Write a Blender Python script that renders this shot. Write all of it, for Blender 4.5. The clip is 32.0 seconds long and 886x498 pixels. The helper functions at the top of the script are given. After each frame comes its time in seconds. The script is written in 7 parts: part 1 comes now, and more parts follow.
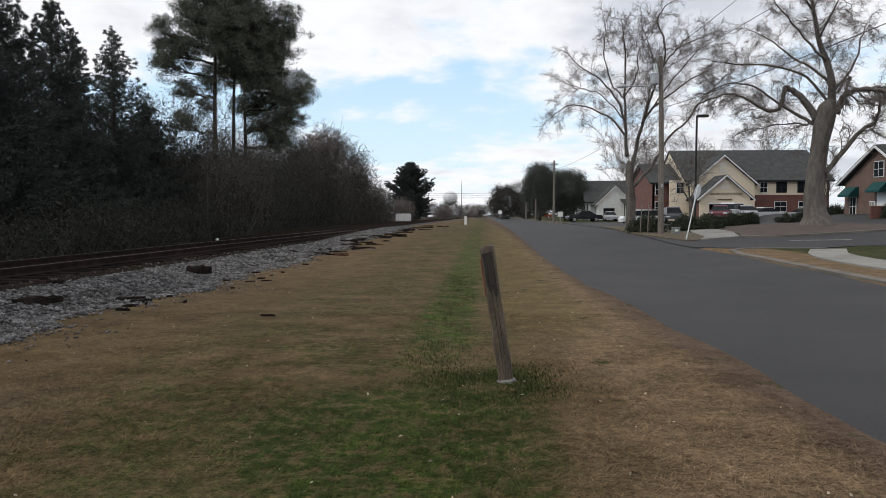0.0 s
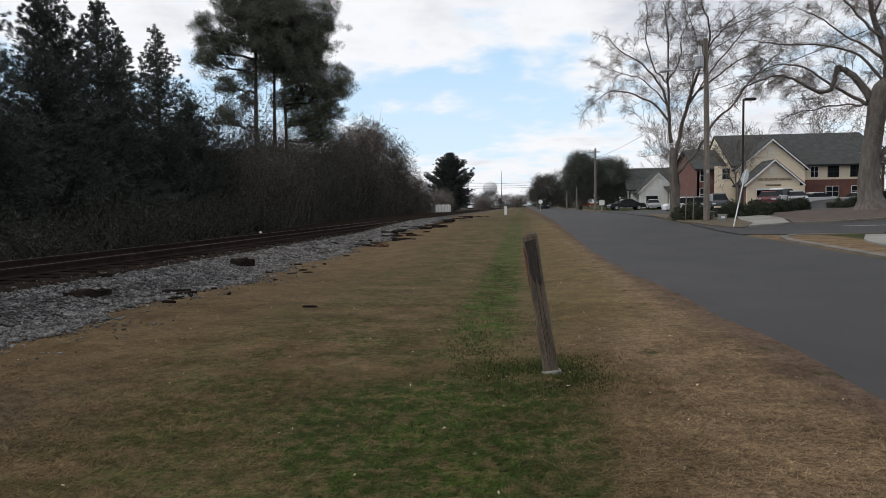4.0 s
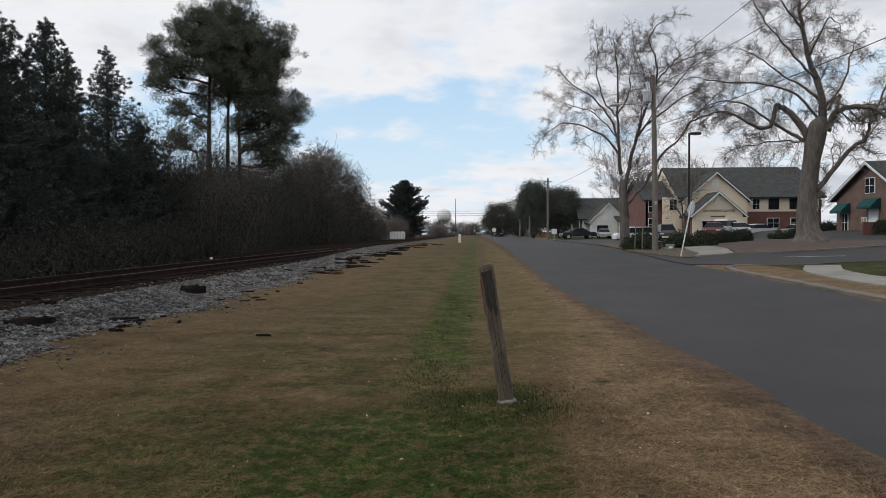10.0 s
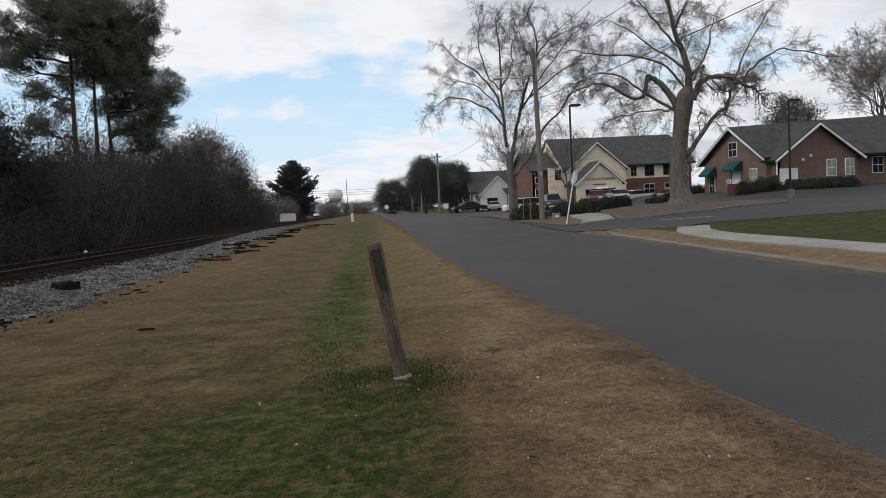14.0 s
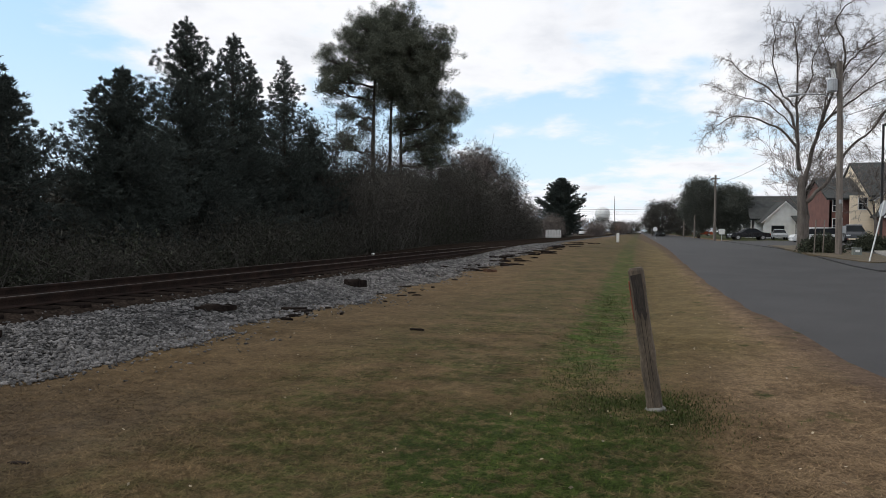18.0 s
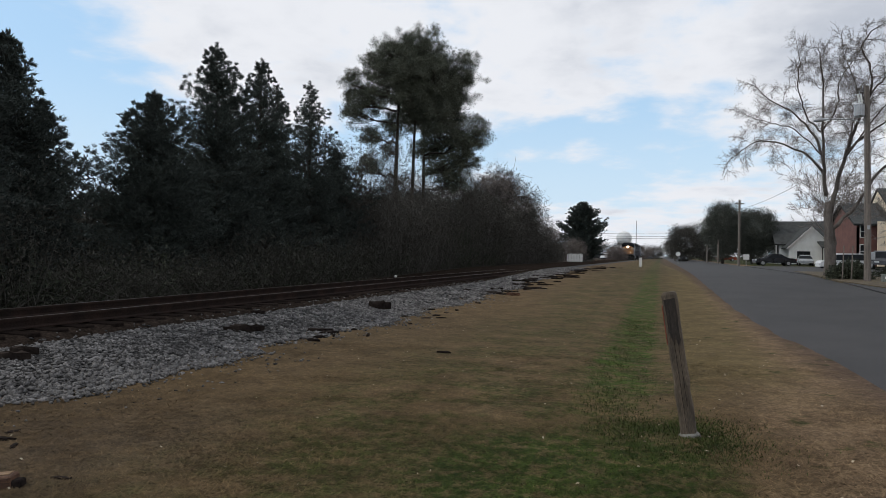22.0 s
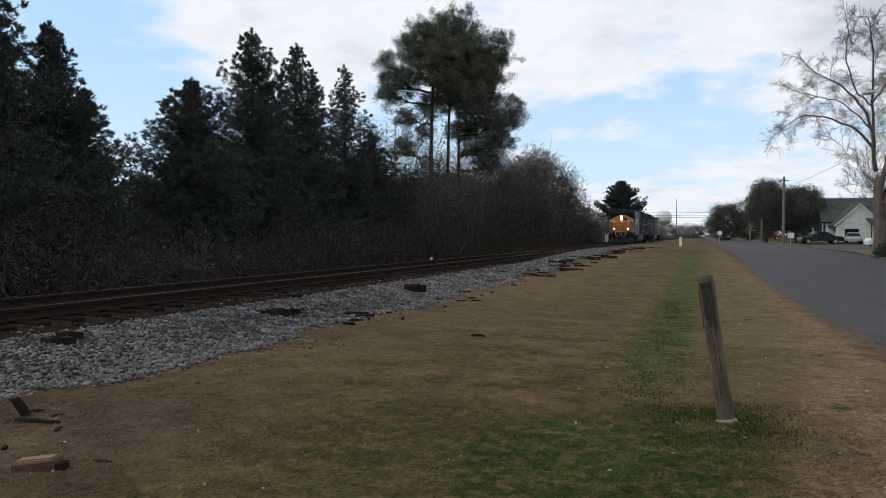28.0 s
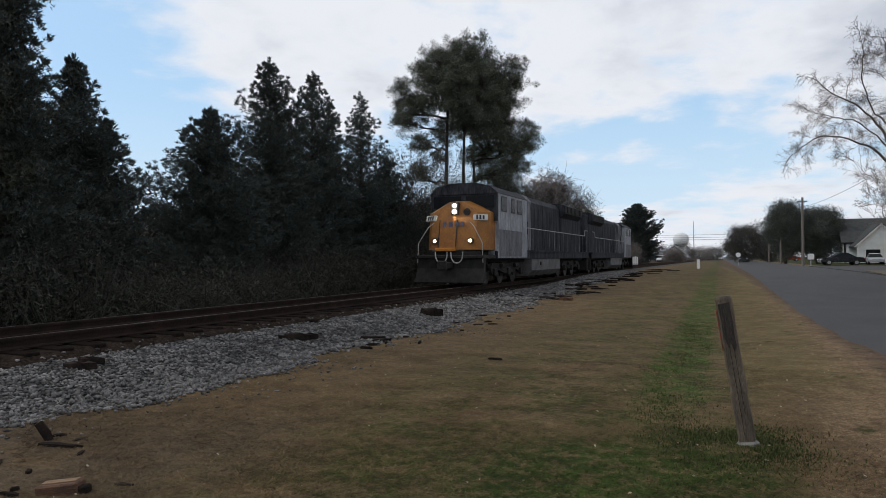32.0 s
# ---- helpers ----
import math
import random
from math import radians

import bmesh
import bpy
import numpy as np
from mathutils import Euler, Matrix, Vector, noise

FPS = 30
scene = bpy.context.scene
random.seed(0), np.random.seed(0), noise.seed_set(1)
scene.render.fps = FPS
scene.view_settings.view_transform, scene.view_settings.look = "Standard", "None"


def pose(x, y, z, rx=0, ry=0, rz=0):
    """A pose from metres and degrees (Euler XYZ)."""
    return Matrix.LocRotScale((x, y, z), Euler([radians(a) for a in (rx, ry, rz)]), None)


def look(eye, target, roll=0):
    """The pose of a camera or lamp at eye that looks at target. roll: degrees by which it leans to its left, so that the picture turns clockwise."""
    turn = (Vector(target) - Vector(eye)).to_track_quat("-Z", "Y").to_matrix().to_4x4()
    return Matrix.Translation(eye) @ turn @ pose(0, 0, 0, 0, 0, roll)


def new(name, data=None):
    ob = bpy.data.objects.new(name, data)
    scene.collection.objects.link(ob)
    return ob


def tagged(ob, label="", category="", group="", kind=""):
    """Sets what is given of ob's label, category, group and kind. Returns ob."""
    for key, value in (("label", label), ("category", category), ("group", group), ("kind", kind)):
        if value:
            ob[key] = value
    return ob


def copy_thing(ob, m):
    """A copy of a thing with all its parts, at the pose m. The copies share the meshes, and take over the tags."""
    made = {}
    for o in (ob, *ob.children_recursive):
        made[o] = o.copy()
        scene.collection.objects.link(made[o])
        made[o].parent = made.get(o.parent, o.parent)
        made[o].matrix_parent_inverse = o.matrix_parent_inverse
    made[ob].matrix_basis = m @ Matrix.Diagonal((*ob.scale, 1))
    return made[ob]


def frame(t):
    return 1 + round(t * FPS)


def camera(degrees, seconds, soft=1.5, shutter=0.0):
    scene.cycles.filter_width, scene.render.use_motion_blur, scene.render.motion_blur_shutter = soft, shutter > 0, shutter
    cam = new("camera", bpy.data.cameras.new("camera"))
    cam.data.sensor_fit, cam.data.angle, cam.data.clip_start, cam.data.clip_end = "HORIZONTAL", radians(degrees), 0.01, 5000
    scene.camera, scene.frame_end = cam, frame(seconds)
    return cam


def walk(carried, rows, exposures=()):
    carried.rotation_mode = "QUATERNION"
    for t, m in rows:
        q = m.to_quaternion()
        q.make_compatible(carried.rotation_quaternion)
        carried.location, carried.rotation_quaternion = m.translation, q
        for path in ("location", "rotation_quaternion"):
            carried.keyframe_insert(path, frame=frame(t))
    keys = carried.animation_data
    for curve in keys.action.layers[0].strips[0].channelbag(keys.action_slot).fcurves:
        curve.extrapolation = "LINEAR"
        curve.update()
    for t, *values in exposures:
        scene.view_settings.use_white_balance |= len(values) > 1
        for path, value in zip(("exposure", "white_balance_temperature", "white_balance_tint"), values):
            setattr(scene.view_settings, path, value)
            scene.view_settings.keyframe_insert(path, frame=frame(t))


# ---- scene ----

# ---- camera ----
cam = camera(65.48, 32.0, soft=0.75)
# seconds, eye x y z, yaw, pitch, roll
PATH = [
    (0, 0.000, 0.000, 1.600, 3.47, -2.86, -0.00),
    (0.5, 0.022, 0.058, 1.564, 3.81, -3.00, -0.19),
    (1, 0.024, 0.075, 1.569, 2.81, -2.15, 0.66),
    (1.5, 0.015, 0.078, 1.561, 3.31, -2.05, 0.19),
    (2, 0.015, 0.076, 1.562, 2.63, -1.97, -0.19),
    (2.5, 0.008, 0.082, 1.558, 1.60, -2.31, -0.57),
    (3, 0.006, 0.090, 1.558, 2.79, -1.64, -0.50),
    (3.5, -0.008, 0.105, 1.550, 6.18, -1.88, -0.39),
    (4, -0.023, 0.123, 1.572, 6.82, -3.59, 0.86),
    (4.5, -0.039, 0.119, 1.583, 7.92, -4.97, 4.39),
    (6.5, -0.053, 0.091, 1.605, 5.76, -2.18, -0.36),
    (7, -0.066, 0.075, 1.592, 5.06, -3.54, -0.20),
    (7.5, -0.091, 0.056, 1.583, 2.11, -1.75, 0.15),
    (8, -0.076, 0.058, 1.602, 4.66, -1.91, 0.62),
    (8.5, -0.069, 0.047, 1.604, 4.02, -1.14, 1.51),
    (9, -0.088, 0.041, 1.610, 3.70, -1.16, 1.62),
    (9.5, -0.076, 0.044, 1.609, 3.76, 0.69, 0.06),
    (10, -0.051, 0.053, 1.607, 2.96, -1.38, 0.24),
    (10.5, -0.032, 0.056, 1.610, 2.67, -1.60, 0.32),
    (11, -0.029, 0.044, 1.607, 2.41, -2.05, 0.63),
    (11.5, -0.030, 0.036, 1.610, 2.34, 1.23, 0.01),
    (12, -0.027, 0.027, 1.599, 4.13, 0.38, 0.40),
    (12.5, 0.014, 0.066, 1.610, 0.29, -2.25, 1.54),
    (13, 0.016, 0.084, 1.610, -4.44, -2.54, 2.42),
    (13.5, 0.013, 0.078, 1.606, -5.85, -3.64, 2.95),
    (15.5, 0.000, 0.012, 1.619, 0.90, -2.73, 0.84),
    (16, -0.021, -0.015, 1.627, 8.25, -3.50, 0.47),
    (16.5, 0.005, -0.019, 1.618, 8.34, -4.18, -1.17),
    (17, 0.025, 0.006, 1.635, 8.06, -5.12, -1.72),
    (17.5, 0.041, -0.007, 1.633, 12.89, -3.52, -0.50),
    (18, 0.045, -0.025, 1.639, 15.87, -1.59, -0.40),
    (18.5, 0.055, -0.036, 1.630, 17.16, 0.27, -0.28),
    (19, 0.067, -0.064, 1.626, 17.73, -0.34, 0.39),
    (19.5, 0.064, -0.067, 1.623, 16.73, -0.70, -0.06),
    (20, 0.060, -0.084, 1.625, 18.65, 0.84, -0.58),
    (20.5, 0.057, -0.054, 1.629, 17.35, 0.63, -0.95),
    (21, 0.031, -0.078, 1.626, 17.50, -0.23, -1.18),
    (21.5, -0.030, -0.077, 1.639, 16.24, -0.78, -2.20),
    (22, -0.055, -0.114, 1.633, 17.56, 0.31, -0.85),
    (22.5, -0.049, -0.103, 1.631, 19.77, 0.10, -0.43),
    (23, -0.054, -0.093, 1.637, 19.29, -0.46, -0.59),
    (23.5, -0.039, -0.080, 1.641, 21.53, -1.12, -0.43),
    (24, -0.032, -0.065, 1.652, 22.39, -1.16, -0.59),
    (24.5, -0.028, -0.057, 1.653, 22.77, -0.95, -0.41),
    (26.5, -0.019, -0.055, 1.655, 22.62, -1.71, -0.33),
    (27, -0.016, -0.054, 1.660, 22.46, -0.81, 0.53),
    (27.5, -0.010, -0.037, 1.664, 21.39, -1.07, -0.14),
    (28, -0.011, -0.057, 1.665, 20.61, -1.27, -0.26),
    (28.5, -0.014, -0.055, 1.656, 18.67, -0.98, -0.85),
    (29, -0.003, -0.045, 1.656, 20.12, -2.03, -1.00),
    (29.2, -0.002, -0.077, 1.643, 16.07, 1.64, -0.49),
    (29.5, 0.007, -0.105, 1.660, 22.62, -0.23, 0.36),
    (30, 0.019, -0.093, 1.660, 21.87, -0.31, 0.30),
    (30.5, 0.025, -0.106, 1.663, 21.74, -0.32, 0.48),
    (31, 0.022, -0.102, 1.664, 21.63, -0.16, 0.17),
    (31.5, 0.019, -0.092, 1.659, 22.03, 0.00, 0.04),
    (32, -0.000, -0.106, 1.653, 21.93, 0.76, 0.23),
]


def eye_pose(x, y, z, yaw, pitch, roll):
    return pose(x, y, z, 0, 0, yaw) @ pose(0, 0, 0, pitch) @ pose(0, 0, 0, 0, roll) @ pose(0, 0, 0, 90)


# seconds, stops, kelvin, tint
EXPOSURES = ((0.0, 0.27, 6500, 10), (4.0, 0.21, 6520, 10), (9.0, 0.09, 6500, 10), (13.0, 0.12, 6500, 10), (16.0, 0.22, 6530, 10), (18.0, 0.26, 6480, 10), (19.0, 0.08, 6400, 10), (20.0, 0.01, 6370, 10), (24.0, 0.10, 6340, 10), (27.5, 0.17, 6330, 10), (30.0, 0.03, 6290, 10), (32.0, 0.03, 6290, 10))

walk(cam, [(t, eye_pose(*r)) for t, *r in PATH], exposures=EXPOSURES)

# ---- light ----
SUN_AZ, SUN_EL = -105.0, 40.0   # degrees, from +y towards +x


def build_world():
    """A broken cover of soft cloud: a grey-white sheet high up and to the right, a pale blue band below it, thin white haze on the horizon."""
    world = bpy.data.worlds.new("sky")
    scene.world = world
    world.use_nodes = True
    nt = world.node_tree
    nt.nodes.clear()
    n, l = nt.nodes.new, nt.links.new
    out, bg = n("ShaderNodeOutputWorld"), n("ShaderNodeBackground")
    sky = n("ShaderNodeTexSky")
    sky.sky_type, sky.sun_disc = "NISHITA", False
    sky.sun_elevation, sky.sun_rotation = radians(SUN_EL), radians(SUN_AZ)
    sky.air_density, sky.dust_density, sky.ozone_density = 1.0, 1.2, 1.0
    tc, sep = n("ShaderNodeTexCoord"), n("ShaderNodeSeparateXYZ")
    l(tc.outputs["Generated"], sep.inputs[0])
    X, Z = sep.outputs["X"], sep.outputs["Z"]

    def calc(op, p, q=0.0, r=0.0):
        k = n("ShaderNodeMath"); k.operation = op
        for i, v in enumerate((p, q, r)):
            if isinstance(v, (int, float)):
                k.inputs[i].default_value = v
            else:
                l(v, k.inputs[i])
        return k.outputs[0]

    def ease(v, lo, hi, to_lo, to_hi):
        k = n("ShaderNodeMapRange"); k.interpolation_type = "SMOOTHSTEP"
        for key, w in (("From Min", lo), ("From Max", hi), ("To Min", to_lo), ("To Max", to_hi)):
            k.inputs[key].default_value = w
        l(v, k.inputs["Value"])
        return k.outputs[0]

    def blend(f, p, q):
        k = n("ShaderNodeMix"); k.data_type = "RGBA"
        for key, v in (("Factor", f), ("A", p), ("B", q)):
            if isinstance(v, (int, float)):
                k.inputs[key].default_value = v
            elif isinstance(v, tuple):
                k.inputs[key].default_value = (*v, 1)
            else:
                l(v, k.inputs[key])
        return k.outputs["Result"]

    # flatten the direction onto a cloud layer
    height = calc("MAXIMUM", calc("ADD", Z, 0.16), 0.03)
    com, dv = n("ShaderNodeCombineXYZ"), n("ShaderNodeVectorMath")
    dv.operation = "DIVIDE"
    for k in ("X", "Y", "Z"):
        l(height, com.inputs[k])
    l(tc.outputs["Generated"], dv.inputs[0]); l(com.outputs[0], dv.inputs[1])

    def cloud_noise(scale, detail, rough, shift, squash=(1.0, 0.9, 0.0), twist=0.2):
        mp = n("ShaderNodeMapping")
        mp.inputs["Location"].default_value = shift
        mp.inputs["Scale"].default_value = squash
        l(dv.outputs[0], mp.inputs[0])
        t = n("ShaderNodeTexNoise")
        t.inputs["Scale"].default_value, t.inputs["Detail"].default_value = scale, detail
        t.inputs["Roughness"].default_value, t.inputs["Distortion"].default_value = rough, twist
        l(mp.outputs[0], t.inputs["Vector"])
        return t.outputs["Fac"]

    big = cloud_noise(1.5, 8.0, 0.55, CLOUD_SHIFT)
    lumps = cloud_noise(4.2, 6.0, 0.55, (3.1, 1.7, 0.0))
    density = calc("MULTIPLY_ADD", big, 0.85, -0.425)
    density = calc("ADD", density, calc("MULTIPLY_ADD", lumps, 0.42, -0.21))
    for term in (ease(Z, 0.15, 0.25, -0.085, 0.13), ease(Z, 0.04, 0.13, 0.13, 0.0), ease(X, -0.04, 0.24, 0.0, 0.15), ease(X, -0.74, -0.56, -0.24, 0.0)):
        density = calc("ADD", density, term)
    cover = ease(density, -0.10, 0.13, 0.0, 1.0)
    # bright edges, grey where the cloud is thick
    body = calc("ADD", density, calc("MULTIPLY_ADD", cloud_noise(2.2, 5.0, 0.5, (7.3, 2.9, 0.0)), 0.75, -0.40))
    body = calc("ADD", body, ease(X, -0.5, 0.5, -0.05, 0.10))
    grey = ease(body, 0.06, 0.48, 0.0, 1.0)
    cloud = blend(grey, CLOUD_BRIGHT, CLOUD_GREY)
    gain = n("ShaderNodeVectorMath"); gain.operation = "SCALE"; gain.inputs["Scale"].default_value = SKY_GAIN
    l(sky.outputs[0], gain.inputs[0])
    clear = blend(0.62, gain.outputs[0], (0.36, 0.66, 0.98))   # thin high cloud pales the blue
    clear = blend(ease(Z, 0.0, 0.28, 0.88, 0.26), clear, (0.66, 0.79, 0.89))
    l(blend(cover, clear, cloud), bg.inputs["Color"])
    bg.inputs["Strength"].default_value = SKY_STRENGTH
    l(bg.outputs[0], out.inputs[0])


CLOUD_BRIGHT, CLOUD_GREY = (0.82, 0.828, 0.855), (0.53, 0.56, 0.62)
CLOUD_SHIFT = (0.4, 0.2, 0.0)
SKY_GAIN = 0.13
SKY_STRENGTH = 1.0
build_world()

sun_data = bpy.data.lights.new("sun", "SUN")
sun_data.energy, sun_data.angle, sun_data.color = 1.0, radians(14), (1.0, 0.92, 0.80)
sun = new("sun", sun_data)
_d = Vector((math.sin(radians(SUN_AZ)) * math.cos(radians(SUN_EL)), math.cos(radians(SUN_AZ)) * math.cos(radians(SUN_EL)), math.sin(radians(SUN_EL))))
sun.matrix_world = look(_d * 300, (0, 0, 0))


# ---- materials ----
def nodes_of(m):
    m.use_nodes = True
    nt = m.node_tree
    return nt, nt.nodes["Principled BSDF"]


def mat(name, c1, c2=None, scale=6.0, rough=0.8, metal=0.0, bump=0.15, fine=60.0, fine_amount=0.25, coords="Object", island=0.0, objrand=0.0, spec=0.4, stretch=(1, 1, 1)):
    """Two-colour surface with a coarse and a fine variation and a little relief."""
    m = bpy.data.materials.new(name)
    nt, bsdf = nodes_of(m)
    n, l = nt.nodes.new, nt.links.new
    c2 = c2 or tuple(v * 0.7 for v in c1)
    if coords == "World":
        src = n("ShaderNodeNewGeometry").outputs["Position"]
    else:
        src = n("ShaderNodeTexCoord").outputs[coords]
    mp = n("ShaderNodeMapping"); mp.inputs["Scale"].default_value = stretch
    l(src, mp.inputs[0])
    a = n("ShaderNodeTexNoise"); a.inputs["Scale"].default_value = scale; a.inputs["Detail"].default_value = 5
    b = n("ShaderNodeTexNoise"); b.inputs["Scale"].default_value = fine; b.inputs["Detail"].default_value = 3
    l(mp.outputs[0], a.inputs["Vector"]); l(mp.outputs[0], b.inputs["Vector"])
    ramp = n("ShaderNodeValToRGB")
    ramp.color_ramp.elements[0].position, ramp.color_ramp.elements[1].position = 0.35, 0.65
    ramp.color_ramp.elements[0].color, ramp.color_ramp.elements[1].color = (*c1, 1), (*c2, 1)
    l(a.outputs["Fac"], ramp.inputs[0])
    fm = n("ShaderNodeMapRange")
    fm.inputs["From Min"].default_value, fm.inputs["From Max"].default_value = 0.3, 0.7
    fm.inputs["To Min"].default_value, fm.inputs["To Max"].default_value = 1 - fine_amount, 1 + fine_amount
    l(b.outputs["Fac"], fm.inputs["Value"])
    value = fm.outputs[0]
    for on, node, sock in ((island, "ShaderNodeNewGeometry", "Random Per Island"), (objrand, "ShaderNodeObjectInfo", "Random")):
        if on:
            r = n("ShaderNodeMapRange"); r.inputs["To Min"].default_value, r.inputs["To Max"].default_value = 1 - on, 1 + on
            l(n(node).outputs[sock], r.inputs["Value"])
            mu = n("ShaderNodeMath"); mu.operation = "MULTIPLY"
            l(value, mu.inputs[0]); l(r.outputs[0], mu.inputs[1])
            value = mu.outputs[0]
    sc = n("ShaderNodeVectorMath"); sc.operation = "SCALE"
    l(ramp.outputs[0], sc.inputs[0]); l(value, sc.inputs["Scale"])
    l(sc.outputs[0], bsdf.inputs["Base Color"])
    bsdf.inputs["Roughness"].default_value, bsdf.inputs["Metallic"].default_value = rough, metal
    bsdf.inputs["Specular IOR Level"].default_value = spec
    if bump:
        bp = n("ShaderNodeBump"); bp.inputs["Strength"].default_value = bump; bp.inputs["Distance"].default_value = 0.02
        l(b.outputs["Fac"], bp.inputs["Height"]); l(bp.outputs[0], bsdf.inputs["Normal"])
    return m


def glow(name, color, strength):
    m = bpy.data.materials.new(name)
    nt, bsdf = nodes_of(m)
    bsdf.inputs["Base Color"].default_value = (*color, 1)
    bsdf.inputs["Emission Color"].default_value = (*color, 1)
    bsdf.inputs["Emission Strength"].default_value = strength
    return m


def turf(name, island=0.0, gain=1.0):
    """Winter lawn: tan dormant grass with green patches, greener in the shallow swale, browner by the road."""
    m = bpy.data.materials.new(name)
    nt, bsdf = nodes_of(m)
    n, l = nt.nodes.new, nt.links.new
    geo = n("ShaderNodeNewGeometry")
    sep = n("ShaderNodeSeparateXYZ"); l(geo.outputs["Position"], sep.inputs[0])

    def noise_at(scale, detail=4, rough=0.6):
        t = n("ShaderNodeTexNoise"); t.inputs["Scale"].default_value = scale; t.inputs["Detail"].default_value = detail; t.inputs["Roughness"].default_value = rough
        l(geo.outputs["Position"], t.inputs["Vector"])
        return t.outputs["Fac"]

    def math_(op, a, b):
        k = n("ShaderNodeMath"); k.operation = op
        for i, v in enumerate((a, b)):
            if isinstance(v, (int, float)):
                k.inputs[i].default_value = v
            else:
                l(v, k.inputs[i])
        return k.outputs[0]

    def span(v, a, b, lo=0.0, hi=1.0):
        k = n("ShaderNodeMapRange"); k.interpolation_type = "SMOOTHSTEP"
        for key, w in (("From Min", a), ("From Max", b), ("To Min", lo), ("To Max", hi)):
            k.inputs[key].default_value = w
        l(v, k.inputs["Value"])
        return k.outputs[0]

    def mix(f, a, b):
        k = n("ShaderNodeMix"); k.data_type = "RGBA"
        if isinstance(f, float):
            k.inputs["Factor"].default_value = f
        else:
            l(f, k.inputs["Factor"])
        for s, v in (("A", a), ("B", b)):
            if isinstance(v, tuple):
                k.inputs[s].default_value = (*v, 1)
            else:
                l(v, k.inputs[s])
        return k.outputs["Result"]

    x, y = sep.outputs["X"], sep.outputs["Y"]
    wob = math_("MULTIPLY", math_("SUBTRACT", noise_at(0.6), 0.5), 1.4)
    ragged = math_("MULTIPLY", math_("SUBTRACT", noise_at(3.2, 4), 0.5), 0.9)
    xw = math_("ADD", math_("ADD", x, wob), ragged)
    clumps = noise_at(2.4, 5, 0.65)
    patch = span(math_("ADD", math_("MULTIPLY", noise_at(0.7, 4), 0.55), math_("MULTIPLY", clumps, 0.45)), 0.40, 0.56)
    # a strip of fresh grass along the swale, thin far away
    strip = math_("ADD", math_("ADD", x, 0.55), math_("ADD", math_("MULTIPLY", wob, 0.35), math_("MULTIPLY", ragged, 0.6)))
    strip = math_("MULTIPLY", span(strip, -0.75, -0.25), span(strip, 0.25, 0.60, 1.0, 0.0))
    strip = math_("MULTIPLY", strip, math_("MULTIPLY", span(y, 7.0, 9.5, 0.35, 1.0), span(y, 18.0, 60.0, 1.0, 0.70)))
    strip = math_("MULTIPLY", strip, span(clumps, 0.34, 0.56, 0.45, 1.0))
    left = math_("MULTIPLY", span(xw, -5.0, -2.6), span(xw, 0.1, 0.6, 1.0, 0.0))
    near = span(math_("ADD", y, math_("MULTIPLY", math_("SUBTRACT", noise_at(0.9, 4), 0.5), 7.0)), 6.0, 11.0, 0.66, 0.50)
    green = math_("MULTIPLY", math_("MULTIPLY", left, patch), near)
    # lush green short of the post, widened to paint in the lens's corner darkening
    at_post = n("ShaderNodeVectorMath"); at_post.operation = "DISTANCE"; at_post.inputs[1].default_value = (-0.55, 4.9, 0.0)
    l(geo.outputs["Position"], at_post.inputs[0])
    lush = span(math_("ADD", math_("ADD", at_post.outputs["Value"], wob), ragged), 0.9, 2.3, 0.95, 0.0)
    lush = math_("MULTIPLY", lush, span(math_("ADD", x, ragged), 0.15, 0.75, 1.0, 0.0))
    lawn = math_("MULTIPLY", span(x, 10.6, 11.2), span(y, 9.0, 11.0))
    stray = math_("MULTIPLY", math_("MULTIPLY", span(x, 0.3, 0.8), span(x, 3.2, 3.6, 1.0, 0.0)), span(noise_at(1.9, 3), 0.60, 0.68, 0.0, 0.7))
    green = math_("MAXIMUM", math_("MAXIMUM", green, strip), math_("MAXIMUM", lush, stray))
    fleck = span(math_("ADD", math_("MULTIPLY", noise_at(70.0, 3), 0.36), math_("ADD", math_("MULTIPLY", noise_at(24.0, 3), 0.34), math_("MULTIPLY", noise_at(8.0, 4), 0.30))), 0.40, 0.61)
    if island:
        fleck = span(fleck, 0.0, 1.0, 0.28, 0.92)
    green = math_("MULTIPLY", green, span(noise_at(7.0, 5, 0.7), 0.38, 0.57, 0.36, 1.15))
    green = math_("MAXIMUM", green, math_("MULTIPLY", lawn, span(clumps, 0.34, 0.6, 0.62, 1.0)))
    tan = mix(fleck, (0.074, 0.0505, 0.0262), (0.158, 0.108, 0.056))
    roadside = span(xw, 0.5, 1.3)
    tan = mix(math_("MULTIPLY", roadside, math_("SUBTRACT", 1.0, lawn)), tan, mix(fleck, (0.090, 0.0595, 0.0340), (0.222, 0.151, 0.087)))
    # yellower, trodden grass farther along the swale
    olive = math_("MULTIPLY", math_("MULTIPLY", span(xw, 0.1, 0.6), span(xw, 1.3, 2.0, 1.0, 0.0)), span(y, 7.5, 11.0, 0.0, 0.75))
    tan = mix(olive, tan, mix(fleck, (0.088, 0.066, 0.028), (0.150, 0.112, 0.050)))
    # bare brown earth along the edge of the asphalt
    off = math_("ADD", math_("ADD", x, math_("MULTIPLY", y, 0.026)), math_("MULTIPLY", math_("SUBTRACT", noise_at(2.2, 5), 0.5), 0.9))
    earth = math_("MULTIPLY", span(off, 2.25, 2.75), span(x, 3.2, 3.6, 1.0, 0.0))
    tan = mix(math_("MULTIPLY", earth, 0.8), tan, mix(fleck, (0.058, 0.037, 0.026), (0.115, 0.078, 0.056)))
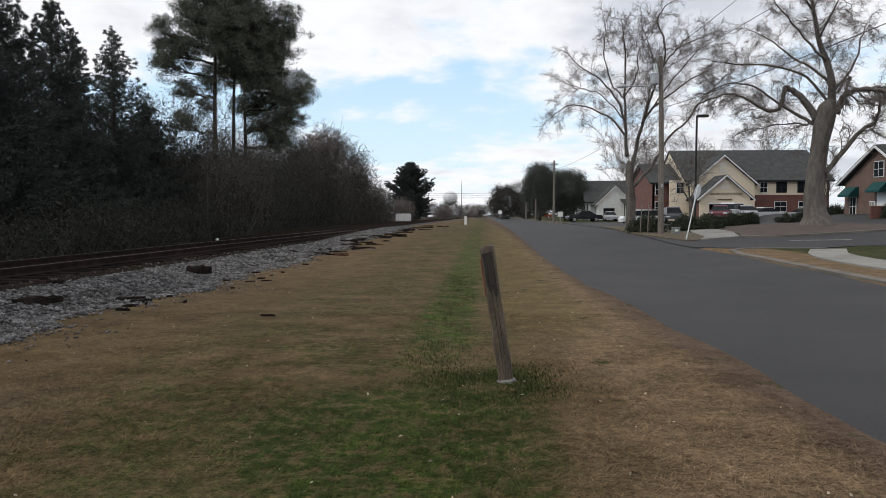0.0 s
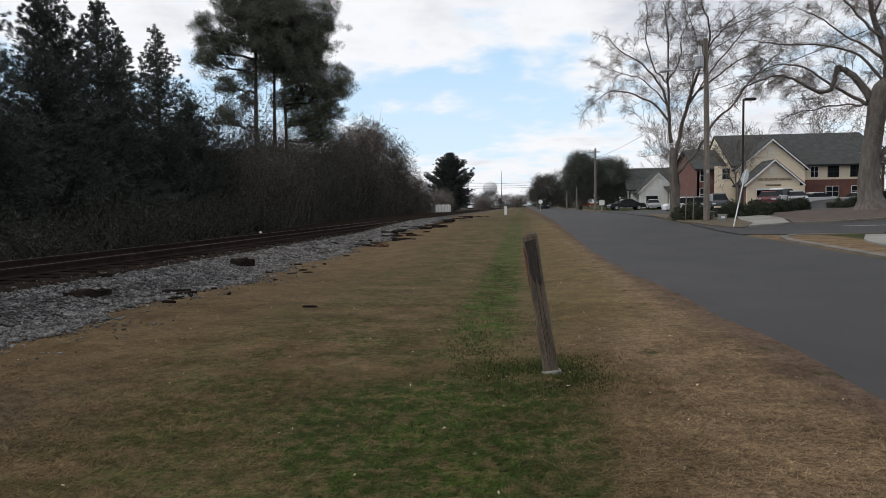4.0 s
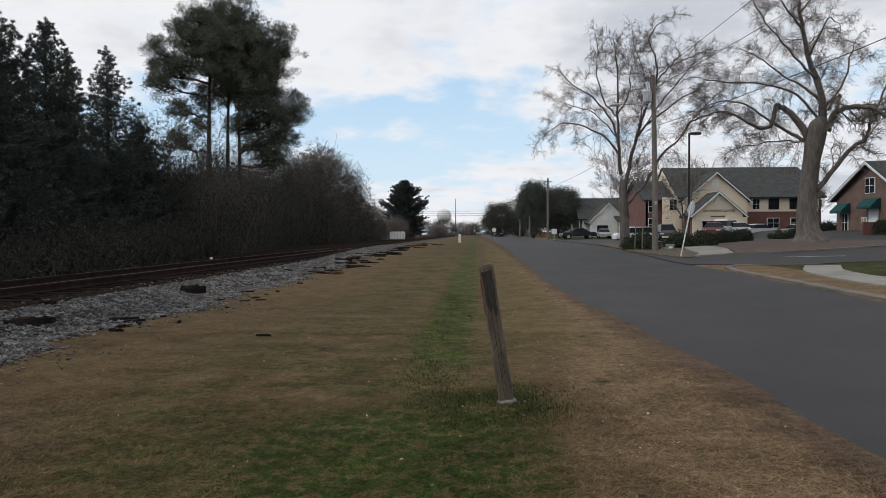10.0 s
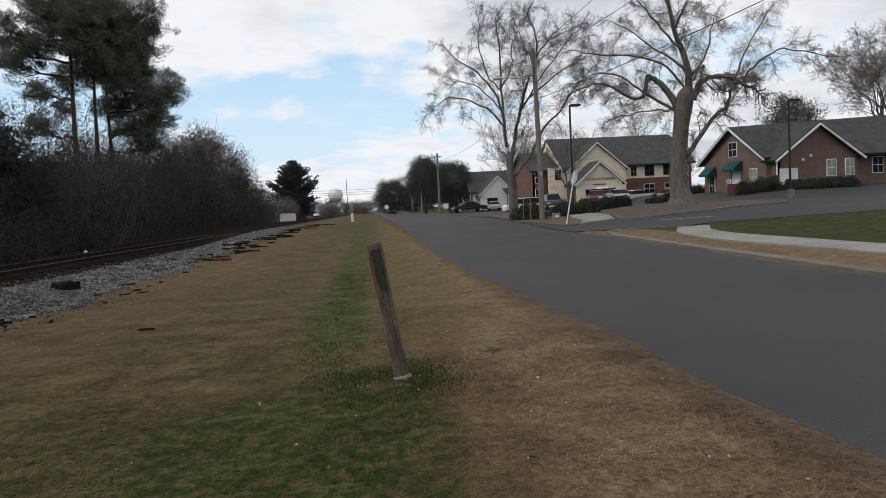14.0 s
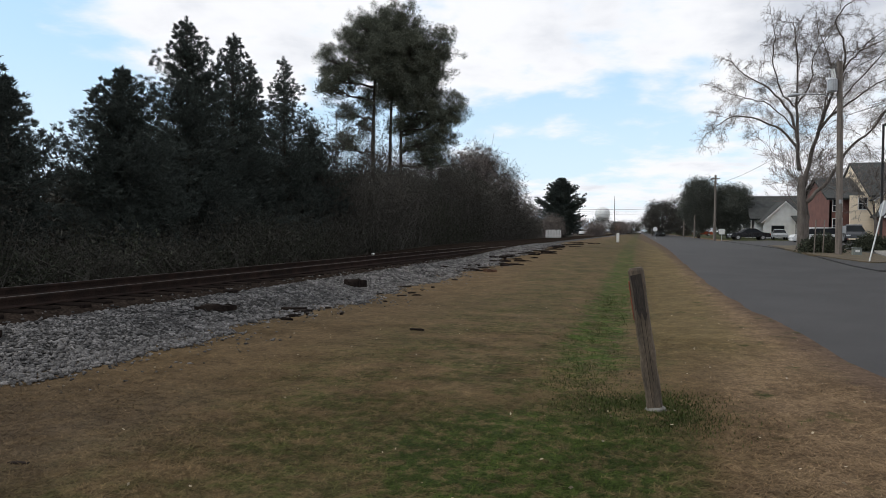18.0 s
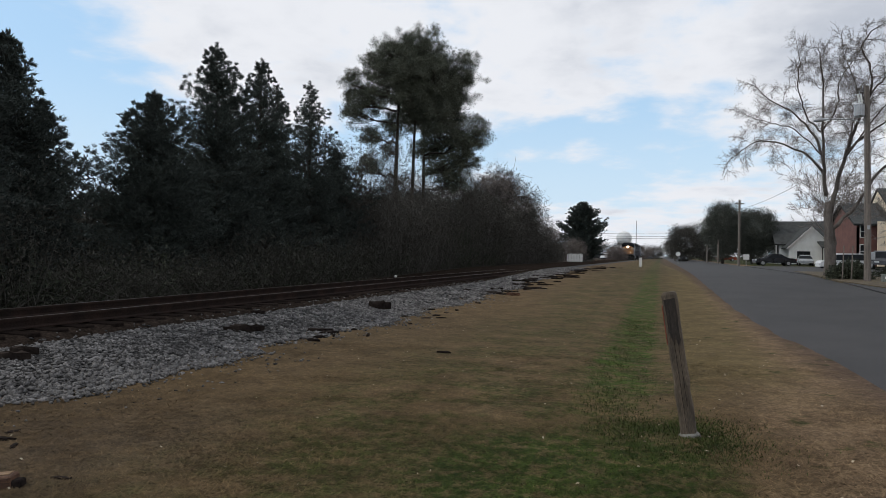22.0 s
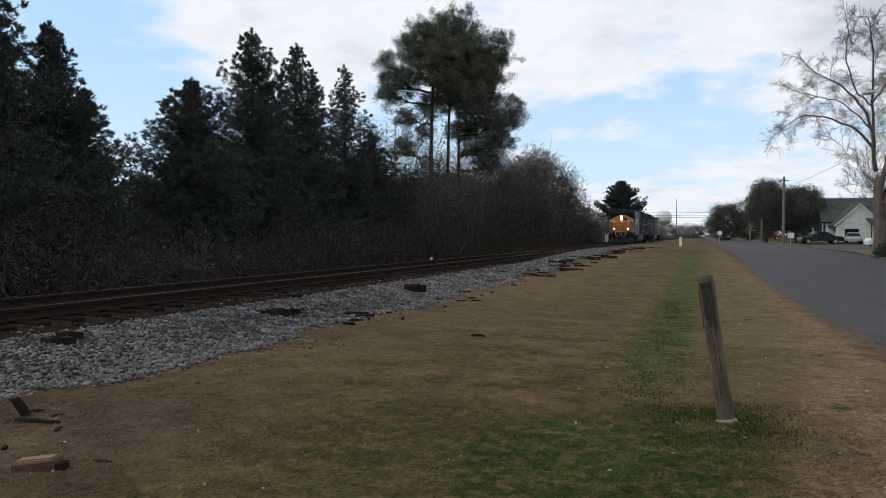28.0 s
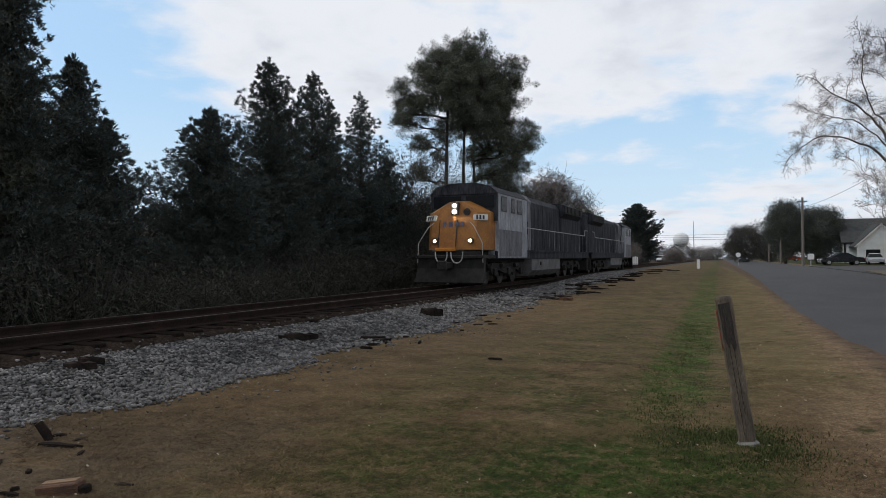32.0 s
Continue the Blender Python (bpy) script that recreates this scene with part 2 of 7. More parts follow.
    grn = mix(fleck, (0.0145, 0.0225, 0.0035), (0.046, 0.063, 0.0145))
    grn = mix(math_("MULTIPLY", lawn, 0.8), grn, mix(fleck, (0.014, 0.020, 0.004), (0.038, 0.050, 0.013)))
    grn = mix(math_("MULTIPLY", strip, 0.8), grn, mix(fleck, (0.024, 0.042, 0.005), (0.068, 0.100, 0.018)))
    col = mix(green, tan, grn)
    # darker brown at the near left, towards the ballast
    near_left = math_("MULTIPLY", span(xw, -4.4, -2.9, 1.0, 0.0), span(math_("ADD", y, math_("MULTIPLY", wob, 2.0)), 4.2, 7.5, 1.0, 0.0))
    col = mix(math_("MULTIPLY", near_left, span(clumps, 0.3, 0.6, 0.25, 0.70)), col, mix(fleck, (0.048, 0.036, 0.025), (0.098, 0.073, 0.050)))
    # darker brown ground below the trees beyond the track
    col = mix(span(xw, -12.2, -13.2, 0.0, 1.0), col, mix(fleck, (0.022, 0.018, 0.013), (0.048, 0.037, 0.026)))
    dull = span(noise_at(1.7, 5), 0.32, 0.68, 0.78, 1.14)
    sc = n("ShaderNodeVectorMath"); sc.operation = "SCALE"
    if island:
        dull = math_("MULTIPLY", dull, span(geo.outputs["Random Per Island"], 0.0, 1.0, (1 - island) * gain, (1 + island) * gain))
    l(col, sc.inputs[0]); l(dull, sc.inputs["Scale"])
    l(sc.outputs[0], bsdf.inputs["Base Color"])
    bsdf.inputs["Roughness"].default_value = 0.95
    bsdf.inputs["Specular IOR Level"].default_value = 0.1
    if not island:
        bp = n("ShaderNodeBump"); bp.inputs["Strength"].default_value = 0.4; bp.inputs["Distance"].default_value = 0.03
        l(noise_at(55.0, 4), bp.inputs["Height"]); l(bp.outputs[0], bsdf.inputs["Normal"])
    return m


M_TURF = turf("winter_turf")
M_BLADE = turf("winter_grass_blades", 0.26, 1.14)
M_ASPHALT = mat("asphalt", (0.038, 0.0355, 0.0352), (0.027, 0.0257, 0.0256), scale=0.45, fine=70, fine_amount=0.30, rough=0.80, bump=0.3, coords="World", spec=0.38)
M_CONCRETE = mat("pale_concrete", (0.27, 0.255, 0.225), (0.19, 0.18, 0.16), scale=1.2, fine=40, coords="World", rough=0.92)
# the bed is darker than its stones: shade in the gaps, as colour
M_BALLAST = mat("ballast_bed_gap_shade", (0.040, 0.038, 0.036), (0.018, 0.017, 0.016), scale=7, fine=24, fine_amount=0.6, bump=0.9, coords="World", rough=0.95)
M_FOUL = mat("fouled_ballast_dirt", (0.036, 0.027, 0.022), (0.019, 0.015, 0.012), scale=6, fine=26, fine_amount=0.5, bump=0.9, coords="World", rough=1.0, spec=0.0)
M_STONE = mat("ballast_stone", (0.182, 0.173, 0.167), (0.064, 0.061, 0.059), scale=3, fine=50, island=0.65, rough=0.93, bump=0.3)
M_RAIL = mat("rusty_rail", (0.034, 0.022, 0.018), (0.020, 0.015, 0.013), scale=3, fine=40, rough=0.9, metal=0.0, spec=0.05)
M_RAILHEAD = mat("polished_rail_head", (0.13, 0.105, 0.09), (0.08, 0.065, 0.056), scale=4, fine=30, fine_amount=0.1, rough=0.42, metal=0.85, bump=0.02)
M_SLEEPER = mat("creosoted_timber", (0.026, 0.020, 0.017), (0.014, 0.011, 0.010), scale=5, fine=40, rough=1.0, objrand=0.3, stretch=(0.4, 3, 3), spec=0.0)
M_DEBRIS = mat("rotten_timber", (0.030, 0.023, 0.019), (0.014, 0.011, 0.010), scale=6, fine=40, rough=1.0, objrand=0.3, spec=0.05)
M_POST = mat("weathered_timber", (0.135, 0.104, 0.074), (0.070, 0.055, 0.041), scale=3.0, fine=30, fine_amount=0.35, rough=0.95, bump=0.6, stretch=(6, 6, 0.8))
M_NEEDLE = mat("cedar_needles", (0.066, 0.079, 0.070), (0.048, 0.058, 0.052), scale=0.7, fine=6, fine_amount=0.25, island=0.2, rough=0.8, bump=0, coords="World", spec=0.2)
M_PINE = mat("pine_needles", (0.118, 0.126, 0.092), (0.078, 0.086, 0.064), scale=0.7, fine=6, fine_amount=0.25, island=0.25, rough=0.75, bump=0, coords="World", spec=0.2)
M_BRUSH = mat("bare_undergrowth", (0.070, 0.066, 0.056), (0.054, 0.052, 0.044), scale=0.5, fine=6, fine_amount=0.25, island=0.2, rough=0.9, bump=0, coords="World", spec=0.1)
M_SHRUB = mat("evergreen_shrub", (0.056, 0.062, 0.040), (0.034, 0.040, 0.026), scale=1.0, fine=12, fine_amount=0.4, island=0.4, rough=0.75, bump=0, coords="World", spec=0.2)
M_BARK = mat("grey_bark", (0.150, 0.128, 0.112), (0.088, 0.075, 0.065), scale=2, fine=16, fine_amount=0.35, rough=0.95, bump=0.8, stretch=(3, 3, 0.7))
M_DARKBARK = mat("dark_bark", (0.060, 0.048, 0.038), (0.032, 0.026, 0.021), scale=2, fine=14, fine_amount=0.35, rough=0.95, bump=0.6, stretch=(3, 3, 0.7))
M_THICKET = mat("brown_thicket", (0.088, 0.083, 0.072), (0.068, 0.064, 0.057), scale=0.5, fine=6, fine_amount=0.25, island=0.25, rough=0.9, bump=0, coords="World", spec=0.1)
# evergreen leaves far off, paled: the haze of distance is in the colour
M_HAZEDLEAF = mat("hazed_evergreen_leaves", (0.112, 0.118, 0.100), (0.080, 0.086, 0.074), scale=0.6, fine=6, fine_amount=0.25, island=0.25, rough=0.85, bump=0, coords="World", spec=0.1)
M_HAZETWIG = mat("brown_grey_twigs", (0.21, 0.175, 0.16), (0.14, 0.118, 0.108), scale=1, fine=8, rough=0.95, bump=0)
M_TWIG = mat("bare_twigs", (0.20, 0.170, 0.152), (0.14, 0.119, 0.107), scale=1, fine=8, rough=0.95, bump=0)


# ---- mesh helpers ----
def mesh_np(name, verts, faces, smooth=False):
    """A mesh from an array of points and an array of triangles or quads."""
    verts, faces = np.asarray(verts, dtype=np.float32), np.asarray(faces, dtype=np.int32)
    me = bpy.data.meshes.new(name)
    k = faces.shape[1]
    me.vertices.add(len(verts)); me.vertices.foreach_set("co", verts.ravel())
    me.loops.add(faces.size); me.loops.foreach_set("vertex_index", faces.ravel())
    me.polygons.add(len(faces)); me.polygons.foreach_set("loop_start", np.arange(len(faces), dtype=np.int32) * k)
    me.update(calc_edges=True)
    if smooth:
        me.polygons.foreach_set("use_smooth", np.ones(len(faces), dtype=bool))
    me.validate()
    return me


def put_mesh(name, me, material, parent=None, label="", m=None):
    me.materials.clear()
    me.materials.append(material)
    ob = new(name, me)
    if parent:
        ob.parent = parent
    if m is not None:
        ob.matrix_basis = m
    if label:
        ob["label"] = label
    return ob


def part(name, bm, material, parent=None, label="", smooth=False, m=None):
    me = bpy.data.meshes.new(name)
    bmesh.ops.recalc_face_normals(bm, faces=bm.faces)
    bm.to_mesh(me)
    bm.free()
    if smooth:
        me.polygons.foreach_set("use_smooth", np.ones(len(me.polygons), dtype=bool))
    return put_mesh(name, me, material, parent, label, m)


def thing(name, m, label, category, group="", kind=""):
    ob = new(name)
    ob.matrix_basis = m
    return tagged(ob, label, category, group, kind)


def box(bm, x0, x1, y0, y1, z0, z1, bevel=0.0, m=None):
    """Adds a box, with bevelled edges if asked, to a bmesh."""
    vs = [bm.verts.new((x, y, z)) for x in (x0, x1) for y in (y0, y1) for z in (z0, z1)]
    fs = [bm.faces.new([vs[i] for i in q]) for q in ((0, 1, 3, 2), (4, 6, 7, 5), (0, 4, 5, 1), (2, 3, 7, 6), (0, 2, 6, 4), (1, 5, 7, 3))]
    if bevel:
        es = {e for f in fs for e in f.edges}
        r = bmesh.ops.bevel(bm, geom=list(es), offset=bevel, segments=1, affect="EDGES")
        vs = list({v for f in r["faces"] for v in f.verts} | {v for v in vs if v.is_valid})
    if m is not None:
        bmesh.ops.transform(bm, matrix=m, verts=[v for v in vs if v.is_valid])
    return bm


def boxbm(*a, **k):
    return box(bmesh.new(), *a, **k)


def prism(bm, outline, axis, a, b):
    """Extrudes an outline of (u, v) along an axis from a to b: axis x gives (y, z), y gives (x, z), z gives (x, y)."""
    def at(u, v, w):
        return {"x": (w, u, v), "y": (u, w, v), "z": (u, v, w)}[axis]
    lo = [bm.verts.new(at(u, v, a)) for u, v in outline]
    hi = [bm.verts.new(at(u, v, b)) for u, v in outline]
    bm.faces.new(lo); bm.faces.new(hi[::-1])
    for i in range(len(lo)):
        j = (i + 1) % len(lo)
        bm.faces.new((lo[i], lo[j], hi[j], hi[i]))
    return bm


def tube(bm, pts, radii, sides=8, cap=True):
    """A round bar along points, with a radius at each."""
    pts = [Vector(p) for p in pts]
    if isinstance(radii, (int, float)):
        radii = [radii] * len(pts)
    rings, side = [], None
    for i, p in enumerate(pts):
        d = (pts[min(i + 1, len(pts) - 1)] - pts[max(i - 1, 0)]).normalized()
        if side is None:
            side = d.orthogonal().normalized()
        side = (side - d * side.dot(d)).normalized()
        up = d.cross(side)
        rings.append([bm.verts.new(p + (side * math.cos(a) + up * math.sin(a)) * radii[i]) for a in (2 * math.pi * k / sides for k in range(sides))])
    for r, s in zip(rings, rings[1:]):
        for k in range(sides):
            bm.faces.new((r[k], r[(k + 1) % sides], s[(k + 1) % sides], s[k]))
    if cap:
        bm.faces.new(rings[0][::-1]); bm.faces.new(rings[-1])
    return bm


def disc(bm, c, axis, r, depth, sides=20):
    """A short round bar centred at c."""
    a = Vector(axis).normalized()
    return tube(bm, [Vector(c) - a * depth / 2, Vector(c) + a * depth / 2], r, sides)


def stone_mesh(seed):
    rs = np.random.RandomState(seed)
    V = np.array([(1, 0, 0), (-1, 0, 0), (0, 1, 0), (0, -1, 0), (0, 0, 1), (0, 0, -1)], dtype=float) * rs.uniform(0.6, 1.2, (6, 3)) + rs.uniform(-0.35, 0.35, (6, 3))
    F = np.array([(0, 2, 4), (2, 1, 4), (1, 3, 4), (3, 0, 4), (2, 0, 5), (1, 2, 5), (3, 1, 5), (0, 3, 5)])
    return V, F


# ---- the lie of the land ----
def sstep(v, a, b):
    u = np.clip((np.asarray(v, dtype=float) - a) / (b - a), 0, 1)
    return u * u * (3 - 2 * u)


def land(x, y):
    """Height of the ground: a low verge by the camera, rising to the level of the track and of the side street."""
    x, y = np.asarray(x, dtype=float), np.asarray(y, dtype=float)
    z = 0.58 * np.maximum(sstep(y, 14, 52), 0.5 * sstep(x, 4.5, 9.5))
    z = z + 0.38 * sstep(x, 12, 22) * sstep(y, -5, 30)
    return z + 0.72 * sstep(x, 25, 32) * sstep(y, 42, 56) - 0.28 * sstep(x, 14, 19) * (1 - sstep(x, 27, 32)) * sstep(y, 54, 64)


def gz(x, y):
    return float(land(x, y))


def lawn(x, y):
    """The land with the shallow swale and small unevenness near the camera."""
    x, y = np.asarray(x, dtype=float), np.asarray(y, dtype=float)
    z = land(x, y) - 0.07 * np.exp(-((x + 0.35 + 0.004 * y) / 0.7) ** 2) * sstep(y, 6.9, 10) * (1 - sstep(y, 30, 60))
    return z + np.exp(-(x ** 2 + (y - 8) ** 2) / 400) * 0.010 * np.sin(x * 1.6 + 0.7 * np.sin(y * 0.9)) * np.sin(y * 1.2 + 0.5 * x)


def track_x(y):
    """The middle of the track bears slightly to the right."""
    return -10.05 + 0.015 * y


RAIL_Z = 0.57      # top of the rails


def lerp_table(table, v):
    return np.interp(v, [a for a, b in table], [b for a, b in table])


# ---- ground, road, track ----
def build_ground():
    xs = np.concatenate([-np.geomspace(3000, 45, 26), np.arange(-40, -9, 1.0), np.arange(-9, 1.4, 0.4), np.arange(1.4, 3.4, 0.15), np.arange(3.6, 13, 0.4), np.arange(13, 60, 1.0), np.geomspace(60, 3000, 26)])
    ys = np.concatenate([-np.geomspace(600, 15, 14), np.arange(-14, 0, 1.0), np.arange(0, 30, 0.4), np.arange(30, 60, 0.5), np.arange(60, 140, 2.0), np.geomspace(140, 3000, 26)])
    X, Y = np.meshgrid(xs, ys)
    Z = lawn(X, Y)
    # the sheet dips below the pavings
    Z -= 0.06 * sstep(X - lerp_table(ROAD_L, Y), 0.12, 0.5) * (1 - sstep(X - lerp_table(ROAD_R, Y), -0.2, 0.1))
    Z = np.where((X > 9.8) & (Y > 28.6) & (Y < 87) & (X < 69), Z - 0.10, Z)
    nx, ny = len(xs), len(ys)
    i = np.arange(nx * ny).reshape(ny, nx)
    faces = np.stack([i[:-1, :-1], i[:-1, 1:], i[1:, 1:], i[1:, :-1]], -1).reshape(-1, 4)
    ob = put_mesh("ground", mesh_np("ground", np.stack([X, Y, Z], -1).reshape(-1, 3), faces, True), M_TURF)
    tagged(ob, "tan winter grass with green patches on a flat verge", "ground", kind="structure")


ROAD_L = [(-60, 3.0), (5, 2.70), (12.3, 2.43), (17.7, 2.07), (24.5, 1.86), (46, 1.60), (84, 1.50), (600, 0.5)]
ROAD_R = [(-60, 7.5), (10, 7.80), (15.6, 8.06), (24, 8.55), (60, 9.2), (120, 9.6), (600, 10)]


def sheet(name, xl, xr, ys, n, dz, material):
    """A paving that follows the land between two edges."""
    ys = np.asarray(ys, dtype=float)
    u = np.linspace(0, 1, n)
    X = xl[:, None] * (1 - u) + xr[:, None] * u
    Y = np.repeat(ys[:, None], n, 1)
    Z = land(X, Y) + dz
    Z[:, 0] -= 0.03; Z[:, -1] -= 0.05
    i = np.arange(X.size).reshape(X.shape)
    faces = np.stack([i[:-1, :-1], i[:-1, 1:], i[1:, 1:], i[1:, :-1]], -1).reshape(-1, 4)
    return put_mesh(name, mesh_np(name, np.stack([X, Y, Z], -1).reshape(-1, 3), faces, True), material)


def slab(name, outline, dz, material, depth=0.2, step=2.0, parent=None):
    """A paving or bed with a free outline that follows the land, with a real edge."""
    bm = bmesh.new()
    pts = []
    for (x0, y0), (x1, y1) in zip(outline, outline[1:] + outline[:1]):
        k = max(1, int(math.hypot(x1 - x0, y1 - y0) / step))
        pts += [(x0 + (x1 - x0) * i / k, y0 + (y1 - y0) * i / k) for i in range(k)]
    bm.faces.new([bm.verts.new((x, y, 0)) for x, y in pts])
    xs, ys = [p[0] for p in pts], [p[1] for p in pts]
    for axis, lo, hi in ((0, min(xs), max(xs)), (1, min(ys), max(ys))):
        v = lo + step
        while v < hi:
            co, no = [0, 0, 0], [0, 0, 0]
            co[axis], no[axis] = v, 1
            bmesh.ops.bisect_plane(bm, geom=bm.verts[:] + bm.edges[:] + bm.faces[:], plane_co=co, plane_no=no)
            v += step
    bmesh.ops.triangulate(bm, faces=[f for f in bm.faces if len(f.verts) > 4])
    r = bmesh.ops.extrude_face_region(bm, geom=bm.faces[:])
    low = [v for v in r["geom"] if isinstance(v, bmesh.types.BMVert)]
    lowset = set(low)
    for v in bm.verts:
        v.co.z = gz(v.co.x, v.co.y) + (dz - depth if v in lowset else dz)
    return part(name, bm, material, parent)


def wobble(outline, amount, step=0.8, seed=1):
    """An outline with uneven edges."""
    rnd = random.Random(seed)
    out = []
    for (x0, y0), (x1, y1) in zip(outline, outline[1:] + outline[:1]):
        k = max(1, int(math.hypot(x1 - x0, y1 - y0) / step))
        out += [(x0 + (x1 - x0) * i / k + rnd.uniform(-amount, amount), y0 + (y1 - y0) * i / k + rnd.uniform(-amount, amount)) for i in range(k)]
    return out


def build_pavings():
    ys = np.concatenate([np.arange(-60, 0, 4.0), np.arange(0, 40, 0.35), np.arange(40, 140, 2.0), np.geomspace(140, 1500, 20)])
    rnd = np.random.RandomState(4)
    xl = lerp_table(ROAD_L, ys) + np.where(ys < 45, rnd.uniform(-0.05, 0.05, len(ys)) + 0.06 * np.sin(ys * 1.9), 0)
    ob = sheet("road", xl, lerp_table(ROAD_R, ys), ys, 14, 0.012, M_ASPHALT)
    tagged(ob, "worn dark grey asphalt street without markings", "road", kind="structure")
    lot = [(8.45, 28.4), (9.4, 27.3), (10.7, 27.6), (13, 27.4), (14.6, 28.0), (16.3, 26.9), (19, 25.1), (28, 21), (70, 10), (70, 88), (9.3, 88), (8.9, 45)]
    tagged(slab("parking_lot", lot, 0.026, M_ASPHALT), "grey asphalt side street and parking lot", "parking lot", kind="structure")


def ballast_edge(y):
    """Where the stones thin out into the grass, from the middle of the track."""
    return 3.55 + 0.20 * math.sin(0.9 * y + 1.0) + 0.13 * math.sin(2.3 * y) + 0.09 * math.sin(5.3 * y + 2.0)


def build_track():
    ys = np.concatenate([np.arange(-60, 0, 2.0), np.arange(0, 60, 0.3), np.arange(60, 200, 4.0), np.geomspace(200, 1500, 14)])
    # cross-section of the ballast: offset from the middle, height below the rail top
    prof = [(-4.3, None), (-2.6, -0.24), (-1.5, -0.19), (0, -0.21), (1.3, -0.22), (1.5, -0.31), (2.3, -0.41), (3.6, None)]
    V = []
    for y in ys:
        for o, d in prof:
            x = track_x(y) + (ballast_edge(y) if o == 3.6 else o)
            V.append((x, y, gz(x, y) - 0.08 if d is None else max(RAIL_Z + d, gz(x, y) + 0.02)))
    n = len(prof)
    i = np.arange(len(V)).reshape(len(ys), n)
    faces = np.stack([i[:-1, :-1], i[:-1, 1:], i[1:, 1:], i[1:, :-1]], -1).reshape(-1, 4)
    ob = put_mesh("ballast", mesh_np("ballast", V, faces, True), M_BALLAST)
    tagged(ob, "dark crushed stone ballast bed, shade of stone gaps in its colour", "ballast", kind="structure")
    # dark fouled stone and dirt between and beside the sleepers
    V = []
    for y in ys:
        for o, d in ((-4.0, -0.50), (-2.6, -0.232), (-1.5, -0.183), (0, -0.19), (1.27, -0.205), (1.50, -0.30)):
            V.append((track_x(y) + o, y, max(RAIL_Z + d, gz(track_x(y) + o, y) + 0.03)))
    i = np.arange(len(V)).reshape(len(ys), 6)
    faces = np.stack([i[:-1, :-1], i[:-1, 1:], i[1:, 1:], i[1:, :-1]], -1).reshape(-1, 4)
    ob = put_mesh("fouled_ballast", mesh_np("fouled_ballast", V, faces, True), M_FOUL)
    tagged(ob, "dark dirt-fouled stone between the railway sleepers", "ballast", kind="structure")
    a = math.atan(-0.015)
    track = thing("railway_track", pose(track_x(0), 0, RAIL_Z, 0, 0, math.degrees(a)), "single railway track with rusty rails on dark timber sleepers", "railway track", kind="structure")
    for side in (-1, 1):
        bm = bmesh.new()
        s = 0.7525 * side
        prism(bm, [(s - 0.07, -0.17), (s + 0.07, -0.17), (s + 0.07, -0.155), (s + 0.012, -0.13), (s + 0.012, -0.045), (s - 0.012, -0.045), (s - 0.012, -0.13), (s - 0.07, -0.155)], "y", -60, 1500)
        rail = part("rail", bm, M_RAIL, track)
        bm = bmesh.new()
        prism(bm, [(s - 0.037, -0.045), (s + 0.037, -0.045), (s + 0.037, -0.008), (s + 0.025, 0), (s - 0.025, 0), (s - 0.037, -0.008)], "y", -60, 1500)
        part("rail_head", bm, M_RAIL, rail)
        part("running_surface", boxbm(s - 0.026, s + 0.026, -60, 1500, 0.0005, 0.003), M_RAILHEAD, rail, "polished steel running surface")
    rnd = random.Random(3)
    me = None
    for k in range(300):
        m = pose(rnd.uniform(-0.05, 0.05), -20 + k * 0.53, 0, 0, 0, rnd.uniform(-0.8, 0.8))
        if me is None:
            me = part("sleeper", boxbm(-1.3, 1.3, -0.11, 0.11, -0.35, -0.172, 0.012), M_SLEEPER, track, m=m).data
        else:
            put_mesh("sleeper", me, M_SLEEPER, track, m=m)


build_ground()
build_pavings()
build_track()


# ---- locomotives ----
M_NOSE = mat("orange_yellow_paint", (0.31, 0.125, 0.018), (0.21, 0.083, 0.016), scale=2.5, fine=18, fine_amount=0.18, rough=0.55, bump=0.03)
M_STEP = mat("bright_orange_paint", (0.52, 0.19, 0.018), (0.40, 0.15, 0.02), scale=3, fine=20, fine_amount=0.12, rough=0.5, bump=0)
# cab grey, lightened by the sky light that falls on the upper side
M_LGREY = mat("weathered_grey_paint", (0.35, 0.358, 0.385), (0.20, 0.205, 0.222), scale=2.2, fine=14, fine_amount=0.25, rough=0.7, bump=0.04, stretch=(1.5, 1.5, 0.35), spec=0.2)
# darker cab grey: the shade of the lower side is put into the colour
M_LGREYLOW = mat("shade_dulled_grey_paint", (0.17, 0.172, 0.185), (0.10, 0.10, 0.108), scale=2.2, fine=14, fine_amount=0.25, rough=0.75, bump=0.04, stretch=(1.2, 1.2, 0.4), spec=0.15)
M_LDARK = mat("sooty_dark_blue_paint", (0.046, 0.048, 0.056), (0.014, 0.015, 0.018), scale=2.5, fine=16, fine_amount=0.3, rough=0.75, bump=0.05, stretch=(1.5, 1.5, 0.4), spec=0.12)
M_LSOOT = mat("sooty_grey_paint", (0.24, 0.24, 0.26), (0.035, 0.035, 0.038), scale=3.2, fine=14, fine_amount=0.3, rough=0.75, bump=0.04, stretch=(2.5, 2.5, 0.25), spec=0.15)
M_GRIME = mat("brake_dust", (0.026, 0.023, 0.021), (0.012, 0.011, 0.010), scale=4, fine=30, fine_amount=0.35, rough=0.95)
M_TANK = mat("dusty_grey_steel", (0.15, 0.147, 0.145), (0.08, 0.077, 0.075), scale=2, fine=18, rough=0.8)
M_RAILING = mat("pale_handrail_paint", (0.40, 0.39, 0.36), (0.26, 0.255, 0.24), scale=5, fine=30, rough=0.6, bump=0)
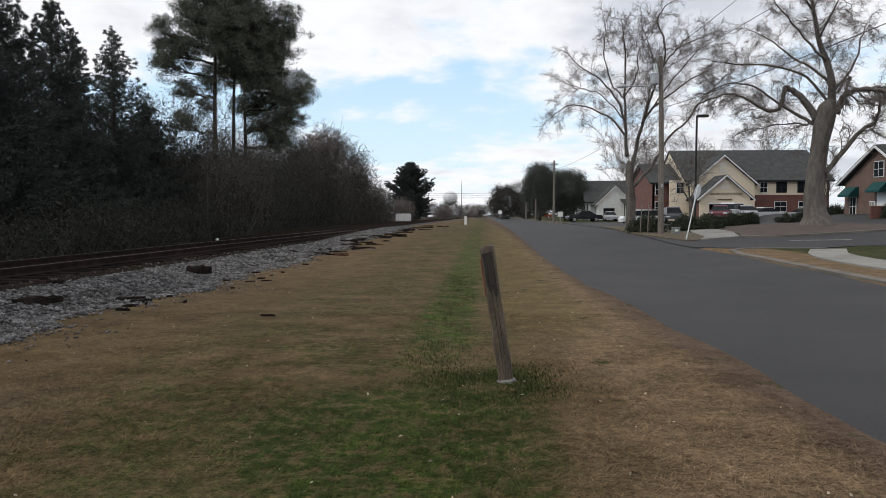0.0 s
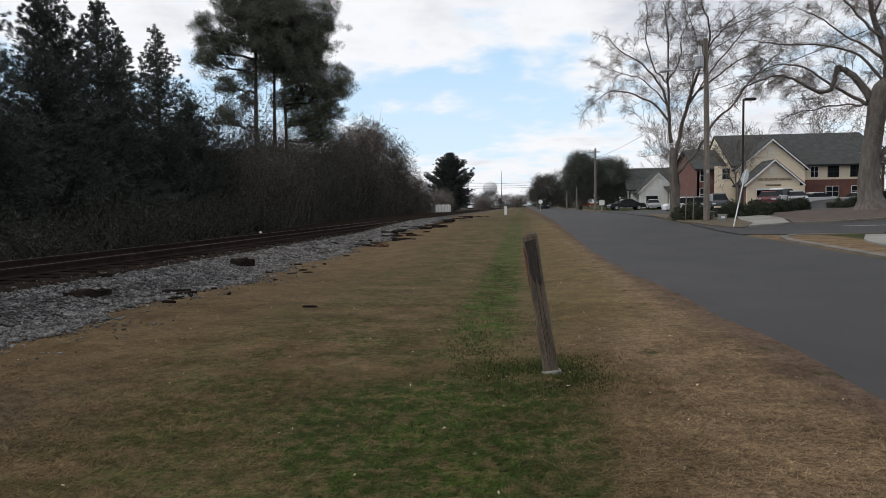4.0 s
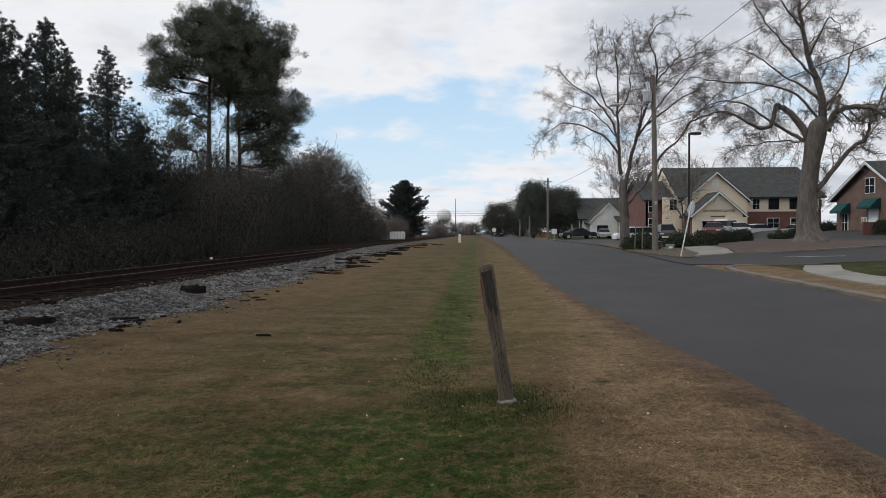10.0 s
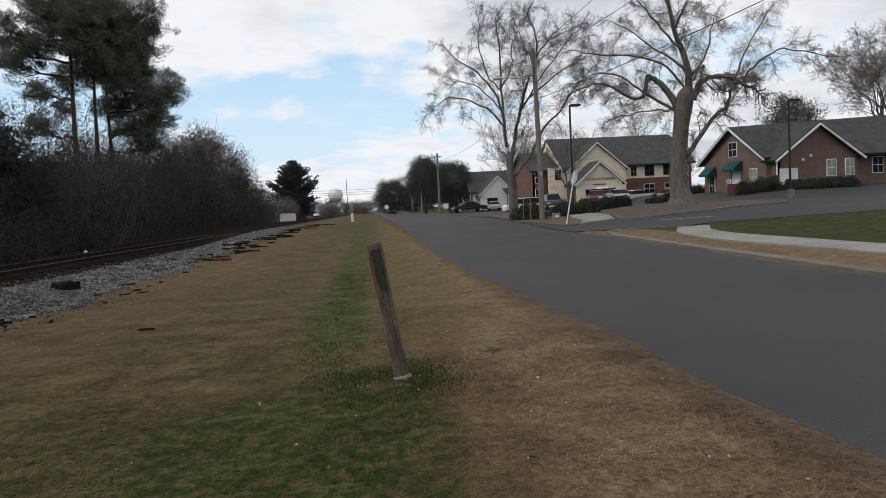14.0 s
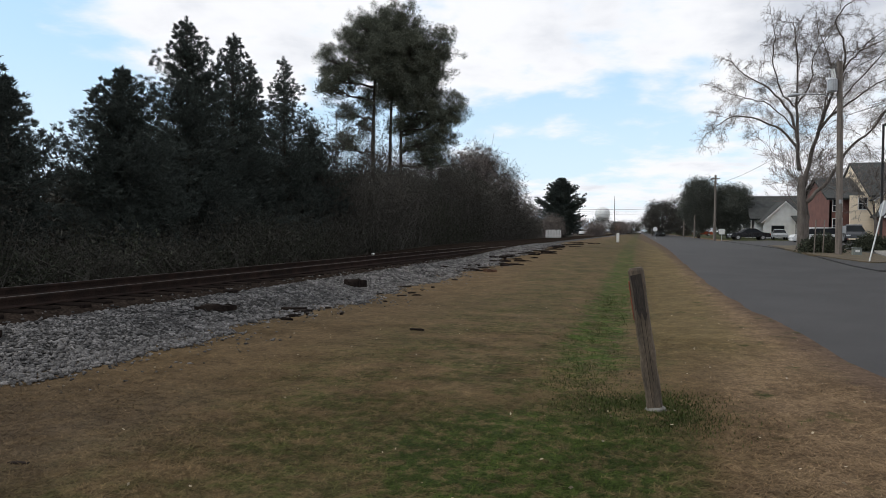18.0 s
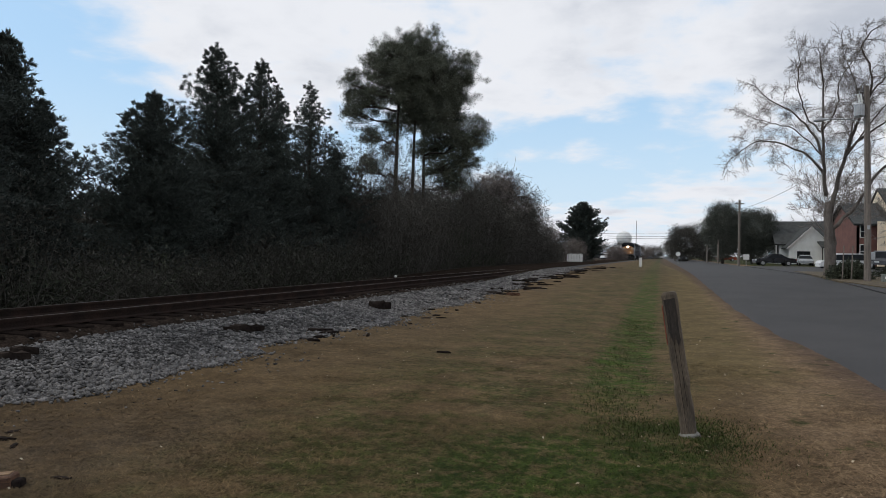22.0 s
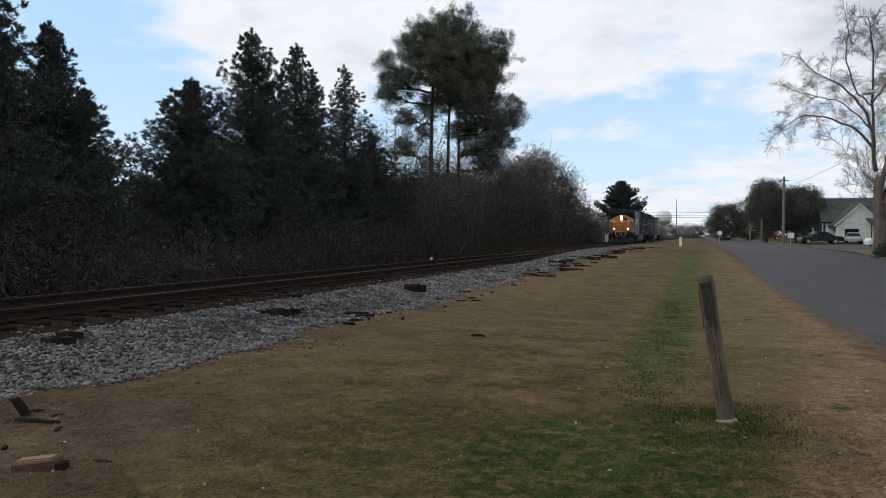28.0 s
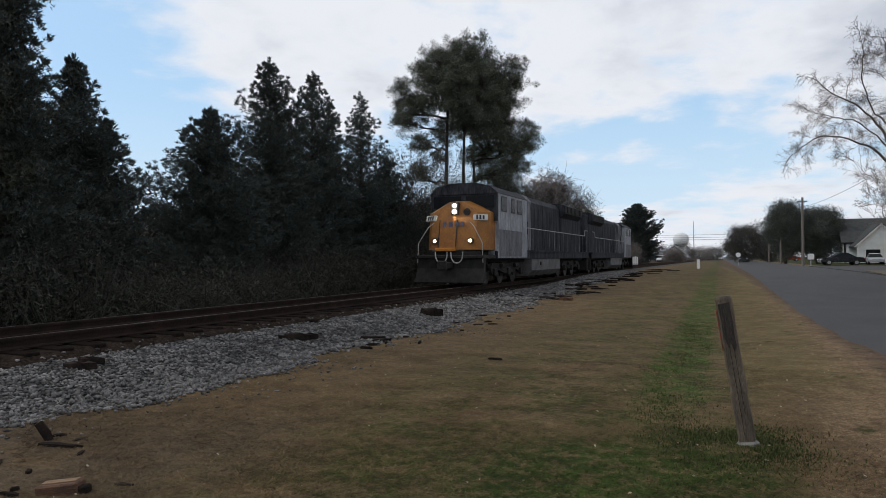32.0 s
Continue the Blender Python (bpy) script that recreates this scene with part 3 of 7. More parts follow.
M_DARKGLASS = mat("dark_glass", (0.012, 0.014, 0.016), (0.018, 0.020, 0.022), scale=1, fine=5, fine_amount=0.1, rough=0.25, bump=0, spec=0.06)
M_STEEL = mat("worn_steel", (0.07, 0.063, 0.058), (0.04, 0.036, 0.033), scale=6, fine=40, rough=0.5, metal=0.7)
M_BOARD = mat("pale_number_board", (0.60, 0.60, 0.56), (0.52, 0.52, 0.48), scale=4, fine=30, fine_amount=0.08, rough=0.5, bump=0)
M_INK = mat("black_paint", (0.020, 0.020, 0.022), (0.030, 0.030, 0.032), scale=4, fine=30, rough=0.6, bump=0)
M_NAVY = mat("navy_lettering", (0.030, 0.040, 0.085), (0.045, 0.055, 0.10), scale=4, fine=30, rough=0.6, bump=0)
M_HEADLAMP = glow("lit_headlamp", (1.0, 0.86, 0.64), 200.0)
M_DITCH = glow("lit_ditch_lamp", (1.0, 0.80, 0.55), 12.0)
WHEELS = []


def locomotive(name, label):
    """A six-axle freight locomotive; its nose faces -y, the origin is on the rail top below the front coupler."""
    t = thing(name, pose(0, 0, 0), label, "locomotive", "coupled locomotives")
    # pilot and plough
    bm = bmesh.new()
    prism(bm, [(0.62, 1.12), (0.62, 0.30), (0.18, 0.12), (0.12, 0.16), (0.42, 0.72), (0.42, 1.12)], "x", -1.46, 1.46)
    pilot = part("pilot", bm, M_GRIME, t)
    for s in (-1, 1):
        for k in range(4):
            part("step", boxbm(1.20 if s > 0 else -1.50, 1.50 if s > 0 else -1.20, 0.62 + 0.06 * k, 0.92 + 0.06 * k, 0.32 + 0.26 * k, 0.35 + 0.26 * k), M_GRIME, pilot)
    bm = boxbm(-0.13, 0.13, -0.42, 0.5, 0.72, 0.98, 0.03)
    box(bm, -0.19, 0.19, -0.55, -0.36, 0.66, 1.04, 0.04)
    part("coupler", bm, M_GRIME, pilot)
    for s in (-1, 1):
        bm = bmesh.new()
        pts = [(s * (0.34 - 0.26 * math.cos(math.pi * k / 12)), 0.26, 1.40 - 0.46 * math.sin(math.pi * k / 12) ** 0.7) for k in range(13)]
        tube(bm, pts, 0.028, 6)
        part("air_hose", bm, M_RAILING, pilot, "pale looped air hose")
    bm = boxbm(-1.46, 1.46, 0.30, 1.9, 1.12, 1.26, 0.02)
    part("front_platform", bm, M_GRIME, t)
    # nose: sloping face, chamfered corners, peaked top
    bm = bmesh.new()

    def ring(z, w, c, yf, yc):
        return [bm.verts.new(p) for p in ((-c, yc, z), (-w, yf, z), (w, yf, z), (c, yc, z), (c, 2.2, z), (-c, 2.2, z))]
    lo, mid = ring(1.48, 1.00, 1.36, 0.66, 1.30), ring(2.60, 0.98, 1.36, 0.88, 1.45)
    hi = ring(3.04, 0.96, 1.35, 1.00, 1.52)
    for r, s in ((lo, mid), (mid, hi)):
        for k in range(6):
            bm.faces.new((r[k], r[(k + 1) % 6], s[(k + 1) % 6], s[k]))
    pk = [bm.verts.new(p) for p in ((-0.30, 1.12, 3.48), (0.30, 1.12, 3.48), (0.30, 2.2, 3.60), (-0.30, 2.2, 3.60))]
    for f in ((hi[1], hi[2], pk[1], pk[0]), (hi[2], hi[3], pk[1]), (hi[3], hi[4], pk[2], pk[1]), (hi[0], hi[1], pk[0]), (hi[5], hi[0], pk[0], pk[3]), (hi[4], hi[5], pk[3], pk[2]), (pk[0], pk[1], pk[2], pk[3])):
        bm.faces.new(f)
    bm.faces.new(lo[::-1])
    nose = part("nose", bm, M_NOSE, t, "weathered orange-yellow nose")

    def facey(z):
        return 0.66 + (z - 1.44) * 0.19 if z < 2.6 else 0.88 + (z - 2.6) * 0.273
    # nose door in a dark frame
    bm = boxbm(-0.62, 0.10, facey(1.3) - 0.035, facey(1.3) + 0.05, 1.47, 2.70)
    for v in bm.verts:
        v.co.y += facey(v.co.z) - facey(1.3)
    door = part("nose_door", bm, M_NOSE, nose)
    for x0, x1 in ((-0.66, -0.63), (0.11, 0.14)):
        bm = boxbm(x0, x1, -0.05, 0.02, 1.47, 2.72)
        for v in bm.verts:
            v.co.y += facey(v.co.z)
        part("door_seal", bm, M_INK, nose)
    part("step_plate", boxbm(-0.70, 0.18, 0.44, 0.66, 1.42, 1.56, 0.02), M_STEP, nose, "bright orange step plate")
    # maker-neutral lettering bars on the nose
    for k, (x0, x1) in enumerate(((-0.50, -0.34), (-0.24, -0.06), (0.06, 0.22), (0.30, 0.44))):
        bm = boxbm(x0, x1, -0.042, -0.02, 2.44, 2.62)
        for v in bm.verts:
            v.co.y += facey(v.co.z)
        part("emblem_bar", bm, M_NAVY, nose)
    # headlights one above the other, round vent, number boards
    bm = boxbm(-0.16, 0.16, facey(3.0) - 0.10, facey(3.0) + 0.2, 2.93, 3.45, 0.02)
    hl = part("headlight_box", bm, M_INK, nose)
    for z in (3.05, 3.31):
        part("headlight", disc(bmesh.new(), (0, facey(3.0) - 0.11, z), (0, 1, 0), 0.068, 0.05), M_HEADLAMP, hl, "glowing headlight")
    part("round_vent", disc(bmesh.new(), (0.52, facey(3.05) - 0.02, 3.04), (0, 1, -0.25), 0.15, 0.08), M_GRIME, nose)
    for s in (-1, 1):
        bm = boxbm(-0.30, 0.30, -0.04, 0.06, -0.12, 0.12, 0.015)
        nb = part("number_board", bm, M_BOARD, nose, "pale number board", m=pose(s * 1.09, facey(2.80) + 0.10, 2.80, -14, 0, s * 24))
        for k in range(3):
            part("number_bar", boxbm(-0.18 + 0.13 * k, -0.10 + 0.13 * k, -0.050, -0.03, -0.090, 0.090), M_INK, nb)
        lamp = part("ditch_lamp_housing", disc(bmesh.new(), (s * 0.78, facey(1.85) - 0.05, 1.85), (0, 1, 0), 0.125, 0.14), M_STEEL, nose)
        part("ditch_lamp", disc(bmesh.new(), (s * 0.78, facey(1.85) - 0.13, 1.85), (0, 1, 0), 0.062, 0.04), M_DITCH, lamp, "glowing ditch lamp")
        bm = bmesh.new()
        tube(bm, [(s * 0.80, 0.62, 2.58), (s * 1.00, 0.50, 2.42), (s * 1.40, 0.36, 1.75), (s * 1.43, 0.34, 0.95)], 0.017, 6)
        part("front_handrail", bm, M_RAILING, t)
    # cab
    bm = bmesh.new()
    prism(bm, [(-1.53, 1.15), (1.53, 1.15), (1.53, 3.88), (1.18, 4.14), (0.55, 4.28), (-0.55, 4.28), (-1.18, 4.14), (-1.53, 3.88)], "y", 2.05, 6.4)
    cab = part("cab", bm, M_LGREY, t, "grey cab side with rust streaks")
    bm = bmesh.new()
    prism(bm, [(-1.55, 3.88), (-1.52, 3.86), (1.52, 3.86), (1.55, 3.88), (1.20, 4.18), (0.56, 4.34), (-0.56, 4.34), (-1.20, 4.18)], "y", 1.90, 6.45)
    part("cab_roof", bm, M_LDARK, cab, "dark blue cab roof")
    part("cab_front", boxbm(-1.50, 1.50, 1.93, 2.06, 2.70, 3.88), M_LDARK, cab, "dark blue cab front")
    for x0, x1 in ((-1.38, -0.12), (0.12, 1.38)):
        part("windscreen", boxbm(x0, x1, 1.90, 1.94, 3.28, 3.78), M_DARKGLASS, cab, "dark windscreen")
    for s in (-1, 1):
        for y0, y1 in ((2.45, 3.15), (3.85, 4.40), (4.75, 5.45)):
            w = part("window_frame", boxbm(min(s * 1.525, s * 1.545), max(s * 1.525, s * 1.545), y0 - 0.05, y1 + 0.05, 3.12, 3.78), M_INK, cab)
            part("pane", boxbm(min(s * 1.54, s * 1.552), max(s * 1.54, s * 1.552), y0, y1, 3.17, 3.73), M_DARKGLASS, w)
        part("cab_door", boxbm(min(s * 1.531, s * 1.545), max(s * 1.531, s * 1.545), 5.62, 6.22, 1.55, 3.62, 0.006), M_LGREY, cab)
        part("lower_panel", boxbm(min(s * 1.531, s * 1.540), max(s * 1.531, s * 1.540), 2.15, 5.5, 1.20, 2.35, 0.004), M_LGREYLOW, cab, "lower side panel, grey darkened for shade")
    # hood in sections
    bm = bmesh.new()
    prism(bm, [(-1.22, 1.52), (1.22, 1.52), (1.22, 3.95), (0.95, 4.26), (-0.95, 4.26), (-1.22, 3.95)], "y", 6.41, 8.2)
    part("equipment_hood", bm, M_LSOOT, t, "streaked sooty equipment hood")
    bm = bmesh.new()
    prism(bm, [(-0.95, 1.52), (0.95, 1.52), (0.95, 4.0), (0.72, 4.30), (-0.72, 4.30), (-0.95, 4.0)], "y", 8.201, 15.6)
    hood = part("engine_hood", bm, M_LDARK, t, "sooty dark engine hood")
    bm = bmesh.new()
    prism(bm, [(-1.0, 1.52), (1.0, 1.52), (1.0, 3.55), (1.30, 3.80), (1.30, 4.28), (1.0, 4.40), (-1.0, 4.40), (-1.30, 4.28), (-1.30, 3.80), (-1.0, 3.55)], "y", 15.601, 20.6)
    rad = part("radiator_hood", bm, M_LDARK, t, "dark radiator hood with overhanging wings")
    part("rear_hood", boxbm(-1.0, 1.0, 20.601, 21.6, 1.52, 4.2, 0.06), M_LDARK, t)
    for s in (-1, 1):
        for k in range(9):
            y0 = 8.3 + k * 0.80
            part("hood_door", boxbm(min(s * 0.951, s * 0.975), max(s * 0.951, s * 0.975), y0, y0 + 0.74, 1.66, 3.75, 0.008), M_LDARK, hood)
        for k in range(3):
            y0 = 6.47 + k * 0.57
            part("hood_door", boxbm(min(s * 1.221, s * 1.24), max(s * 1.221, s * 1.24), y0, y0 + 0.54, 1.66, 3.85, 0.008), M_LSOOT, hood)
        for k in range(12):
            part("louvre", boxbm(min(s * 1.301, s * 1.325), max(s * 1.301, s * 1.325), 15.75 + k * 0.40, 16.05 + k * 0.40, 3.84, 4.24), M_GRIME, rad)
        # walkway, side sill, handrail
        part("walkway", boxbm(min(s * 0.9, s * 1.53), max(s * 0.9, s * 1.53), 6.41, 21.9, 1.44, 1.51), M_LDARK, t)
        part("side_sill", boxbm(min(s * 1.40, s * 1.49), max(s * 1.40, s * 1.49), 1.9, 21.9, 1.10, 1.439), M_LDARK, t)
        bm = bmesh.new()
        tube(bm, [(s * 1.47, 6.50, 2.58), (s * 1.47, 15.2, 2.58), (s * 1.47, 20.6, 2.58), (s * 1.47, 20.7, 2.95), (s * 1.47, 21.6, 2.95)], 0.022, 6)
        rail = part("handrail", bm, M_RAILING, t)
        for k in range(14):
            y0 = 6.55 + k * 1.12
            part("stanchion", tube(bmesh.new(), [(s * 1.47, y0, 1.51), (s * 1.47, y0, 2.58)], 0.018, 5), M_LSOOT, rail)
        bm = bmesh.new()
        tube(bm, [(s * 1.05, 6.55, 4.14), (s * 1.30, 6.6, 3.8), (s * 1.30, 6.7, 3.2), (s * 1.3, 7.2, 2.9), (s * 1.3, 7.25, 2.3)], 0.03, 5)
        part("conduit", bm, M_INK, t)
    part("exhaust_stack", boxbm(-0.35, 0.35, 12.0, 13.0, 4.28, 4.42, 0.03), M_GRIME, hood)
    part("horn", boxbm(-0.25, 0.25, 6.7, 7.2, 4.25, 4.42, 0.04), M_GRIME, t)
    # underframe, tank, trucks
    part("underframe", boxbm(-1.05, 1.05, 0.62, 21.9, 0.95, 1.43), M_GRIME, t)
    bm = bmesh.new()
    prism(bm, [(-1.44, 1.09), (1.44, 1.09), (1.44, 0.52), (1.15, 0.24), (-1.15, 0.24), (-1.44, 0.52)], "y", 7.5, 13.6)
    tank = part("fuel_tank", bm, M_TANK, t, "dusty light grey fuel tank")
    part("tank_filler", disc(bmesh.new(), (1.45, 9.2, 0.85), (1, 0, 0), 0.10, 0.06), M_GRIME, tank)
    for yc in (4.35, 17.55):
        bm = bmesh.new()
        for s in (-1, 1):
            prism(bm, [(yc - 2.45, 0.72), (yc - 2.2, 0.92), (yc + 2.2, 0.92), (yc + 2.45, 0.72), (yc + 2.2, 0.42), (yc + 1.3, 0.62), (yc + 0.5, 0.46), (yc - 0.5, 0.46), (yc - 1.3, 0.62), (yc - 2.2, 0.42)], "x", s * 1.14 - 0.07, s * 1.14 + 0.07)
            for dy in (-1.95, 0, 1.95):
                box(bm, s * 1.24 - 0.07, s * 1.24 + 0.07, yc + dy - 0.2, yc + dy + 0.2, 0.38, 0.70, 0.03)
            for dy in (-1.0, 1.0):
                disc(bm, (s * 1.28, yc + dy, 0.80), (0, 1, 0), 0.10, 0.5, 10)
        box(bm, -1.05, 1.05, yc - 0.35, yc + 0.35, 0.5, 0.95)
        truck = part("truck", bm, M_GRIME, t, "six-wheel truck caked in brake dust")
        for dy in (-1.95, 0, 1.95):
            bm = bmesh.new()
            for s in (-1, 1):
                disc(bm, (s * 0.76, 0, 0), (1, 0, 0), 0.52, 0.12, 24)
                disc(bm, (s * 0.69, 0, 0), (1, 0, 0), 0.55, 0.03, 24)
                disc(bm, (s * 0.80, 0, 0), (1, 0, 0), 0.20, 0.14, 12)
            disc(bm, (0, 0, 0), (1, 0, 0), 0.10, 1.5, 10)
            ws = part("wheelset", bm, M_STEEL, truck, m=pose(0, yc + dy, 0.52))
            WHEELS.append(ws)
    part("rear_coupler", boxbm(-0.13, 0.13, 21.6, 22.35, 0.72, 0.98, 0.03), M_GRIME, t)
    part("rear_pilot", boxbm(-1.40, 1.40, 21.7, 21.92, 0.25, 1.1, 0.03), M_GRIME, t)
    t.scale = (0.95, 0.95, 0.95)
    return t


LOCO = locomotive("locomotive", "freight locomotive with orange-yellow nose, grey cab and sooty dark hood")
FIRST = list(WHEELS)
LOCO_B = copy_thing(LOCO, pose(0, 0, 0))
tagged(LOCO_B, "second sooty freight locomotive running backwards, coupled behind the first")
SECOND = [o for o in LOCO_B.children_recursive if o.name.startswith("wheelset")]


# ---- trees ----
def bars(segs, sides):
    """Open tapered bars: rows of x y z x y z r r."""
    S = np.asarray(segs, dtype=float).reshape(-1, 8)
    a, b = S[:, :3], S[:, 3:6]
    d = b - a
    d /= np.linalg.norm(d, axis=1, keepdims=True) + 1e-9
    ref = np.where(np.abs(d[:, 2:3]) < 0.9, np.array([[0, 0, 1.0]]), np.array([[1.0, 0, 0]]))
    u = np.cross(d, ref); u /= np.linalg.norm(u, axis=1, keepdims=True) + 1e-9
    w = np.cross(d, u)
    ang = np.arange(sides) * 2 * math.pi / sides
    ring = u[:, None, :] * np.cos(ang)[None, :, None] + w[:, None, :] * np.sin(ang)[None, :, None]
    V = np.concatenate([a[:, None] + ring * S[:, 6, None, None], b[:, None] + ring * S[:, 7, None, None]], 1).reshape(-1, 3)
    k = np.arange(sides)
    q = np.stack([k, (k + 1) % sides, (k + 1) % sides + sides, k + sides], -1)
    F = (q[None] + (np.arange(len(S)) * 2 * sides)[:, None, None]).reshape(-1, 4)
    return V, F


def sprays(centres, spread, size, count, rs, flat=1.0, lean=None, width=0.35):
    """Little pointed leaves or needle sprays scattered round centres."""
    C = np.repeat(np.asarray(centres, dtype=float), count, 0)
    n = len(C)
    sp = np.repeat(np.broadcast_to(np.asarray(spread, dtype=float), (len(centres),)), count)
    P = rs.normal(size=(n, 3))
    P *= 0.95 * rs.uniform(0, 1, (n, 1)) ** 0.45 / (np.linalg.norm(P, axis=1, keepdims=True) + 1e-9)
    P[:, 2] *= flat
    d = rs.normal(size=(n, 3)) + P * 1.6
    if lean is not None:
        lean = np.asarray(lean, dtype=float)
        d += np.repeat(lean, count, 0) if lean.ndim == 2 else lean
    d /= np.linalg.norm(d, axis=1, keepdims=True) + 1e-9
    side = np.cross(d, rs.normal(size=(n, 3)))
    side /= np.linalg.norm(side, axis=1, keepdims=True) + 1e-9
    L = size * rs.uniform(0.6, 1.4, (n, 1))
    base = C + P * sp[:, None]
    V = np.stack([base - side * L * width * 0.5, base + side * L * width * 0.5, base + d * L], 1).reshape(-1, 3)
    return V, np.arange(n * 3).reshape(-1, 3)


def tree_thing(name, x, y, label, category, group=""):
    return thing(name, pose(x, y, gz(x, y) - 0.05), label, category, group)


def cedar(x, y, H, R, seed, label, low=0.03, power=0.9, needles=M_NEEDLE, boughs=300, size=0.092, per=30, tips=1, thin=0.0, inner=1.0):
    """A dark conifer: a pole trunk, boughs that sweep up and end in feathery plumes. tips: leaders at the top; thin: share of boughs left out high up."""
    rnd, rs = random.Random(seed), np.random.RandomState(seed)
    t = tree_thing("conifer", x, y, label, "tree", "conifers along the railway")
    lean = (rnd.uniform(-0.02, 0.02) * H, rnd.uniform(-0.02, 0.02) * H)

    def axis(u):
        return Vector((lean[0] * u * u, lean[1] * u * u, H * u))
    segs, cents, spread, dirs = [], [], [], []
    ph = [rnd.uniform(0, 6.28) for _ in range(5)]
    for i in range(boughs):
        u = low + (0.97 - low) * (i + rnd.random()) / boughs
        if u > 0.45 and rnd.random() < thin:
            continue
        a = rnd.uniform(0, 6.283)
        bulge = 1 + 0.12 * math.sin(2 * a + ph[0] + 5 * u) + 0.14 * math.sin(3 * a + ph[1] - 11 * u) + 0.16 * math.sin(23 * u + 2 * a + ph[2])
        L = R * (min(1.0, max(0.02, 1 - u) / 0.55) ** power) * bulge * rnd.choice((0.6, 0.8, 0.92, 1.0, 1.08)) * (min(1, (u - low) / 0.10) * 0.35 + 0.65) + 0.10
        p = axis(u)
        rise = rnd.uniform(0.10, 0.50) + 0.55 * u
        d = Vector((math.cos(a), math.sin(a), rise * 0.6)).normalized()
        k = max(2, int(L / 0.24))
        q = p
        for j in range(1, k + 1):
            s = j / k
            e = p + d * (L * s) + Vector((0, 0, rise * 0.30 * L * s * s)) + Vector((rnd.uniform(-1, 1), rnd.uniform(-1, 1), rnd.uniform(-1, 1))) * 0.04
            if j <= 3 or j % 2 == 0:
                segs.append((*q, *e, 0.028 * (1.1 - s), 0.028 * (1.05 - s)))
            q = e
            if s > 0.25:
                w = (0.27 - 0.19 * s) * min(1.0, 0.45 + L * 0.35)
                out = Vector((math.cos(a) * 1.5, math.sin(a) * 1.5, 0.7 + rise))
                cents.append(e); spread.append(w); dirs.append(out)
                for _ in range(int(1.7 * s * min(1.3, L / 1.1) + rnd.random())):
                    o = rnd.gauss(0, 0.20) * L * s
                    cents.append(e + Vector((-math.sin(a) * o, math.cos(a) * o, rnd.gauss(-0.02, 0.07)))); spread.append(w)
                    dirs.append(out + Vector((-math.sin(a), math.cos(a), 0)) * (1.2 if o > 0 else -1.2))
    for m in range(tips):
        o = Vector((rnd.uniform(-1, 1), rnd.uniform(-1, 1), 0)) * (0.0 if m == 0 else min(0.14 * R, 0.35))
        top = 1.0 if m == 0 else rnd.uniform(0.93, 0.99)
        if m:
            segs.append((*axis(top - 0.16), *(axis(top) + o), 0.02, 0.008))
        for j in range(14):
            v = j / 13
            cents.append(axis(top - 0.13 * (1 - v)) + o * (0.4 + 0.6 * v)); spread.append(0.26 * (1 - v) + 0.05); dirs.append(Vector((0, 0, 2.0)))
    part("trunk", tube(bmesh.new(), [tuple(axis(j / 10)) for j in range(11)], [0.016 * H * (1.04 - j / 10) for j in range(11)], 7), M_DARKBARK, t)
    V, F = bars(segs, 3)
    tagged(put_mesh("branchwork", mesh_np("branchwork", V, F), M_DARKBARK, t), kind="stuff")
    V, F = sprays(np.array([tuple(c) for c in cents]), np.array(spread) * 1.25, size, per, rs, 0.7, np.array([tuple(c) for c in dirs]), 0.30)
    # old inner foliage close to the trunk
    k = int(190 * inner * H * R / 16)
    u = low + (0.86 - low) * rs.uniform(0, 1, k) ** 1.25
    a = rs.uniform(0, 6.283, k)
    r = R * np.minimum(1.0, (1 - u) / 0.55) ** power * rs.uniform(0.05, 0.55, k) * np.where((u > 0.45) & (rs.uniform(0, 1, k) < thin), 0.3, 1.0)
    C = np.stack([lean[0] * u * u + r * np.cos(a), lean[1] * u * u + r * np.sin(a), H * u], -1)
    V2, F2 = sprays(C, 0.55, 0.12, 80, rs, 0.9, (0, 0, 0.6), 0.40)
    put_mesh("crown", mesh_np("crown", np.concatenate([V, V2]), np.concatenate([F, F2 + len(V)])), needles, t)
    return t


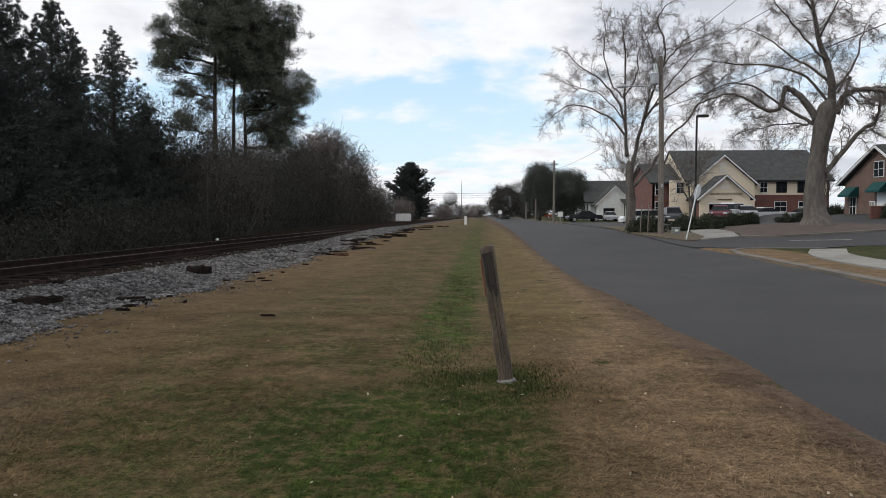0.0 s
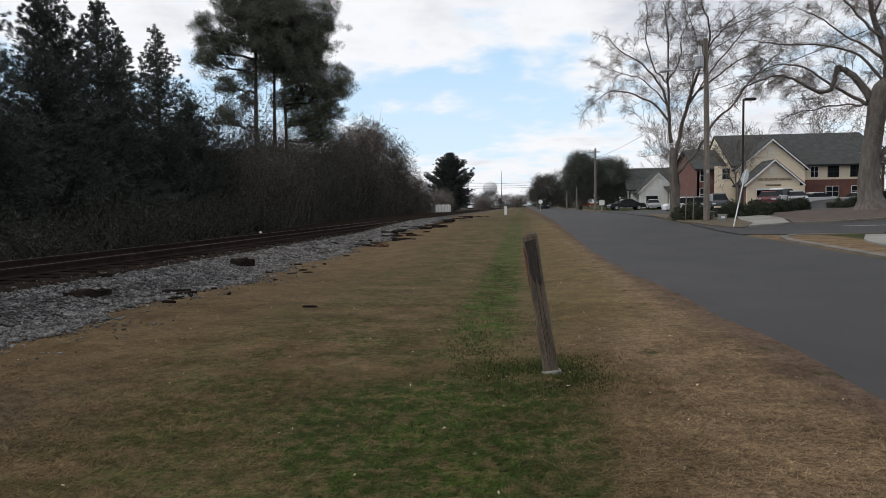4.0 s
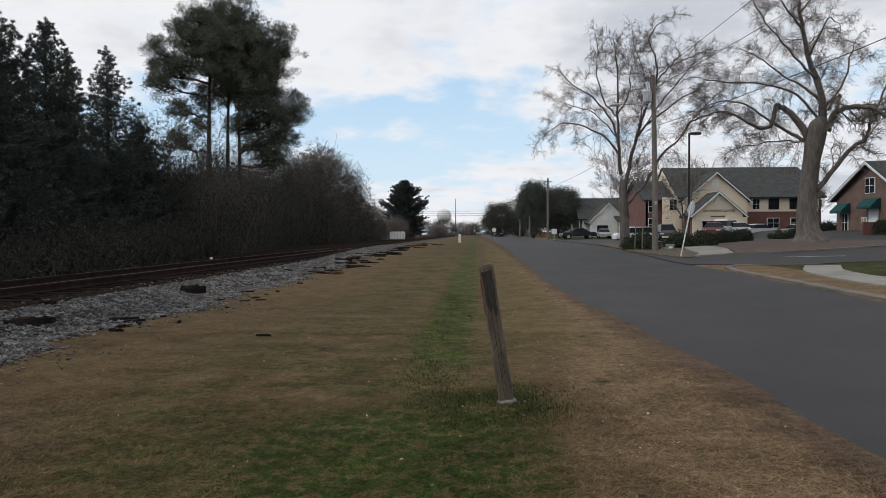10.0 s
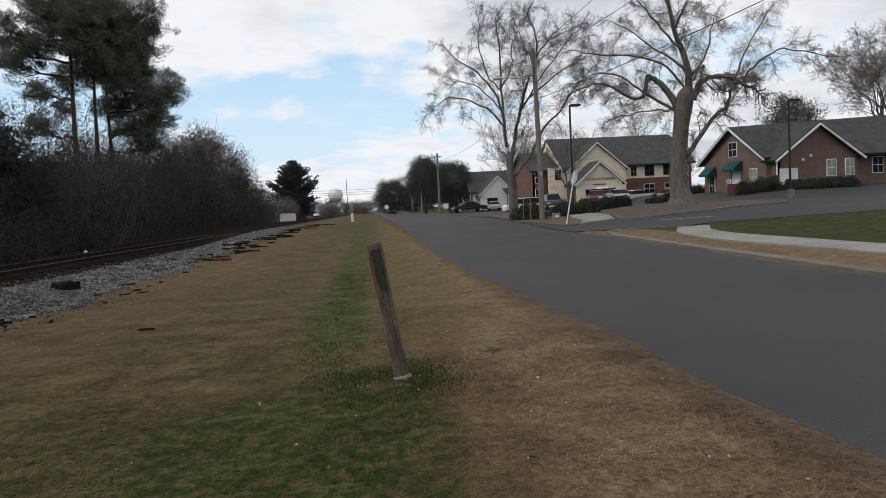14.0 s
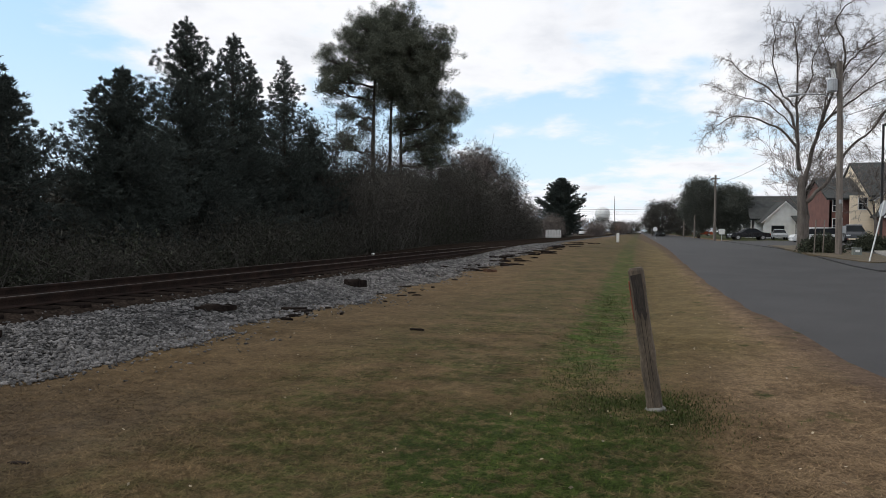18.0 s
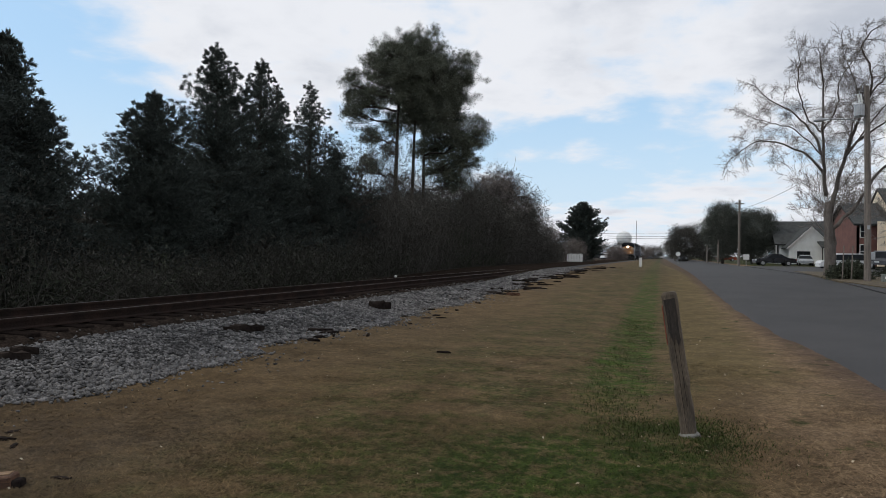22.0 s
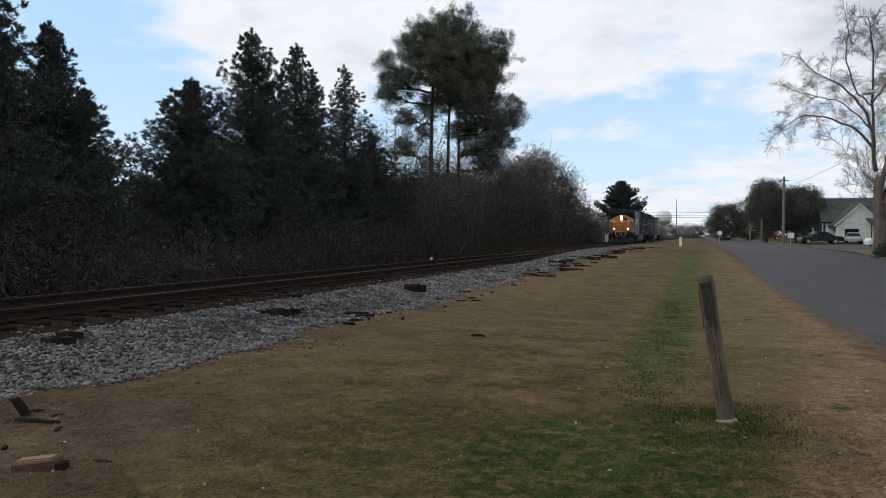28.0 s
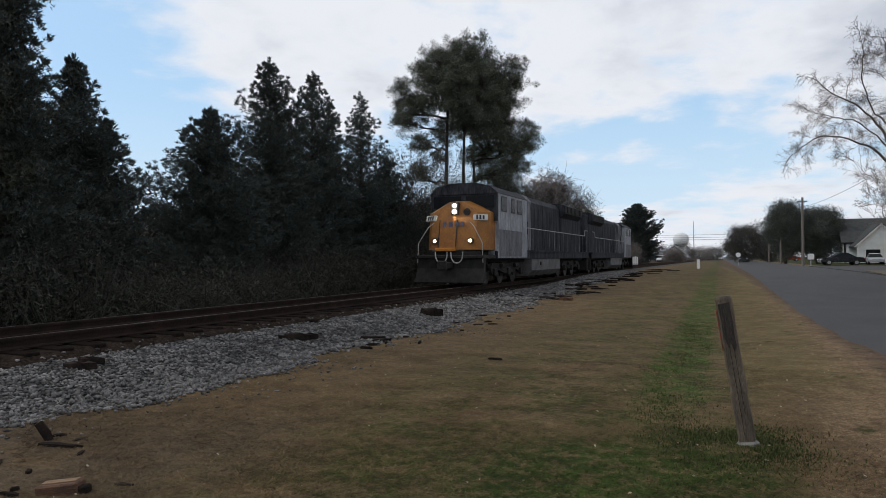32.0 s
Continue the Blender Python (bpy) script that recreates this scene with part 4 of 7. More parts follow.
def pine(x, y, seed, label, turn, trunks, lobes, puffs=25.0, needle=0.13, per=105):
    """A tall pine: slender bare trunks, crooked limbs, a crown of rounded masses built of needle tufts, with gaps between them.
    trunks: offset, top height, radius; lobes: offset, depth, height, half width, half height of each mass, in the tree's own frame."""
    rnd, rs = random.Random(seed), np.random.RandomState(seed)
    t = thing("pine", pose(x, y, gz(x, y) - 0.05, 0, 0, turn), label, "tree", "conifers along the railway")
    segs, cents, spread = [], [], []
    axes = []
    for o, top, r in trunks:
        w = [rnd.uniform(-0.16, 0.16) for _ in range(4)]

        def axis(z, o=o, w=w, top=top):
            u = z / top
            return Vector((o + w[0] * math.sin(4 * u) + w[1] * u, w[2] * math.sin(5 * u) + w[3] * u + 0.4 * o, z))
        axes.append((axis, top))
        part("trunk", tube(bmesh.new(), [tuple(axis(top * j / 16)) for j in range(17)], [r * (1.05 - 0.9 * j / 16) for j in range(17)], 9), M_DARKBARK, t)
    for o, v, z, ru, rz in lobes:
        centre = Vector((o, v, z))
        axis, top = min(axes, key=lambda k: abs(k[0](min(z, k[1]) * 0.9).x - o) + 0.5 * max(0, z - k[1]))
        root = axis(max(2.5, min(top * 0.97, z - 0.35 * rz - 0.22 * abs(o - axis(min(z, top)).x))))
        way = [root]
        for j in range(1, 7):
            s = j / 6
            p = root.lerp(centre, s) + Vector((rnd.gauss(0, 0.12), rnd.gauss(0, 0.12), rnd.gauss(0, 0.10) - 0.5 * rz * s * (1 - s)))
            r = 0.085 * (1 - s * 0.75)
            segs.append((*way[-1], *p, r * 1.15, r))
            way.append(p)
        n = max(7, int(puffs * (ru * rz * 1.1 + ru * ru * 0.4)))
        for _ in range(n):
            d = Vector((rnd.gauss(0, 1), rnd.gauss(0, 1), rnd.gauss(0.15, 1.0))).normalized() * rnd.uniform(0.35, 1.04)
            c = centre + Vector((d.x * ru, d.y * ru * 0.9, d.z * rz * 1.35))
            b = way[rnd.choice((3, 4, 5, 6))]
            m = b.lerp(c, 0.5) + Vector((rnd.gauss(0, 0.1), rnd.gauss(0, 0.1), -0.10))
            segs.append((*b, *m, 0.026, 0.018)); segs.append((*m, *c, 0.018, 0.010))
            cents.append(c); spread.append(rnd.uniform(0.30, 0.48))
            if rnd.random() < 0.6:
                cents.append(c + Vector((rnd.gauss(0, 0.3), rnd.gauss(0, 0.3), rnd.gauss(0.05, 0.16)))); spread.append(rnd.uniform(0.24, 0.40))
    V, F = bars(segs, 4)
    tagged(put_mesh("branchwork", mesh_np("branchwork", V, F), M_DARKBARK, t), kind="stuff")
    V, F = sprays(np.array([tuple(c) for c in cents]), np.array(spread), needle, per, rs, 0.85, (0, 0, 0.30), 0.26)
    put_mesh("crown", mesh_np("crown", V, F), M_PINE, t)
    return t


def limb_tree(x, y, seed, label, turn, trunk, limbs, twig=0.0054, droop=0.30, dense=1.0, reach=1.0, material=None, twigmat=None):
    """A leafless tree with shaped main limbs. trunk: offset, height, radius; limbs: first and last radius, depth to which the limb swings,
    then its (offset, height) points; side branches, twigs and fine twigs grow along them and hang at their ends."""
    rnd = random.Random(seed)
    t = thing("bare_tree", pose(x, y, gz(x, y) - 0.05, 0, 0, turn), label, "tree")
    thick, thin, queue = [], [], []
    bm = bmesh.new()
    tube(bm, [(o, rnd.uniform(-0.03, 0.03), z) for o, z, r in trunk], [r for o, z, r in trunk], 14)
    for v in bm.verts:
        v.co += Vector((rnd.uniform(-1, 1), rnd.uniform(-1, 1), 0)) * 0.05 * trunk[len(trunk) // 2][2]
    part("trunk", bm, material or M_BARK, t, smooth=True)

    def wander():
        return Vector((rnd.gauss(0, 1), rnd.gauss(0, 1), rnd.gauss(0, 1)))
    for r0, r1, swing, pts in limbs:
        n = len(pts) - 1
        P = [Vector((o, swing * (k / n) ** 1.3, z)) for k, (o, z) in enumerate(pts)]
        # a smooth way through the points
        way = []
        for k in range(n):
            a, b, c, d = P[max(0, k - 1)], P[k], P[k + 1], P[min(n, k + 2)]
            for j in range(4):
                s = j / 4
                way.append(0.5 * ((2 * b) + (c - a) * s + (2 * a - 5 * b + 4 * c - d) * s * s + (3 * b - a - 3 * c + d) * s ** 3))
        way.append(P[-1])
        way = [p + wander() * 0.035 for p in way]
        total = sum((q - p).length for p, q in zip(way, way[1:]))
        bm = bmesh.new()
        tube(bm, [tuple(p) for p in way], [0.84 * (r0 + (r1 - r0) * (k / (len(way) - 1)) ** 0.7) for k in range(len(way))], 8)
        part("limb", bm, material or M_BARK, t, smooth=True)
        done = 0.0
        for p, q in zip(way, way[1:]):
            step = (q - p).length
            done += step
            u = done / total
            for _ in range(int(dense * 3.6 * step * (0.25 + 0.9 * u) + rnd.random())):
                d = (q - p).normalized()
                side = d.orthogonal().normalized()
                side.rotate(Matrix.Rotation(rnd.uniform(0, 6.283), 3, d))
                ang = rnd.uniform(0.5, 1.25)
                nd = (d * math.cos(ang) + side * math.sin(ang) + Vector((0, 0, 0.15))).normalized()
                queue.append((p.lerp(q, rnd.random()), nd, reach * rnd.uniform(0.6, 1.0) * (2.3 - 0.9 * u), max(0.014, r1 * 0.55), 1))
        queue.append((way[-1], (way[-1] - way[-3]).normalized(), reach * 1.6, r1, 1))
    while queue:
        p, d, L, r, level = queue.pop()
        n = (0, 7, 5, 3)[level]
        q = p
        for j in range(n):
            s = (j + 1) / n
            d = (d + wander() * (0.20 + 0.05 * level) - Vector((0, 0, droop * 0.16 * level * s))).normalized()
            e = q + d * (L / n)
            ra, rb = max(twig, r * (1 - 0.7 * j / n)), max(twig * 0.8, r * (1 - 0.7 * s))
            (thick if ra > 0.03 else thin).append((*q, *e, ra, rb))
            q = e
            if level < 3:
                for _ in range((2 if level == 1 else 1) + (rnd.random() < 0.55)):
                    if s < 0.2 and level == 1:
                        continue
                    side = d.orthogonal().normalized()
                    side.rotate(Matrix.Rotation(rnd.uniform(0, 6.283), 3, d))
                    ang = rnd.uniform(0.45, 1.15)
                    queue.append((q, (d * math.cos(ang) + side * math.sin(ang)).normalized(), L * (rnd.uniform(0.30, 0.52) if level == 1 else rnd.uniform(0.32, 0.60)), max(twig, r * 0.45), level + 1))
    if thick:
        V, F = bars(thick, 5)
        tagged(put_mesh("branchwork", mesh_np("branchwork", V, F), material or M_BARK, t), kind="stuff")
    V, F = bars(thin, 3)
    tagged(put_mesh("twig_crown", mesh_np("twig_crown", V, F), twigmat or M_TWIG, t), kind="stuff")
    return t


def bare_tree(x, y, H, seed, label, trunk_r, limbs, kids=(5, 5, 5, 4), ratio=0.52, twig=0.011, droop=0.0, spread=0.85, material=None, twigmat=None, lift=0.25, name="bare_tree", fork=0.25, dome=None):
    """A leafless tree. limbs: an azimuth and a tilt in degrees, a length, a start height and a radius for each main limb; each level of branching
    then carries its number of side branches."""
    rnd = random.Random(seed)
    t = tree_thing(name, x, y, label, "tree")
    thick, thin = [], []
    hf = H * fork
    prev, pr = Vector((0, 0, -0.1)), trunk_r * 1.7
    for j in range(1, 8):
        e = Vector((rnd.uniform(-0.03, 0.03), rnd.uniform(-0.03, 0.03), hf * j / 7))
        r = trunk_r * (1 + 0.5 * math.exp(-2.2 * j)) * (1 - 0.10 * j / 7)
        thick.append((*prev, *e, pr, r))
        prev, pr = e, r
    queue = []
    for az, tilt, L, z, r in limbs:
        a, b = radians(az), radians(tilt)
        queue.append((Vector((0, 0, z)), Vector((math.cos(a) * math.sin(b), math.sin(a) * math.sin(b), math.cos(b))), L, r, 0))
    top = len(kids)
    while queue:
        p, d, L, r, level = queue.pop()
        if dome and level > 1 and (p + d * L * 0.5).x ** 2 / dome[0] ** 2 + (p + d * L * 0.5).y ** 2 / dome[0] ** 2 + ((p + d * L * 0.5).z - dome[1]) ** 2 / dome[2] ** 2 > 1:
            continue   # keeps the crown rounded
        n = (8, 6, 4, 3, 2, 2)[min(level, 5)]
        last = level == top and top > 3   # the finest twigs are one straight piece
        q = p
        ends = []
        for j in range(n):
            up = lift if level < 2 else lift * 0.35 - droop * (level - 1)
            d = (d + Vector((rnd.gauss(0, 1), rnd.gauss(0, 1), rnd.gauss(0, 1))) * (0.17 + 0.035 * level) + Vector((0, 0, up * 0.22))).normalized()
            e = q + d * (L / n)
            r0, r1 = r * (1 - 0.72 * j / n), r * (1 - 0.72 * (j + 1) / n)
            if not last:
                (thick if r0 > 0.03 else thin).append((*q, *e, max(r0, twig), max(r1, twig * 0.75)))
            elif j == n - 1:
                thin.append((*p, *e, max(r, twig), twig * 0.6))
            q = e
            ends.append((e, d.copy(), r1, (j + 1) / n))
        if level < top:
            for c in range(kids[level] + 1):
                s = 1.0 if c == 0 else rnd.uniform(0.25, 1.0)
                e, dd, rr, at = ends[min(n - 1, int(s * n))]
                side = dd.orthogonal().normalized()
                side.rotate(Matrix.Rotation(rnd.uniform(0, 6.283), 3, dd))
                ang = rnd.uniform(0.40, 1.10) * spread if c else 0.25
                nd = (dd * math.cos(ang) + side * math.sin(ang)).normalized()
                queue.append((e, nd, L * ratio * rnd.uniform(0.7, 1.25), max(rr * (0.75 if c == 0 else rnd.uniform(0.4, 0.65)), twig), level + 1))
    V, F = bars(thick, 7)
    put_mesh("trunk", mesh_np("trunk", V, F, True), material or M_BARK, t)
    V, F = bars(thin, 3)
    tagged(put_mesh("twig_crown", mesh_np("twig_crown", V, F), twigmat or M_TWIG, t), kind="stuff")
    return t


def limbs_of(n, seed, L, z0, z1, r, tilt=(15, 55)):
    """Main limbs spread evenly round a trunk."""
    rnd = random.Random(seed)
    return [(360 * k / n + rnd.uniform(-25, 25), rnd.uniform(*tilt) if k else 6, L * rnd.uniform(0.8, 1.15), z0 + (z1 - z0) * k / max(1, n - 1), r * rnd.uniform(0.7, 1.0)) for k in range(n)]


def brush(name, x0, x1, y0, y1, h0, h1, n, seed, label, material, leaf=0.16, per=18, rise=None):
    """A thicket: thin stems with a tangle of twigs and leaves, down to the ground."""
    rs = np.random.RandomState(seed)
    X, Y = rs.uniform(x0, x1, n), rs.uniform(y0, y1, n)
    top = rs.uniform(h0, h1, n) * (1 + 0.25 * np.sin(Y * 0.31 + seed) + 0.18 * np.sin(Y * 0.83 + 1.3 * seed))
    g = land(X, Y)
    z = g + top * rs.uniform(0.0, 1.0, n) ** 0.8
    C = np.stack([X, Y, z], -1)
    V, F = sprays(C, 0.75, leaf, per, rs, 0.9, (0, 0, 0.5), 0.22)
    k = n // 3
    ends = np.stack([X[:k] + rs.normal(0, 0.8, k), Y[:k] + rs.normal(0, 0.8, k), g[:k] + top[:k] * rs.uniform(0.5, 1.0, k)], -1)
    segs = np.concatenate([np.stack([X[:k], Y[:k], g[:k] - 0.05], -1), ends, np.full((k, 1), 0.022), np.full((k, 1), 0.006)], 1)
    V2, F2 = bars(segs, 3)
    F2 = np.concatenate([F2[:, [0, 1, 2]], F2[:, [0, 2, 3]]])
    me = mesh_np(name, np.concatenate([V, V2]), np.concatenate([F, F2 + len(V)]))
    return tagged(put_mesh(name, me, material), label, "undergrowth", kind="stuff")


def build_treeline():
    cedar(-17.3, 7.2, 13.18, 2.86, 11, "tall dark green cedar beside the railway", boughs=250)
    rnd = random.Random(12)
    ragged = [(rnd.uniform(-0.4, 0.4) + side * (1.75 - 0.085 * z) * rnd.uniform(0.5, 1.1), rnd.uniform(-1.2, 1.2), z, rnd.uniform(0.7, 1.15), rnd.uniform(0.45, 0.7)) for z in (3.0, 4.1, 5.2, 6.3, 7.4, 8.5, 9.6, 10.7, 11.8) for side in (-1, 1, 0.3)] + [(0, 0, 12.7, 0.8, 0.7)]
    pine(-17.6, 11.2, 12, "tall dark pine with ragged boughs beside the railway", 57, [(0, 13.0, 0.21)], ragged, needle=0.13, per=110)
    cedar(-16.6, 11.8, 9.27, 1.71, 22, "broad dark green cedar beside the railway", boughs=330)
    cedar(-17.0, 14.1, 7.52, 1.38, 13, "dark green cedar with a ragged top", boughs=280, tips=2)
    cedar(-17.1, 15.3, 5.92, 1.04, 14, "shorter dark green cedar with a thin top", boughs=230, tips=2)
    cedar(-17.0, 19.7, 7.00, 2.04, 15, "dark green cedar with a broad ragged crown", boughs=360, tips=4)
    cedar(-17.0, 23.3, 9.79, 1.98, 16, "tall dark green cedar with a pointed crown", boughs=380, inner=0.7)
    cedar(-17.1, 26.5, 9.99, 1.93, 17, "slender dark green cedar with two pointed tops", boughs=290, tips=3, inner=0.5)
    cedar(-17.5, 28.4, 9.27, 1.32, 24, "slender dark green cedar crowded by its neighbours", boughs=190, tips=2, inner=0.4)
    cedar(-17.0, 31.0, 9.99, 2.09, 18, "dark green cedar with a thin open top", boughs=290, power=1.0, thin=0.45, inner=0.5)
    cedar(-17.2, 33.9, 7.00, 2.09, 23, "dark green cedar crowded by its neighbours", boughs=250)
    cedar(-20.5, 28.5, 6.70, 2.42, 20, "dark green cedar behind the front row", boughs=200)
    crown = [(-1.3, 0.6, 15.1, 1.6, 1.15), (0.8, -0.4, 15.2, 2.0, 1.25), (-0.2, 1.0, 14.2, 1.9, 1.2), (2.2, 0.5, 14.0, 1.6, 1.2), (3.6, -0.3, 13.5, 1.25, 1.45), (-2.3, -0.6, 13.8, 1.1, 0.9), (-3.9, 0.3, 12.9, 0.85, 0.75),
             (-3.0, 0.8, 11.9, 1.4, 0.85), (-3.7, -0.5, 10.9, 0.95, 0.65), (-1.5, -0.8, 12.3, 1.3, 0.9), (0.6, 0.9, 12.5, 1.7, 1.1), (2.4, -0.8, 11.9, 1.5, 1.1), (3.5, 0.6, 11.6, 1.0, 0.9), (4.9, 0.2, 9.6, 0.95, 0.95), (3.9, -0.7, 9.0, 1.3, 0.8),
             (2.6, 0.7, 9.6, 1.4, 0.9), (1.1, -0.4, 10.4, 1.3, 0.9), (-1.0, 0.4, 10.3, 1.1, 0.75), (-2.6, 0.2, 9.3, 1.0, 0.45), (4.1, 0.3, 7.7, 1.1, 0.7), (2.4, -0.2, 7.2, 1.4, 0.7), (-2.8, -0.3, 7.1, 1.2, 0.45), (3.2, 0.5, 6.2, 1.2, 0.55), (0.8, 0.2, 8.6, 0.9, 0.5), (-1.3, 0.5, 8.3, 0.7, 0.4),
             (0.3, -1.8, 13.6, 1.5, 1.0), (1.5, -1.9, 12.9, 1.4, 1.0), (0.2, -1.7, 11.6, 1.2, 0.9), (1.9, -1.6, 10.6, 1.3, 0.8), (0.9, 1.8, 11.3, 1.5, 0.9), (-0.6, -1.6, 12.8, 1.0, 0.8), (1.8, 1.7, 13.4, 1.4, 1.0), (3.1, 1.4, 10.4, 1.1, 0.8), (2.2, 1.5, 8.4, 1.2, 0.6)]
    crown = [(o + 0.12, v, 0.985 * z, ru * 1.04, rz * 1.06) for o, v, z, ru, rz in crown]
    pine(-17.0, 44.6, 21, "tall old pine with a broad rounded crown and three trunks", 21, [(-0.60, 14.4, 0.22), (0.55, 14.1, 0.18), (1.30, 12.7, 0.18)], crown)
    bare_tree(-17.0, 73, 10.6, 31, "bushy leafless tree with a rounded brown crown", 0.24, limbs_of(13, 31, 4.6, 0.8, 4.4, 0.12, (8, 66)), kids=(8, 8, 7), ratio=0.47, dome=(4.1, 5.6, 4.7), twig=0.016, material=M_DARKBARK, twigmat=M_HAZETWIG, fork=0.36, lift=0.15)
    bare_tree(-16.0, 84, 7.4, 32, "leafless tree with pale twigs beside the railway", 0.16, limbs_of(8, 32, 3.6, 1.2, 3.0, 0.08, (10, 60)), kids=(6, 6, 5, 4), ratio=0.46, twig=0.012, fork=0.3, twigmat=M_HAZETWIG)
    cedar(-11.3, 105, 9.0, 2.9, 33, "dark green conifer standing alone by the track", boughs=420, size=0.20, power=0.85, tips=2, per=20)
    brush("undergrowth", -20.0, -13.6, -6, 14, 1.2, 2.7, 1900, 41, "dark tangled undergrowth below the conifers", M_BRUSH, per=30, leaf=0.11)
    brush("undergrowth", -20.0, -13.6, 14, 24, 0.8, 1.6, 1100, 45, "low dark undergrowth below the conifers", M_BRUSH, per=30, leaf=0.11)
    brush("undergrowth", -20.0, -13.6, 24, 38, 1.2, 2.7, 1700, 46, "dark tangled undergrowth below the conifers", M_BRUSH, per=30, leaf=0.12)
    brush("undergrowth", -21.0, -13.4, 33.5, 70, 4.8, 5.9, 5600, 42, "tall dark brown leafless thicket beside the railway", M_THICKET, per=64, leaf=0.15)
    brush("undergrowth", -29.0, -21.0, 34, 72, 4.0, 5.6, 2200, 47, "dense brown thicket behind the edge of the wood", M_THICKET, per=30, leaf=0.40)
    brush("undergrowth", -26.0, -19.5, 2, 17.5, 3.0, 4.6, 1100, 48, "dark wood behind the front row of conifers", M_BRUSH, per=30, leaf=0.34)
    brush("undergrowth", -26.0, -19.5, 17.0, 36, 2.6, 4.4, 1500, 49, "dark wood behind the front row of conifers", M_BRUSH, per=30, leaf=0.34)
    brush("undergrowth", -21.0, -13.0, 68, 98, 2.4, 4.8, 3000, 44, "dark brown leafless thicket beside the railway", M_THICKET, per=26, leaf=0.24)
    brush("evergreen_thicket", -18.0, -13.6, 44, 62, 2.0, 3.6, 1200, 50, "dark evergreen bushes at the foot of the pine", M_SHRUB, per=40, leaf=0.14)
    brush("evergreen_thicket", -17.5, -13.8, -6, 60, 0.5, 1.7, 1500, 43, "low evergreen shrubs at the edge of the trees", M_SHRUB, per=18)


build_treeline()


# ---- across the road: kerbs, walks, beds ----
M_KERB = mat("dusty_kerb_concrete", (0.165, 0.145, 0.12), (0.11, 0.096, 0.080), scale=1.2, fine=40, coords="World", rough=0.95)
M_MULCH = mat("brown_mulch", (0.100, 0.070, 0.054), (0.060, 0.044, 0.035), scale=1.5, fine=30, fine_amount=0.45, rough=0.97, bump=0.6, coords="World")
M_DRYVERGE = mat("dry_trodden_grass", (0.115, 0.088, 0.052), (0.070, 0.055, 0.034), scale=1.3, fine=24, fine_amount=0.4, rough=0.97, bump=0.5, coords="World")
M_BRICK = mat("red_brick", (0.175, 0.080, 0.063), (0.128, 0.061, 0.050), scale=1.2, fine=14, fine_amount=0.22, rough=0.92, coords="Object")
M_BROWNBRICK = mat("brown_brick", (0.175, 0.112, 0.090), (0.132, 0.086, 0.070), scale=1.4, fine=12, fine_amount=0.25, rough=0.92)
M_CREAM = mat("cream_siding", (0.80, 0.67, 0.50), (0.72, 0.60, 0.45), scale=1.0, fine=10, fine_amount=0.06, rough=0.75, bump=0.05, stretch=(0.3, 0.3, 8))
M_WHITE = mat("white_paint", (0.76, 0.76, 0.74), (0.66, 0.66, 0.64), scale=1.5, fine=20, fine_amount=0.07, rough=0.6, bump=0.03)
M_WORNLINE = mat("worn_road_paint", (0.42, 0.41, 0.39), (0.12, 0.117, 0.112), scale=6, fine=30, fine_amount=0.3, rough=0.9, coords="World")
# dark shingles, lightened somewhat to carry the haze of distance
M_SHINGLE = mat("dark_shingles", (0.066, 0.068, 0.066), (0.048, 0.050, 0.048), scale=1.5, fine=14, fine_amount=0.3, rough=0.95, bump=0.4, spec=0.15)
M_TEAL = mat("teal_canvas", (0.006, 0.062, 0.060), (0.005, 0.045, 0.044), scale=2, fine=20, fine_amount=0.12, rough=0.8)
M_BOX = mat("grey_green_cabinet", (0.20, 0.22, 0.20), (0.16, 0.175, 0.16), scale=2, fine=20, rough=0.6)
M_POLE = mat("grey_pole_timber", (0.20, 0.17, 0.145), (0.13, 0.11, 0.095), scale=2, fine=20, fine_amount=0.3, rough=0.95, bump=0.4, stretch=(6, 6, 0.5))
M_BLACK = mat("black_metal", (0.022, 0.020, 0.020), (0.032, 0.030, 0.030), scale=3, fine=20, rough=0.5, bump=0)
M_ZINC = mat("galvanised_metal", (0.42, 0.43, 0.44), (0.34, 0.35, 0.36), scale=3, fine=20, fine_amount=0.1, rough=0.5, metal=0.4, bump=0)
M_GOLD = mat("bronze_letters", (0.16, 0.105, 0.045), (0.12, 0.08, 0.035), scale=3, fine=20, rough=0.5, bump=0)
M_BLIND = mat("pale_window_blind", (0.30, 0.27, 0.235), (0.20, 0.18, 0.16), scale=1.5, fine=12, fine_amount=0.15, rough=0.4, bump=0)
M_DARKROOM = mat("shaded_interior", (0.020, 0.020, 0.021), (0.012, 0.012, 0.013), scale=2, fine=10, rough=0.9, bump=0)


